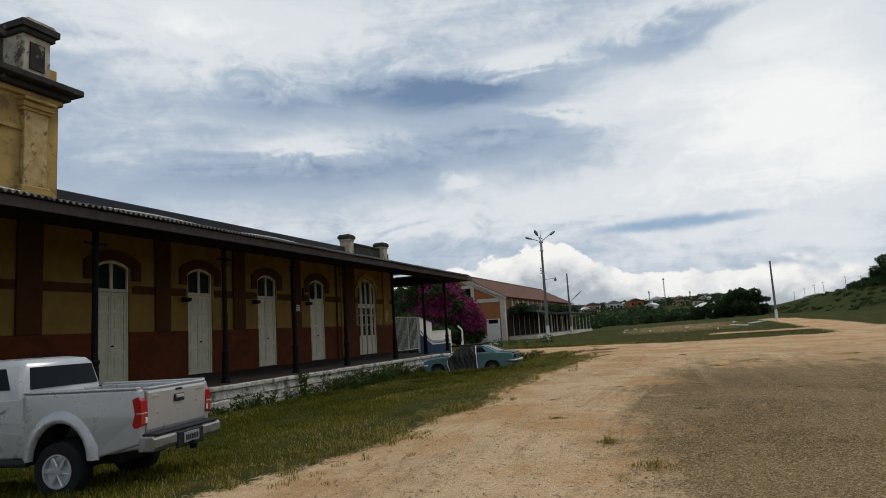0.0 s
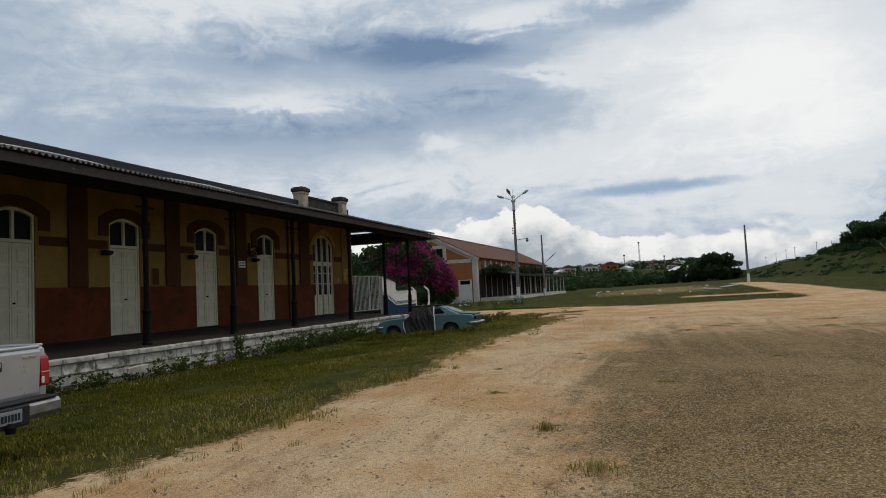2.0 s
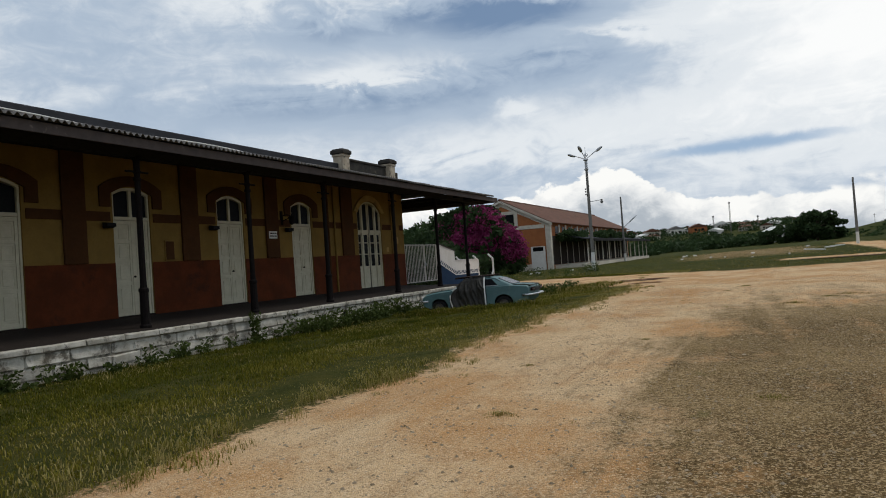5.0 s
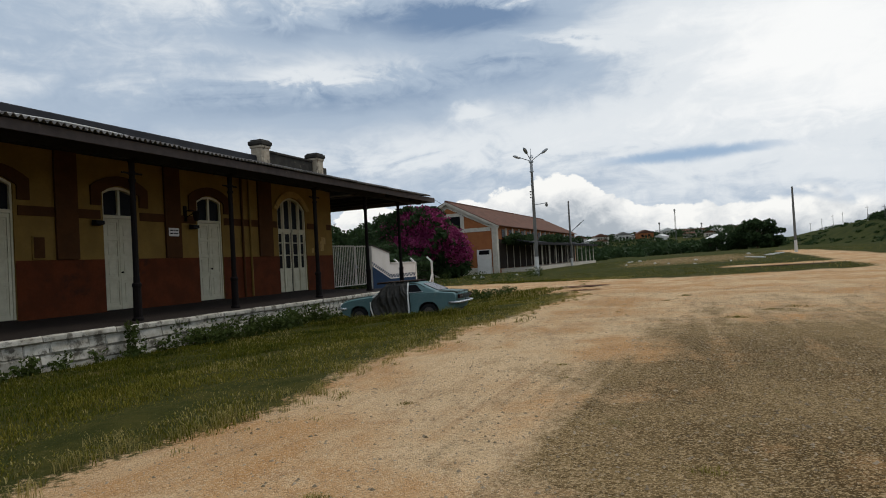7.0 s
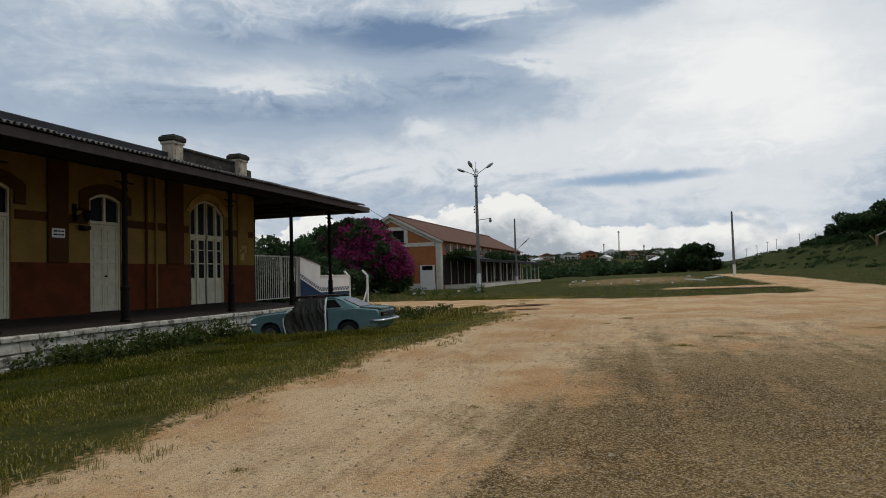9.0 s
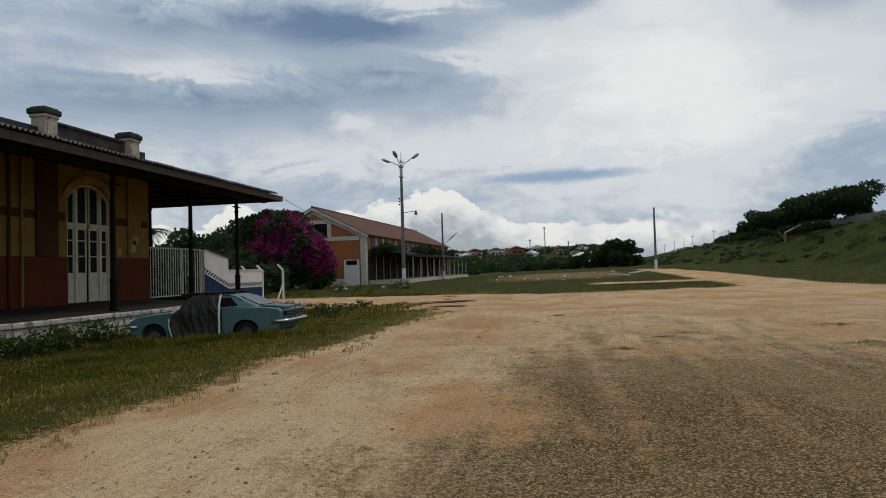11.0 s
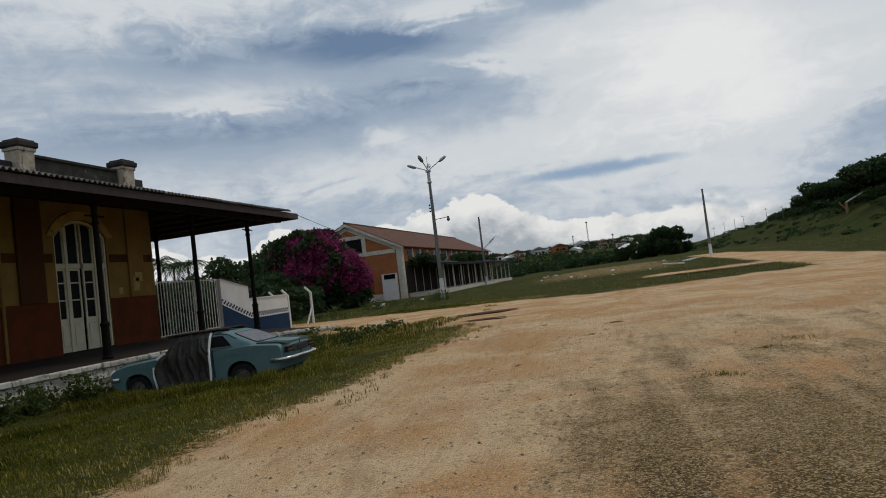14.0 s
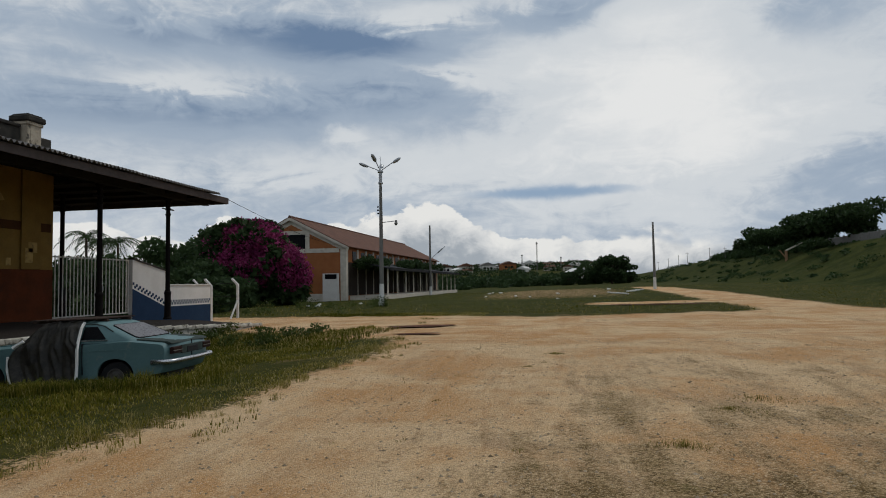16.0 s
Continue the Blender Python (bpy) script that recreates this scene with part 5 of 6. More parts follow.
    # the body sits high over the wheels
    keep = {o for w in v.children if w.name.startswith(("wheel.", "axle")) or w.name == "wheel" for o in (w, *w.children_recursive)}
    for o in v.children_recursive:
        if o in keep:
            continue
        upper = o.name.startswith(("cab", "rear_window", "windscreen", "side_window"))
        low = o.name.startswith(("rear_bumper", "bumper_", "number_plate", "plate_mark", "tow_ball"))
        for p in o.data.vertices:
            p.co.z = 1.38 + (p.co.z - 1.16) * 0.93 if upper else p.co.z * 1.135 + 0.07 + (0.06 if low else 0.0)
            if upper:
                p.co.x += 0.26
            else:
                p.co.y *= 0.97


pickup()


CAR = pose(-2.92, 20.62, -0.34, 0, 1.4, 184) @ Matrix.Diagonal((1.10, 1.08, 1.01, 1.0))


def lofted(pts, half, crown, pull, steps=7):
    """A car body from its side outline: slices across the width, rounded over towards the sides."""
    bm = bmesh.new()
    cx = sum(p[0] for p in pts) / len(pts)
    lo, hi = min(p[0] for p in pts), max(p[0] for p in pts)
    loops = []
    for i in range(-steps, steps + 1):
        y = half * math.sin(math.pi / 2 * i / steps)
        f = abs(y) / half
        row = []
        for x, z in pts:
            end = max((x - hi) / (hi - cx), (lo - x) / (cx - lo)) + 1.0
            inward = pull * f ** 3 * max(0.0, end - 0.72) / 0.28
            up = max(0.0, min(1.0, (z - 0.55) / 0.25))
            side = 1.0 - (0.075 * max(0.0, z - 0.62) + 0.13 * max(0.0, 0.48 - z)) * f
            row.append(bm.verts.new((x - math.copysign(inward, x - cx), y * side, z - crown * f ** 5 * up)))
        loops.append(row)
    n = len(pts)
    for a, b in zip(loops, loops[1:]):
        for j in range(n):
            bm.faces.new((a[j], a[(j + 1) % n], b[(j + 1) % n], b[j]))
    bm.faces.new(loops[0])
    bm.faces.new(loops[-1][::-1])
    return bm


def old_sedan():
    v = thing("old_sedan", 0, 0, 0, "abandoned faded teal sedan half covered with a black sheet", "car")
    v.matrix_basis = CAR
    A, R, ZC = (-1.08, 1.36), 0.345, 0.31
    top = [(-2.00, 0.34), (-2.05, 0.42), (-2.085, 0.56), (-2.10, 0.72), (-2.09, 0.83), (-2.055, 0.895), (-1.99, 0.925), (-1.70, 0.955), (-1.40, 0.985), (-1.15, 0.995), (-0.8, 0.965),
           (-0.3, 0.945), (0.3, 0.94), (0.82, 0.945), (1.3, 0.915), (1.7, 0.87), (1.95, 0.81), (2.06, 0.74), (2.09, 0.62), (2.07, 0.48), (2.02, 0.36)]
    body = soften(part("body", lofted(side_profile(top, A, R, ZC, 0.24), 0.775, 0.055, 0.10), "teal", v))
    deck = [(-2.075, 0.90), (-2.05, 0.925), (-1.99, 0.948), (-1.70, 0.980), (-1.42, 1.006), (-1.42, 0.96), (-2.0, 0.88)]
    part("boot_lid", shell(deck, -0.66, 0.66, lambda c: Vector((c.x, c.y, c.z - 0.02 * (abs(c.y) / 0.6) ** 3)), 0.008), "tealdull", v, "dull bleached boot lid")
    part("boot_shut_line", abox(-2.107, -2.095, -0.006, 0.006, 0.58, 0.90), "blackplastic", v)
    part("bonnet", shell([(0.86, 0.955), (1.3, 0.925), (1.9, 0.832), (1.9, 0.80), (0.86, 0.93)], -0.58, 0.58, None, 0.006), "teal", v)
    # cabin: rounded rings from the waist to the roof
    bm = bmesh.new()
    rings = []
    for z, xr, xf, hw, rr in ((0.93, -1.46, 0.92, 0.715, 0.16), (1.00, -1.36, 0.78, 0.70, 0.16), (1.13, -1.10, 0.52, 0.645, 0.15), (1.25, -0.86, 0.29, 0.59, 0.14), (1.31, -0.70, 0.16, 0.545, 0.14), (1.345, -0.50, -0.02, 0.44, 0.14), (1.355, -0.38, -0.12, 0.30, 0.12)):
        ring = []
        for ex, ey, a0 in ((xf, hw, 0), (xr, hw, 90), (xr, -hw, 180), (xf, -hw, 270)):
            mx, my = ex - math.copysign(rr, ex - (xr + xf) / 2), ey - math.copysign(rr, ey)
            for k2 in range(5):
                t = radians(a0 + 22.5 * k2)
                ring.append(bm.verts.new((mx + rr * math.cos(t), my + rr * math.sin(t), z)))
        rings.append(ring)
    n = len(rings[0])
    for a, b in zip(rings, rings[1:]):
        for i in range(n):
            bm.faces.new((a[i], a[(i + 1) % n], b[(i + 1) % n], b[i]))
    bm.faces.new(rings[-1])
    bm.faces.new(rings[0][::-1])
    soften(part("cabin", bm, "teal", v), 50)

    def quad(name, pts, mat, lab, th=0.01, parent=v):
        b2 = bmesh.new()
        q = [Vector(p) for p in pts]
        nrm = (q[1] - q[0]).cross(q[2] - q[0]).normalized() * th
        lo2 = [b2.verts.new(p - nrm) for p in q]
        hi2 = [b2.verts.new(p + nrm) for p in q]
        n2 = len(q)
        for i in range(n2):
            b2.faces.new((lo2[i], lo2[(i + 1) % n2], hi2[(i + 1) % n2], hi2[i]))
        b2.faces.new(lo2[::-1])
        b2.faces.new(hi2)
        return part(name, b2, mat, parent, lab)
    rear = [(-1.372, -0.50, 0.995), (-1.385, 0.0, 0.988), (-1.372, 0.50, 0.995), (-1.34, 0.55, 1.015), (-0.885, 0.475, 1.24), (-0.86, 0.43, 1.252), (-0.86, -0.43, 1.252), (-0.885, -0.475, 1.24), (-1.34, -0.55, 1.015)]
    rw = quad("rear_window", rear, "dustglass", "dusty grey rear window", 0.012)
    tube_pts = [Vector(p) for p in rear + rear[:1]]
    part("rubber_seal", tube(bmesh.new(), tube_pts, 0.016, 5), "rubber", rw)
    quad("windscreen", [(0.80, -0.56, 0.985), (0.80, 0.56, 0.985), (0.29, 0.47, 1.25), (0.29, -0.47, 1.25)], "glass", "dark windscreen", 0.014)
    for s in (-1, 1):
        quad("quarter_window", [(-0.88, s * 0.703, 1.0), (-0.42, s * 0.703, 1.0), (-0.42, s * 0.598, 1.235), (-0.66, s * 0.598, 1.235), (-0.78, s * 0.655, 1.11)], "glass", "dark quarter window", 0.014)
        quad("door_window", [(-0.36, s * 0.703, 1.0), (0.5, s * 0.703, 1.0), (0.16, s * 0.598, 1.235), (-0.36, s * 0.598, 1.235)], "glass", "dark door window", 0.014)
        part("window_trim", tube(bmesh.new(), [(-0.92, s * 0.72, 0.985), (-0.4, s * 0.722, 0.982), (0.55, s * 0.722, 0.982)], 0.011, 5), "chrome", v)
        part("gutter", tube(bmesh.new(), [(-0.98, s * 0.64, 1.13), (-0.78, s * 0.585, 1.245), (-0.6, s * 0.565, 1.29), (0.1, s * 0.565, 1.29), (0.3, s * 0.60, 1.22)], 0.013, 5), "tealdull", v)
        part("door_seam", abox(-0.475, -0.463, *sorted((s * 0.745, s * 0.781)), 0.34, 0.93), "blackplastic", v)
        part("waist_crease", tube(bmesh.new(), [(-2.0, s * 0.70, 0.80), (-1.6, s * 0.752, 0.80), (-1.0, s * 0.772, 0.79), (0.0, s * 0.775, 0.775), (1.4, s * 0.765, 0.755)], 0.008, 4), "teal", body)
        part("sill", abox(-0.72, 0.98, *sorted((s * 0.70, s * 0.752)), 0.20, 0.27, 0.015), "blackplastic", v, "dark rusted sill")
        tl = part("tail_light", shell([(-2.125, 0.685), (-2.13, 0.80), (-2.09, 0.815), (-2.05, 0.80), (-2.05, 0.68)], *sorted((s * 0.40, s * 0.69)), None, 0.01), "dulllens", v, "dull brown tail light")
        part("lens_trim", abox(-2.134, -2.12, *sorted((s * 0.40, s * 0.69)), 0.735, 0.747), "dullchrome", tl)
        part("headlight", rod(bmesh.new(), (2.02, s * 0.52, 0.66), (2.09, s * 0.52, 0.66), 0.095, n=16), "clearlens", v)
        for ax in A:
            wheel(v, ax, s * 0.67, 0.28, 0.285, 0.17, 0.165, 0, "dullrim")
            lip = bmesh.new()
            tube(lip, [(ax + (R + 0.004) * math.cos(t), s * 0.748, ZC + (R + 0.004) * math.sin(t)) for t in np.linspace(-0.15, math.pi + 0.15, 15)], 0.014, 6)
            part("arch_lip", lip, "teal", body, smooth=True)
            well = bmesh.new()
            for t0, t1 in zip(np.linspace(-0.2, math.pi + 0.2, 13), np.linspace(-0.2, math.pi + 0.2, 13)[1:]):
                well.faces.new([well.verts.new((ax + (R - 0.012) * math.cos(t), yy, ZC + (R - 0.012) * math.sin(t))) for t, yy in ((t0, s * 0.3), (t1, s * 0.3), (t1, s * 0.742), (t0, s * 0.742))])
            bmesh.ops.remove_doubles(well, verts=well.verts, dist=0.001)
            part("wheel_well", well, "blackplastic", v, "black wheel-arch lining")
    for x, nm in ((-1, "rear_bumper"), (1, "front_bumper")):
        bar = [(x * (2.02 - 0.25), -0.80, 0.55), (x * 2.08, -0.77, 0.55), (x * 2.155, -0.62, 0.55), (x * 2.175, 0.0, 0.55), (x * 2.155, 0.62, 0.55), (x * 2.08, 0.77, 0.55), (x * (2.02 - 0.25), 0.80, 0.55)]
        bm = tube(bmesh.new(), bar, 0.045, 8)
        part(nm, bm, "chrome", v, "spotted chrome bumper", smooth=True)
    part("rear_panel", abox(-2.118, -2.09, -0.39, 0.39, 0.66, 0.82, 0.006), "tealdull", v, "dull dark rear panel")
    part("number_plate", abox(-2.126, -2.116, -0.2, 0.2, 0.67, 0.78, 0.004), "blackplastic", v)
    part("underbody", abox(-1.9, 1.9, -0.5, 0.5, 0.2, 0.5, 0.02), "blackplastic", v)
    return v


M["dulllens"] = surface("dull_lens", (0.028, 0.011, 0.008), (0.020, 0.010, 0.008), 0.6, 8.0, 0.5)
M["dustglass"] = surface("dusty_glass", (0.16, 0.15, 0.15), (0.11, 0.10, 0.10), 0.3, 3.0, 0.7, None, 0.6, 1.0, 0.0)
old_sedan()

# the sheet over the car's door, hanging from the roof to the grass


def tarp():
    bm = bmesh.new()
    nu, nv = 60, 44
    grid = []
    for i in range(nu + 1):
        u = i / nu
        row = []
        for j in range(nv + 1):
            w = j / nv
            # over the roof, down the window, the door, out to the ground
            path = [(0.05, 1.37), (0.50, 1.345), (0.62, 1.24), (0.735, 1.0), (0.80, 0.85), (0.83, 0.5), (0.92, 0.1)]
            f = w * (len(path) - 1)
            a = min(len(path) - 2, int(f))
            y = lerp(path[a][0], path[a + 1][0], f - a)
            z = lerp(path[a][1], path[a + 1][1], f - a)
            x0 = -0.36 - 0.12 * w
            x1 = lerp(0.22, 0.92, min(1.0, w * 1.25)) - 0.30 * max(0, w - 0.75)
            x = lerp(x0, x1, u)
            fold = 0.12 * noise.noise((u * 5 + w * 2.5, w * 1.3, 3)) + 0.055 * noise.noise((u * 11 + w * 7, w * 2.6, 8)) + 0.035 * noise.noise((u * 22 + w * 12, w * 7, 1))
            drop = max(0.0, x - 0.25 - (1.3 - z) * 0.9) * 0.25
            row.append(bm.verts.new((x, y + 0.03 + abs(fold) * (0.4 + w), z - drop + 0.3 * fold + 0.012)))
        grid.append(row)
    for i in range(nu):
        for j in range(nv):
            bm.faces.new((grid[i][j], grid[i + 1][j], grid[i + 1][j + 1], grid[i][j + 1]))
    bmesh.ops.recalc_face_normals(bm, faces=bm.faces)
    bmesh.ops.solidify(bm, geom=bm.faces, thickness=0.006)
    e = tagged(new("plastic_sheet"), "wrinkled black plastic sheet draped over the car's side", "sheet")
    e.matrix_basis = CAR
    part("sheet", bm, "plastic_sheet", e, smooth=True)
    bm = bmesh.new()
    pts = [(-0.38, 0.56, 1.33), (-0.40, 0.68, 1.22), (-0.42, 0.80, 0.98), (-0.44, 0.865, 0.84), (-0.46, 0.90, 0.5), (-0.48, 0.97, 0.16)]
    tube(bm, pts, 0.026, 5)
    part("edge_strip", bm, "limewash", e, "white edge strip")
    bm = bmesh.new()
    pts = [(0.62, 0.80, 1.02), (0.78, 0.86, 0.90)]
    tube(bm, pts, 0.035, 5)
    part("upper_strip", bm, "limewash", e, "white edge strip")
    bm = bmesh.new()
    pts = [(0.86, 0.88, 0.74), (0.84, 0.92, 0.5), (0.74, 0.97, 0.2)]
    tube(bm, pts, 0.024, 5)
    part("edge_strip", bm, "limewash", e, "white edge strip")


tarp()
rb = tagged(new("roof_boards"), "rotten dark boards lying across the car roof", "boards")
rb.matrix_basis = CAR @ pose(0, 0, 1.33)
for i in range(7):
    part("board", box(bmesh.new(), -0.62 + i * 0.19, -0.47 + i * 0.19, -0.62, 0.58, 0.05, 0.075, 0.004, Matrix.Rotation(radians(rng.uniform(-4, 4)), 4, "Z")), "weatherboard", rb)
for y in (-0.4, 0.3):
    part("batten", abox(-0.66, 0.82, y - 0.03, y + 0.03, 0.0, 0.05, 0.004), "weatherboard", rb)


# ---- plants ----
def quads_mesh(name, centers, sizes, mats, idx, seed, stretch=1.6):
    """Many small leaf quads, each turned at random."""
    r = np.random.RandomState(seed)
    n = len(centers)
    u = r.normal(size=(n, 3))
    u /= np.linalg.norm(u, axis=1)[:, None]
    w = r.normal(size=(n, 3))
    w -= (w * u).sum(1)[:, None] * u
    w /= np.linalg.norm(w, axis=1)[:, None]
    s = np.asarray(sizes)[:, None]
    c = np.asarray(centers)
    a, b = u * s * 0.5 * stretch, w * s * 0.5
    v = np.stack([c - a, c + b * 0.8 - a * 0.1, c + a, c - b * 0.8 - a * 0.1], 1).reshape(-1, 3)
    f = np.arange(4 * n).reshape(n, 4)
    me = bpy.data.meshes.new(name)
    me.from_pydata(v.tolist(), [], f.tolist())
    for m in mats:
        me.materials.append(M[m])
    me.polygons.foreach_set("material_index", np.asarray(idx, dtype=np.int32))
    return me


def clump_points(blobs, n, seed, inner=0.55):
    r = np.random.RandomState(seed)
    vol = np.array([b[3] * b[4] * b[5] for b in blobs]) ** 0.7
    pick = r.choice(len(blobs), n, p=vol / vol.sum())
    d = r.normal(size=(n, 3))
    d /= np.linalg.norm(d, axis=1)[:, None]
    rad = inner + (1 - inner) * r.rand(n) ** 0.6
    rad *= 0.82 + 0.36 * r.rand(n)
    b = np.array(blobs)[pick]
    return b[:, :3] + d * rad[:, None] * b[:, 3:6]


def tree_blobs(h, spread, seed, low=0.3, count=16):
    r = random.Random(seed)
    out = []
    for i in range(count):
        a, q = r.uniform(0, 2 * math.pi), math.sqrt(r.random())
        t = r.uniform(low, 0.92)
        wide = spread * (1.0 - 0.75 * abs((t - 0.55) / 0.55) ** 1.6)
        s = r.uniform(0.26, 0.42) * spread
        out.append((math.cos(a) * q * wide, math.sin(a) * q * wide, h * t, s, s, s * r.uniform(0.6, 0.85)))
    return out


def tree(name, x, y, z, h, spread, seed, label, n=2600, leaf=0.55, mat="leaf_dark", low=0.3, group=""):
    t = thing(name, x, y, z, label, "tree", group)
    blobs = tree_blobs(h, spread, seed, low)
    bm = bmesh.new()
    rod(bm, (0, 0, -0.6), (0.1, 0, h * 0.3), h * 0.035, h * 0.026, 9)
    rod(bm, (0.1, 0, h * 0.3), (0.0, 0.1, h * 0.7), h * 0.026, h * 0.01, 8)
    for b in blobs[:9]:
        rod(bm, (0.08, 0.02, h * 0.28 + (b[2] - h * 0.28) * 0.3), b[:3], h * 0.014, h * 0.004, 6)
    part("trunk", bm, "bark", t)
    c = clump_points(blobs, n, seed)
    r = np.random.RandomState(seed + 1)
    crown = new("crown", quads_mesh("crown", c, leaf * (0.6 + 0.8 * r.rand(n)), [mat], np.zeros(n), seed + 2))
    crown.parent = t
    return t


def bougainvillea():
    t = thing("bougainvillea", -22.2, 66.0, gz(-22, 66), "large bougainvillea in magenta bloom with dark foliage", "tree")
    blobs = [(0.6, -0.4, 6.0, 2.9, 2.4, 2.0), (-1.6, 0.3, 6.2, 2.4, 2.2, 1.9), (2.9, -0.6, 4.3, 2.5, 2.2, 1.7), (3.9, -0.3, 3.0, 2.1, 2.0, 1.6), (1.4, -1.2, 3.6, 2.7, 2.0, 1.9), (-0.6, -0.8, 4.3, 2.6, 2.0, 1.9),
             (4.6, -0.2, 2.4, 1.3, 1.3, 1.2), (-2.9, 0, 4.6, 1.9, 1.8, 1.7), (-3.4, -0.4, 5.6, 1.6, 1.5, 1.3), (-2.2, -0.8, 3.2, 1.8, 1.5, 1.4), (0.2, 0.2, 7.5, 1.3, 1.2, 0.9)]
    rb2 = random.Random(31)
    for i in range(26):
        t2 = rb2.uniform(-4.2, 4.4)
        blobs.append((t2, rb2.uniform(-1.2, 0.6), 7.4 - 0.16 * (t2 + 0.4) ** 2 + rb2.uniform(-0.2, 0.9), rb2.uniform(0.25, 0.55), 0.4, rb2.uniform(0.3, 0.8)))
    n = 30000
    c = clump_points(blobs, n, 5, 0.7)
    r = np.random.RandomState(6)
    # bracts lie at the outside and on the sunny top; leaves within and below
    nz = np.array([noise.noise((p[0] * 0.55, p[1] * 0.55, p[2] * 0.55)) for p in c])
    nz += 0.5 * np.array([noise.noise((p[0] * 1.7, p[1] * 1.7, p[2] * 1.7 + 9)) for p in c])
    bloom = (1.6 * nz + 0.45 * r.rand(n) + 0.10 * (c[:, 0]) * 0.5 + 0.04 * (c[:, 2] - 3.5)) > 0.20
    bloom &= c[:, 2] > 1.5 - 0.22 * c[:, 0] + 0.8 * r.rand(n)
    part("trunk", rod(rod(rod(bmesh.new(), (0, 0, -0.5), (0.3, 0, 2.2), 0.3, 0.2), (0.3, 0, 2.0), (2.6, -0.3, 3.6), 0.16, 0.06), (0.3, 0, 2.0), (-1.0, 0, 5.0), 0.16, 0.06), "bark", t)
    fl = c[bloom]
    o = new("blossom", quads_mesh("blossom", fl, 0.15 + 0.15 * r.rand(len(fl)), ["bract"], np.zeros(len(fl)), 7, 1.2))
    o.parent = t
    o["label"] = "dense magenta bracts"
    lf = c[~bloom]
    extra = clump_points([(-4.6, 0.5, 3.2, 2.2, 2.0, 2.6), (-3.4, 1.2, 5.6, 1.6, 1.6, 2.2), (0.5, 1.0, 7.4, 2.0, 1.5, 0.9), (2.0, 0, 1.4, 3.4, 1.6, 1.2), (-2.0, 0, 1.6, 3.0, 1.6, 1.6), (0.0, 0.2, 4.0, 3.0, 1.5, 2.6), (3.6, -0.2, 1.0, 1.9, 1.4, 1.1), (4.4, 0.3, 1.8, 1.4, 1.2, 1.4), (-5.6, 0.6, 2.0, 2.0, 1.6, 2.0)], 9500, 9)
    lf = np.concatenate([lf, extra])
    o = new("foliage", quads_mesh("foliage", lf, 0.26 + 0.26 * r.rand(len(lf)), ["leaf_dark"], np.zeros(len(lf)), 8))
    o.parent = t


bougainvillea()
tree("tree", -30.5, 74, -0.3, 8.0, 4.6, 21, "dark leafy tree behind the yard fence", 5200, 0.36, "leaf_dark", 0.15)
tree("tree", -36.0, 84, -0.3, 8.8, 5.4, 22, "broad green tree behind the station", 5200, 0.42, "leaf", 0.12)
tree("tree", -46.0, 92, -0.3, 9.6, 5.4, 23, "green tree far behind the gate", 4200, 0.48, "leaf", 0.12)
tree("shrub", -25.5, 60, -0.3, 4.2, 3.4, 24, "dark shrub under the bougainvillea", 3200, 0.3, "leaf_dark", 0.1)
tree("shrub", -20.3, 58, -0.3, 2.6, 2.4, 26, "low dark shrub behind the wire fence", 2200, 0.26, "leaf_dark", 0.1)

for i, (x, y, h, sp) in enumerate(((-15.5, 41.0, 3.0, 2.6), (-19.5, 43.5, 3.4, 3.0), (-24.0, 46.0, 3.8, 3.4), (-29.0, 50.0, 4.2, 3.8), (-17.0, 50.0, 2.6, 2.6), (-34.0, 58.0, 4.6, 4.2), (-40.0, 66.0, 5.2, 4.6))):
    tree("shrub", x, y, -0.4, h, sp, 60 + i, "dark dense shrub behind the gate and wall", 2400, 0.3, "leaf_dark", 0.06, "shrubs behind the gate")


def palm(x, y, h, seed):
    t = thing("palm_tree", x, y, -0.4, "tall palm with arching fronds behind the gate", "palm", "palms behind the gate")
    r = random.Random(seed)
    part("trunk", lathe(bmesh.new(), [(-0.3, 0.24), (1.0, 0.19), (h * 0.6, 0.15), (h - 0.2, 0.13)], 10), "bark", t)
    for i in range(19):
        az, lift = i * 2.4 + r.uniform(-0.2, 0.2), r.uniform(0.1, 1.2)
        L = r.uniform(2.8, 3.8)
        bm = bmesh.new()
        prev = None
        for k2 in range(11):
            s2 = k2 / 10
            rad = L * s2 * math.cos(lift * (1 - s2) * 0.8)
            z = h + L * (math.sin(lift) * s2 - 1.05 * s2 * s2)
            p = Vector((rad * math.cos(az), rad * math.sin(az), z))
            if prev:
                side = Vector((-math.sin(az), math.cos(az), 0))
                for sg in (-1, 1):
                    for o in (0.0, 0.5):
                        q0 = prev.lerp(p, o)
                        tip = q0 + side * sg * 0.75 * math.sin(math.pi * min(0.95, s2 + 0.05)) + (p - prev) * 0.7 + Vector((0, 0, -0.22))
                        bm.faces.new([bm.verts.new(v) for v in (q0, q0 + (p - prev) * 0.3, tip)])
                rod(bm, prev, p, 0.03, 0.02, 4)
            prev = p
        part("frond", bm, "leaf", t)


palm(-50.0, 78, 8.6, 1)
palm(-47.2, 80, 7.9, 2)
palm(-52.5, 84, 8.2, 3)

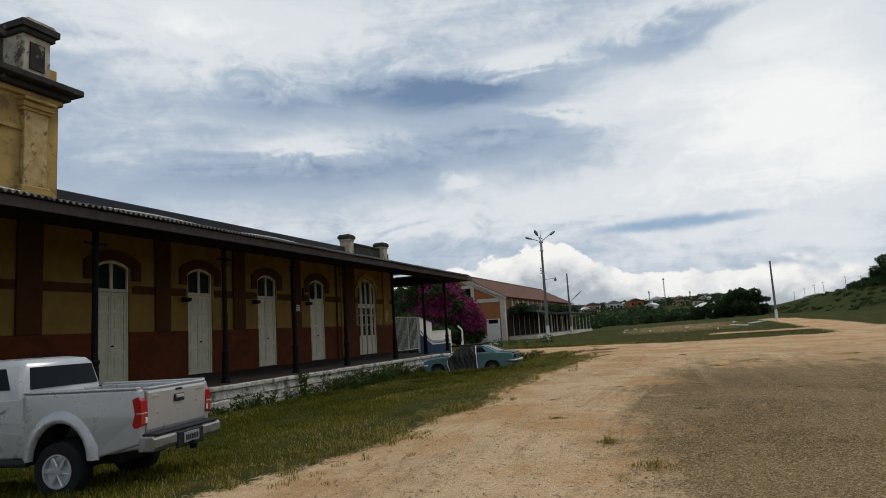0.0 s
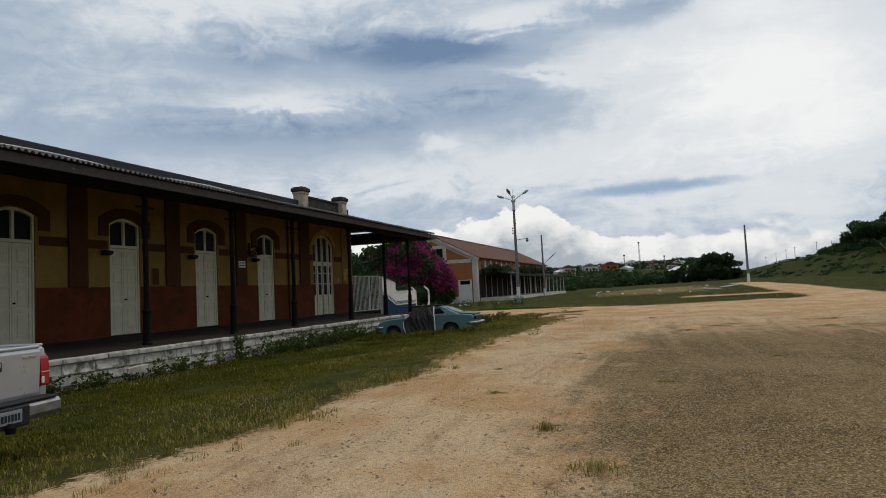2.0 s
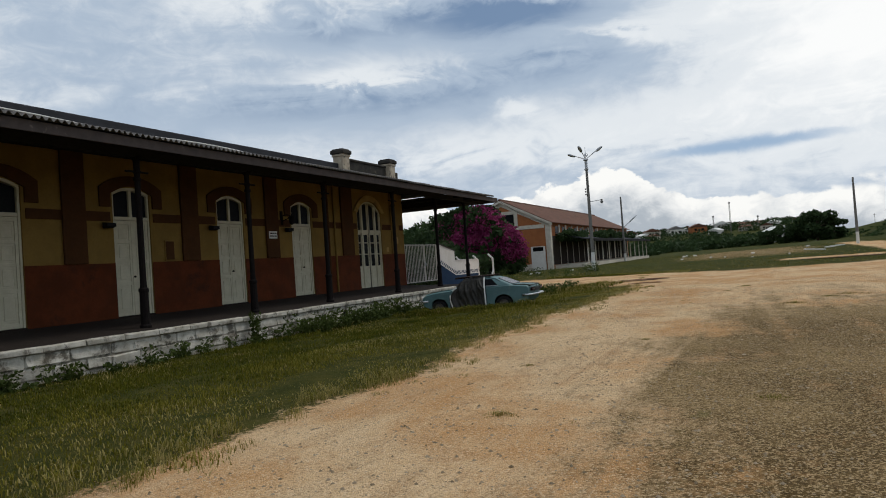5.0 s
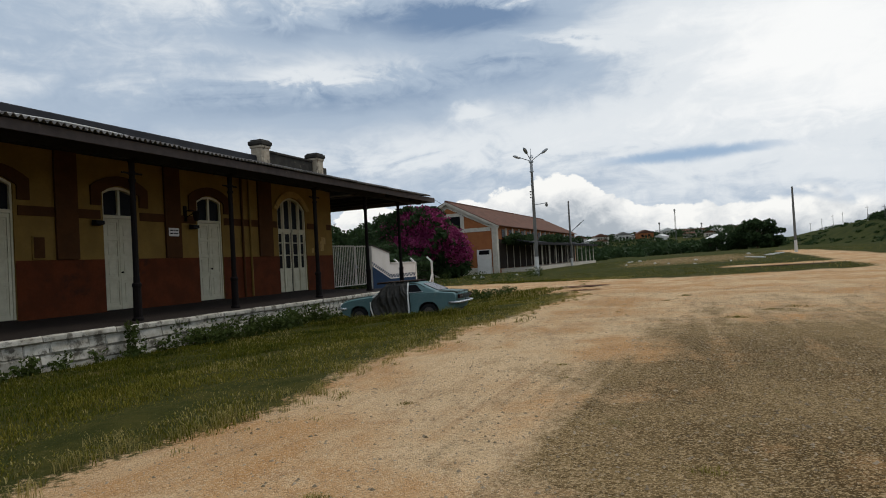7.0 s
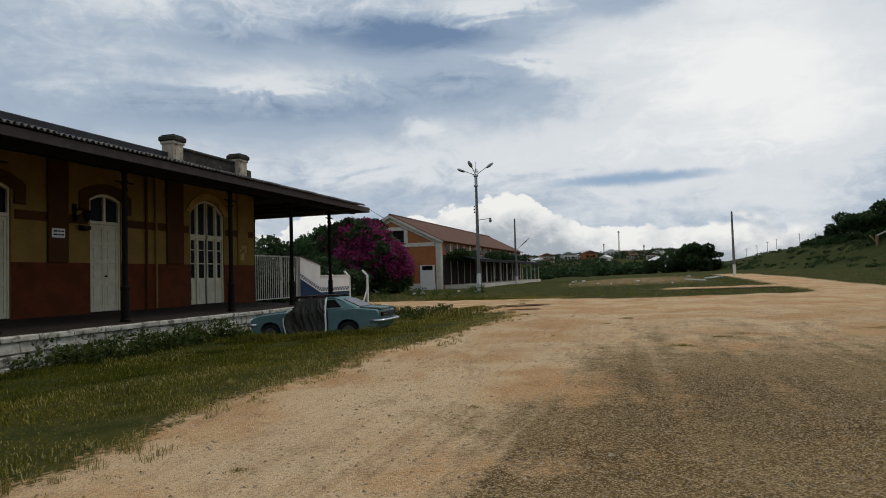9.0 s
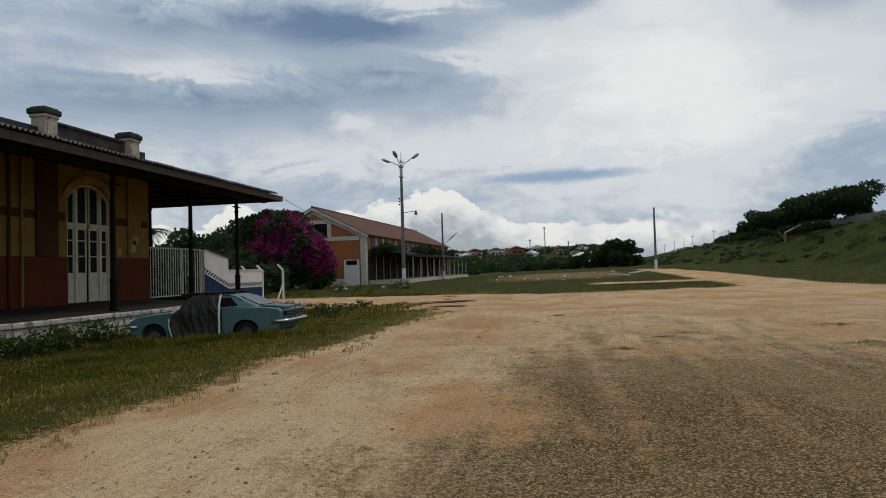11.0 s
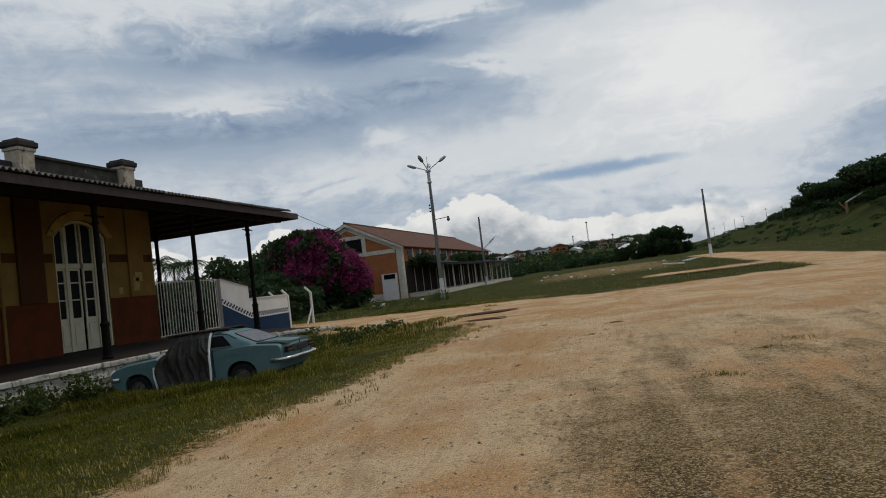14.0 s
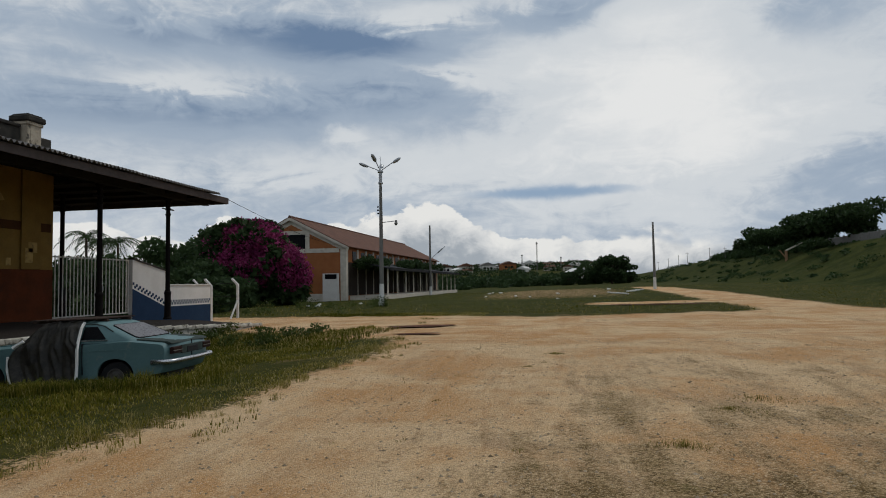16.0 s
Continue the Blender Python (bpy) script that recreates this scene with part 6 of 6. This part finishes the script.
# trees along the crest of the embankment
base = tree("tree", 53.6, 122, gz(53.6, 122) - 0.5, 6.5, 5.4, 31, "dark spreading tree on the embankment crest", 7000, 0.42, "leaf_dark", 0.34, "crest trees")
for x, y, sc, rz in ((54.0, 136, 1.0, 40), (54.5, 146, 0.78, 130), (54.0, 158, 0.84, 100), (54.5, 171, 0.92, 160), (54.0, 183, 0.66, 220), (54.0, 194, 0.44, 280), (53.5, 205, 0.32, 330)):
    o = copy_thing(base, pose(x, y, gz(x, y) - 0.4, 0, 0, rz))
    o.scale = (sc, sc, sc)
mid = tree("tree", 23.5, 222, gz(23.5, 222) - 0.3, 9.6, 5.6, 41, "dark round tree at the end of the yard", 4200, 0.6, "leaf_dark", 0.12, "trees at the far end")
for x, y, sc, rz in ((28.5, 229, 0.72, 60), (15.5, 226, 0.66, 120), (10.0, 232, 0.52, 200), (19.0, 234, 0.62, 20)):
    o = copy_thing(mid, pose(x, y, gz(x, y) - 0.3, 0, 0, rz))
    o.scale = (sc, sc, sc)


def stuff_leaves(name, label, blobs, n, size, mat, seed):
    c = clump_points(blobs, n, seed, 0.4)
    r = np.random.RandomState(seed)
    tagged(new(name, quads_mesh(name, c, size * (0.6 + 0.8 * r.rand(n)), [mat], np.zeros(n), seed)), label, "bushes", kind="stuff")


r0 = random.Random(8)
blobs = []
for i in range(430):
    y = r0.uniform(240, 560)
    x = r0.uniform(-130, 40)
    s = r0.uniform(1.3, 2.6) + 1.4 * sstep(y, 300, 430)
    blobs.append((x, y, gz(x, y) + s * 0.35, s * 1.5, s * 1.2, s * 0.75))
for i in range(170):
    x, y, s = r0.uniform(-75, 12), r0.uniform(238, 300), r0.uniform(1.5, 2.9)
    blobs.append((x, y, gz(x, y) + s * 0.4, s * 1.6, s * 1.2, s * 0.9))
for i in range(60):
    x, y = r0.uniform(-70, 10), r0.uniform(150, 235)
    if x < -12 and y > 170:
        s = r0.uniform(0.8, 2.0)
        blobs.append((x, y, gz(x, y) + s * 0.3, s * 1.8, s * 1.3, s * 0.8))
stuff_leaves("far_woods", "dark scrub and trees between the far houses", blobs, 66000, 0.9, "leaf_dark", 3)
blobs = []
for i in range(70):
    y = r0.uniform(85, 260)
    x = foot_x(y) + r0.uniform(1, 22)
    s = r0.uniform(0.4, 1.1)
    blobs.append((x, y, gz(x, y) + s * 0.1, s * 1.8, s * 1.8, s * 0.6))
for i in range(46):
    y = r0.uniform(130, 205)
    x, s = 51.5 + r0.uniform(-1.2, 1.2), r0.uniform(0.8, 1.6)
    blobs.append((x, y, gz(x, y) + s * 0.4, s * 1.3, s * 1.6, s * 0.9))
for i in range(120):
    y = r0.uniform(75, 240)
    x = foot_x(y) + r0.uniform(1, 21)
    s = r0.uniform(0.2, 0.6)
    blobs.append((x, y, gz(x, y) + s * 0.1, s * 1.9, s * 1.9, s * 0.6))
stuff_leaves("bank_scrub", "patchy scrub on the grassy embankment", blobs, 26000, 0.32, "leaf", 4)
blobs = []
for i in range(34):
    y = r0.uniform(WY0 + 2.5, WY1 - 10) if i > 12 else r0.uniform(WY0 + 2, WY0 + 9)
    s = r0.uniform(0.4, 0.9)
    blobs.append((WXR + r0.uniform(0.3, 3.6), y, r0.uniform(4.0, 4.9), s * 1.2, s * 1.8, s * 0.8))
stuff_leaves("creeper", "dark creeper grown over the lean-to canopy", blobs, 5000, 0.3, "leaf_dark", 6)


# ---- grass ----
def blades(name, label, pts, mats, seed, hgt, width=0.012):
    """One object of many bent blades: base points with a height factor and a material index each."""
    r = np.random.RandomState(seed)
    p = np.asarray(pts)
    n = len(p)
    az = r.rand(n) * 2 * np.pi
    h = hgt * p[:, 3] * (0.6 + 0.8 * r.rand(n))
    lean = 0.25 + 0.55 * r.rand(n)
    d = np.stack([np.cos(az), np.sin(az), np.zeros(n)], 1)
    s = np.stack([-np.sin(az), np.cos(az), np.zeros(n)], 1) * (width * (0.7 + 0.6 * r.rand(n)) * np.maximum(0.45, p[:, 5]))[:, None]
    b = p[:, :3]
    m = b + d * (lean * h * 0.3)[:, None] + np.stack([0 * h, 0 * h, h * 0.6], 1)
    t = b + d * (lean * h)[:, None] + np.stack([0 * h, 0 * h, h * (1 - 0.3 * lean)], 1)
    v = np.stack([b - s, b + s, m + s * 0.8, m - s * 0.8, t], 1).reshape(-1, 3)
    k = np.arange(n)[:, None] * 5
    f4 = (k + np.array([0, 1, 2, 3])).tolist()
    f3 = (k + np.array([3, 2, 4])).tolist()
    me = bpy.data.meshes.new(name)
    me.from_pydata(v.tolist(), [], f4 + f3)
    for mm in mats:
        me.materials.append(M[mm])
    mi = p[:, 4].astype(np.int32)
    me.polygons.foreach_set("material_index", np.concatenate([mi, mi]))
    tagged(new(name, me), label, "grass", kind="stuff")


def scatter_grass():
    r = random.Random(77)
    pts = []

    def put(x, y, h, dry, wide=1.0, olive=0.0):
        q = r.random()
        pts.append((x, y, gz(x, y) - 0.02, h, 1 if q < dry else 2 if q < dry + olive else 0, wide))
    # turf between the platform and the track
    n = 0
    while n < 270000:
        y = -9 + 53 * r.random() ** 1.25
        x = r.uniform(EX + 0.05, 3.0)
        tf, _ = kinds(x, y)
        nz = noise.noise((x * 0.5, y * 0.5, 2)) + 0.5 * noise.noise((x * 1.7, y * 1.7, 5))
        n += 1
        if tf * 0.95 + nz * 0.75 < 0.40 + 0.45 * r.random():
            continue
        edge = sstep(x, -2.2, 2.2)
        far = sstep(y, 8, 40)
        put(x, y, (0.75 + 0.7 * max(0, nz)) * (1.0 - 0.35 * edge) * (1.3 if x < -5.5 else 1.0), 0.02 + 0.5 * edge ** 3 + 0.22 * sstep(noise.noise((x * 0.33, y * 0.22, 11)), 0.15, 0.5), 1.2 + 1.6 * far, 0.12 + 0.75 * sstep(x + 1.6 * noise.noise((x * 0.4, y * 0.3, 21)), -3.4, 0.8))
    for i in range(5000):
        x, y = r.uniform(-6.8, 0.6), r.uniform(26.0, 33.0)
        put(x, y, 1.6 + 1.6 * max(0, noise.noise((x * 0.6, y * 0.6, 7))) + (1.8 if abs(x + 4.2) + abs(y - 30.5) < 1.1 else 0), 0.25, 1.8)
    # long grass round the car
    for i in range(9000):
        x, y = -2.8 + r.gauss(0, 1.5), 19.45 - abs(r.gauss(0, 0.32))
        put(x, y, 1.6 + 2.4 * max(0.0, noise.noise((x * 1.1, y * 1.1, 4))) + 0.8 * r.random(), 0.08, 0.8, 0.35)
    for i in range(1500):
        x, y = -0.45 + abs(r.gauss(0, 0.3)), r.uniform(19.4, 21.6)
        put(x, y, r.uniform(1.0, 2.4), 0.12, 0.8, 0.4)
    # loose tufts on the track and gravel
    for tx, ty, rad, cnt, h in ((5.85, 0.72, 0.13, 120, 1.2), (6.6, -0.9, 0.24, 150, 1.2), (8.8, 17.5, 0.5, 420, 0.5), (9.4, 18.3, 0.4, 110, 0.7), (7.9, 15.5, 0.32, 260, 0.9), (8.4, 18.1, 0.4, 110, 0.5), (13.0, 19.7, 0.7, 320, 0.8),
                           (12.1, 16.3, 0.5, 180, 0.7), (4.6, 3.2, 0.16, 120, 0.6), (5.2, 9.0, 0.12, 90, 0.5), (3.9, 6.2, 0.15, 90, 0.4), (7.2, 4.4, 0.2, 120, 0.5), (6.6, 24.0, 0.18, 120, 0.5), (6.1, 21.5, 0.2, 120, 0.5), (8.5, 40.5, 1.6, 400, 0.8), (5.0, 12.8, 0.12, 80, 0.4), (9.4, 8.0, 0.2, 130, 0.4)):
        for i in range(cnt):
            a, q = r.uniform(0, 6.3), 1.15 * rad * r.random()
            for rep2 in range(2):
                put(tx + (q * math.cos(a) + r.uniform(-0.03, 0.03)) * 1.3, ty + q * math.sin(a) + r.uniform(-0.03, 0.03), 0.95 * h * (1.25 - 0.85 * q / rad), 0.55, 0.5, 0.45)
    # straggling tufts along the ragged edge and a few out on the track
    for i in range(330):
        ty = -7 + 35 * r.random() ** 1.15
        out = r.gauss(0.0, 0.42)
        tx = 2.0 - 1.6 * sstep(-ty, 1.0, 8.0) + 0.25 * math.sin(ty * 0.35) + 0.15 * math.sin(ty * 1.1 + 1) + out
        tall, dry = r.uniform(0.7, 2.1) * (1.0 if out < 0.3 else 0.6), r.choice((0.35, 0.6, 0.85))
        rad = r.uniform(0.05, 0.17)
        for j in range(int(260 * rad) + 14):
            a, q = r.uniform(0, 6.3), rad * math.sqrt(r.random())
            put(tx + q * math.cos(a), ty + q * math.sin(a) * 1.2, tall * (1.15 - 0.6 * q / rad), dry, 0.5, 1.0 - dry)
    for i in range(26):
        tx, ty = r.uniform(2.6, 6.5), r.uniform(-3, 26)
        for j in range(20):
            a, q = r.uniform(0, 6.3), 0.07 * math.sqrt(r.random())
            put(tx + q * math.cos(a), ty + q * math.sin(a), r.uniform(0.25, 0.6), 0.5, 0.5, 0.5)
    blades("grass", "rough green and straw-coloured grass", pts, ["blade", "straw", "olive"], 12, 0.105, 0.0055)
    pts2 = []
    for i in range(22000):
        x, y = r.uniform(-25, 36), 43 + 75 * r.random() ** 1.5
        tf, _ = kinds(x, y)
        if tf < 0.5 + 0.4 * noise.noise((x * 0.3, y * 0.3, 3)):
            continue
        pts2.append((x, y, gz(x, y) - 0.02, 1.0 + 0.8 * max(0, noise.noise((x * 0.2, y * 0.2, 1))), r.choice((0, 0, 1, 2, 2)), 1.5))
    blades("field_grass", "patchy grass of the open yard beyond the track", pts2, ["blade", "straw", "olive"], 14, 0.085)


scatter_grass()


def weeds():
    """Broad-leaved weeds at the platform's foot, round the car and on the rough patch."""
    r = random.Random(5)
    c, s = [], []

    def plant(x, y, h, n, spread):
        z = gz(x, y)
        for i in range(n):
            t = r.random()
            a, q = r.uniform(0, 6.3), spread * math.sqrt(r.random()) * (0.4 + 0.6 * t)
            c.append((x + q * math.cos(a), y + q * math.sin(a), z + h * t))
            s.append(r.uniform(0.03, 0.085))
    for i in range(150):
        y = r.uniform(-6, 34)
        plant(EX + r.uniform(0.08, 0.55), y, r.uniform(0.15, 0.5) * (1.5 if 12.5 < y < 19 or y < 3 else 1.0), 60, 0.26)
    plant(EX + 0.22, 11.9, 0.95, 320, 0.22)
    for i in range(40):
        plant(EX + r.uniform(0.1, 1.2), r.uniform(14, 20.5), r.uniform(0.35, 0.75), 80, 0.3)
    for i in range(9):
        plant(-2.8 + r.uniform(-2.2, 2.2), 19.45 + r.uniform(-0.3, 0.1), r.uniform(0.12, 0.26), 26, 0.2)
    for i in range(16):
        plant(r.uniform(-6.6, -2.0), r.uniform(27.5, 32.5), r.uniform(0.2, 0.45), 120, 0.4)

    for i in range(30):
        plant(r.uniform(-14.0, -6.0), r.uniform(44, 58), r.uniform(0.3, 0.8), 60, 0.5)
    for i in range(12):
        plant(-6.9 + r.uniform(-0.9, 0.9), 55.8 + r.uniform(-0.7, 0.7), r.uniform(0.4, 0.9), 60, 0.4)
    n = len(c)
    tagged(new("weeds", quads_mesh("weeds", np.array(c), np.array(s) * 1.25, ["weed"], np.zeros(n), 19)), "dark leafy weeds at the foot of the platform", "weeds", kind="stuff")


weeds()

# ---- far side of the yard ----
crest_wall = tagged(new("crest_wall"), "pale concrete panel wall along the embankment crest", "wall", kind="structure")
pm = mesh_of("panel", abox(-0.06, 0.06, -1.45, 1.45, 0.0, 1.3, 0.02), "concrete")
pp = mesh_of("pier", abox(-0.1, 0.1, -0.1, 0.1, 0.0, 1.45, 0.02), "concrete")
for i in range(28):
    y = 84 + i * 3.0
    shared("panel", pm, crest_wall, 53.2, y, gz(53.2, y) - 0.2)
    shared("pier", pp, crest_wall, 53.2, y + 1.5, gz(53.2, y + 1.5) - 0.2)
M["orange"] = surface("orange_paint", (0.34, 0.20, 0.11), (0.27, 0.16, 0.09), 0.8, 3.0, 0.6)
st = thing("bank_handrail", 46.3, 131.0, gz(46.3, 131) - 0.1, "orange painted handrail frame on the embankment steps", "handrail")
for x, y in ((0, 0), (0.6, 1.5)):
    part("upright", abox(x - 0.14, x + 0.14, y - 0.14, y + 0.14, 0, 1.9, 0.02), "orange", st)
part("top_rail", rod(bmesh.new(), (0, 0, 1.9), (3.6, 2.2, 3.4), 0.14, n=6), "trimold", st)
part("brace", rod(bmesh.new(), (-1.0, 0, 2.0), (0.3, 0.2, 0.3), 0.12, n=6), "orange", st)

for i, (y, h) in enumerate(((190, 6.0), (205, 7), (232, 7), (245, 7), (262, 7), (282, 7))):
    p = plain_pole(52.0 - 0.04 * (y - 150), y, gz(51, y) - 0.2, h * 0.55, 0.4, 0.08, "distant utility pole on the embankment crest")
    part("cross_arm", abox(-0.5, 0.5, -0.05, 0.05, h * 0.55 - 0.45, h * 0.55 - 0.37), "concrete", p)


def house(x, y, w, d, h, rz, wall, roof):
    t = thing("house", x, y, gz(x, y) - 0.5, "small distant house with a low pitched roof", "house", "far houses", rz=rz)
    part("wall", abox(-w / 2, w / 2, -d / 2, d / 2, 0, h), wall, t)
    part("roof", prism(bmesh.new(), [(-w / 2 - 0.4, h), (w / 2 + 0.4, h), (0, h + w * 0.22)], "y", -d / 2 - 0.4, d / 2 + 0.4), roof, t)
    for s in (-1, 1):
        part("window", abox(s * w * 0.22 - 0.7, s * w * 0.22 + 0.7, -d / 2 - 0.05, -d / 2, h * 0.4, h * 0.75), "glass", t)
    part("door", abox(-0.5, 0.5, -d / 2 - 0.06, -d / 2, 0.3, 2.4), "under", t)
    return t


r1 = random.Random(21)
kinds_h = []
for wl, rf in (("wallwhite", "tile"), ("trimold", "tile"), ("wallwhite", "sheet"), ("oldbrick", "tile"), ("wallwhite", "limewash")):
    kinds_h.append(house(-60 + 12 * len(kinds_h), 380 + 6 * len(kinds_h), 9, 8, 3.6, 20, wl, rf))
for i in range(120):
    y = r1.uniform(350, 660)
    x = r1.uniform(-150, 40) * (y / 400) - 10
    y = max(y, 300)
    o = copy_thing(r1.choice(kinds_h), pose(x, y, gz(x, y) - 0.4, 0, 0, r1.uniform(-70, 70)))
    o.scale = (0.62, 0.62, 0.62)
wh = house(14.0, 262, 9, 7, 4.2, 35, "wallwhite", "limewash")

for x, y, h in ((-4.5, 350, 16.0), (-14.0, 380, 9), (8.0, 372, 7)):
    m = thing("radio_mast", x, y, gz(x, y), "thin distant lattice radio mast", "mast")
    bm = bmesh.new()
    for k2 in range(4):
        a = k2 * math.pi / 2
        rod(bm, (0.4 * math.cos(a), 0.4 * math.sin(a), 0), (0.15 * math.cos(a), 0.15 * math.sin(a), h), 0.06, n=4)
    for j in range(int(h)):
        rod(bm, (0.45, 0, j), (-0.45, 0, j + 0.8), 0.05, n=4)
        rod(bm, (0, 0.45, j), (0, -0.45, j + 0.8), 0.05, n=4)
    part("lattice", bm, "concrete", m)
    part("head", abox(-0.5, 0.5, -0.3, 0.3, h - 0.9, h - 0.3, 0.05), "concrete", m)

# rubble and beams lying in the yard
for i in range(16):
    x, y = r1.choice(((r1.uniform(-15, -5), r1.uniform(57, 66)), (r1.uniform(-6, 14), r1.uniform(62, 105))))
    s = r1.uniform(0.1, 0.24)
    bm = bmesh.new()
    bmesh.ops.create_icosphere(bm, subdivisions=1, radius=s)
    for v in bm.verts:
        v.co = Vector((v.co.x * 1.5, v.co.y, v.co.z * 0.6)) * r1.uniform(0.75, 1.2)
    o = part("rubble", bm, "limewash")
    o.matrix_basis = pose(x, y, gz(x, y) + s * 0.3, 0, 0, r1.uniform(0, 180))
    tagged(o, "pale lump of broken concrete in the grass", "rubble", "rubble lumps")
for x, y, L, rz in ((12.5, 76, 9.0, 98), (14.5, 82, 2.2, 60), (15.2, 84.5, 2.2, 60), (16.0, 87, 2.2, 60)):
    b = thing("concrete_beam", x, y, gz(x, y) + 0.02, "pale concrete beam lying in the yard", "beam", "beams in the yard", rz=rz)
    part("beam", abox(-L / 2, L / 2, -0.09, 0.09, 0.0, 0.12, 0.02), "limewash", b)
cb = tagged(new("overhead_cable"), "thin cable from the canopy to the warehouse", "cable")
pa, pb = Vector((-7.2, 33.8, 5.5)), Vector((-18.0, 80.0, 6.3))
bm = tube(bmesh.new(), [pa.lerp(pb, i / 16) + Vector((0, 0, -1.6 * i / 16 * (1 - i / 16))) for i in range(17)], 0.012, 4)
part("strand", bm, "iron", cb)


# cuts in the track: flat dark red patches paint the shade of their edges
M["mud"] = surface("shaded_red_earth", (0.12, 0.045, 0.020), (0.07, 0.03, 0.015), 0.85, 2.0, 0.7, (0.20, 0.10, 0.05), 0.6, 1.5, 0.3)


def hollow(x, y, rx, ry, seed):
    bm = bmesh.new()
    n = 26
    ring = []
    for i in range(n):
        a = 2 * math.pi * i / n
        q = 1 + 0.35 * noise.noise((math.cos(a) * 1.6, math.sin(a) * 1.6, seed * 3.1))
        px, py = x + rx * q * math.cos(a), y + ry * q * math.sin(a)
        ring.append(bm.verts.new((px, py, gz(px, py) + 0.045)))
    c = bm.verts.new((x, y, gz(x, y) + 0.055))
    for i in range(n):
        bm.faces.new((ring[i], ring[(i + 1) % n], c))
    tagged(part("mud_patch", bm, "mud"), "dark red earth of a rut with its shade painted in", "mud", "mud patches", kind="structure")


hollow(1.3, 33.6, 1.5, 0.55, 1)
hollow(2.1, 29.6, 0.9, 0.3, 2)
hollow(13.0, 50.5, 3.0, 0.6, 4)


def gravel():
    """Loose stones on the gravelled half of the yard."""
    r = np.random.RandomState(15)
    n = 46000
    y = -4 + 32 * r.rand(n) ** 1.4
    x = 2.4 + 14.5 * r.rand(n) ** 0.9
    s = 0.006 + 0.018 * r.rand(n) ** 3.5
    z = np.array([gz(a, b) + 0.03 * noise.noise((a * 0.7, b * 0.25, 0)) + 0.012 * noise.noise((a * 2.2, b * 2.2, 4)) for a, b in zip(x, y)])
    o = np.array([(1, 0, 0), (0, 1, 0), (-1, 0, 0), (0, -1, 0), (0, 0, 0.7)], float)
    v = o[None] * s[:, None, None] * (0.7 + 0.6 * r.rand(n, 5, 1)) + np.stack([x, y, z], 1)[:, None]
    f = (np.arange(n)[:, None, None] * 5 + np.array([[0, 1, 4], [1, 2, 4], [2, 3, 4], [3, 0, 4]])[None]).reshape(-1, 3)
    me = bpy.data.meshes.new("gravel")
    me.from_pydata(v.reshape(-1, 3).tolist(), [], f.tolist())
    me.materials.append(leafy("loose_stones", (0.20, 0.15, 0.09), (0.55, 0.44, 0.31), (0.34, 0.26, 0.17), 0.9))
    tagged(new("gravel", me), "loose grey-brown gravel stones", "gravel", kind="stuff")


gravel()
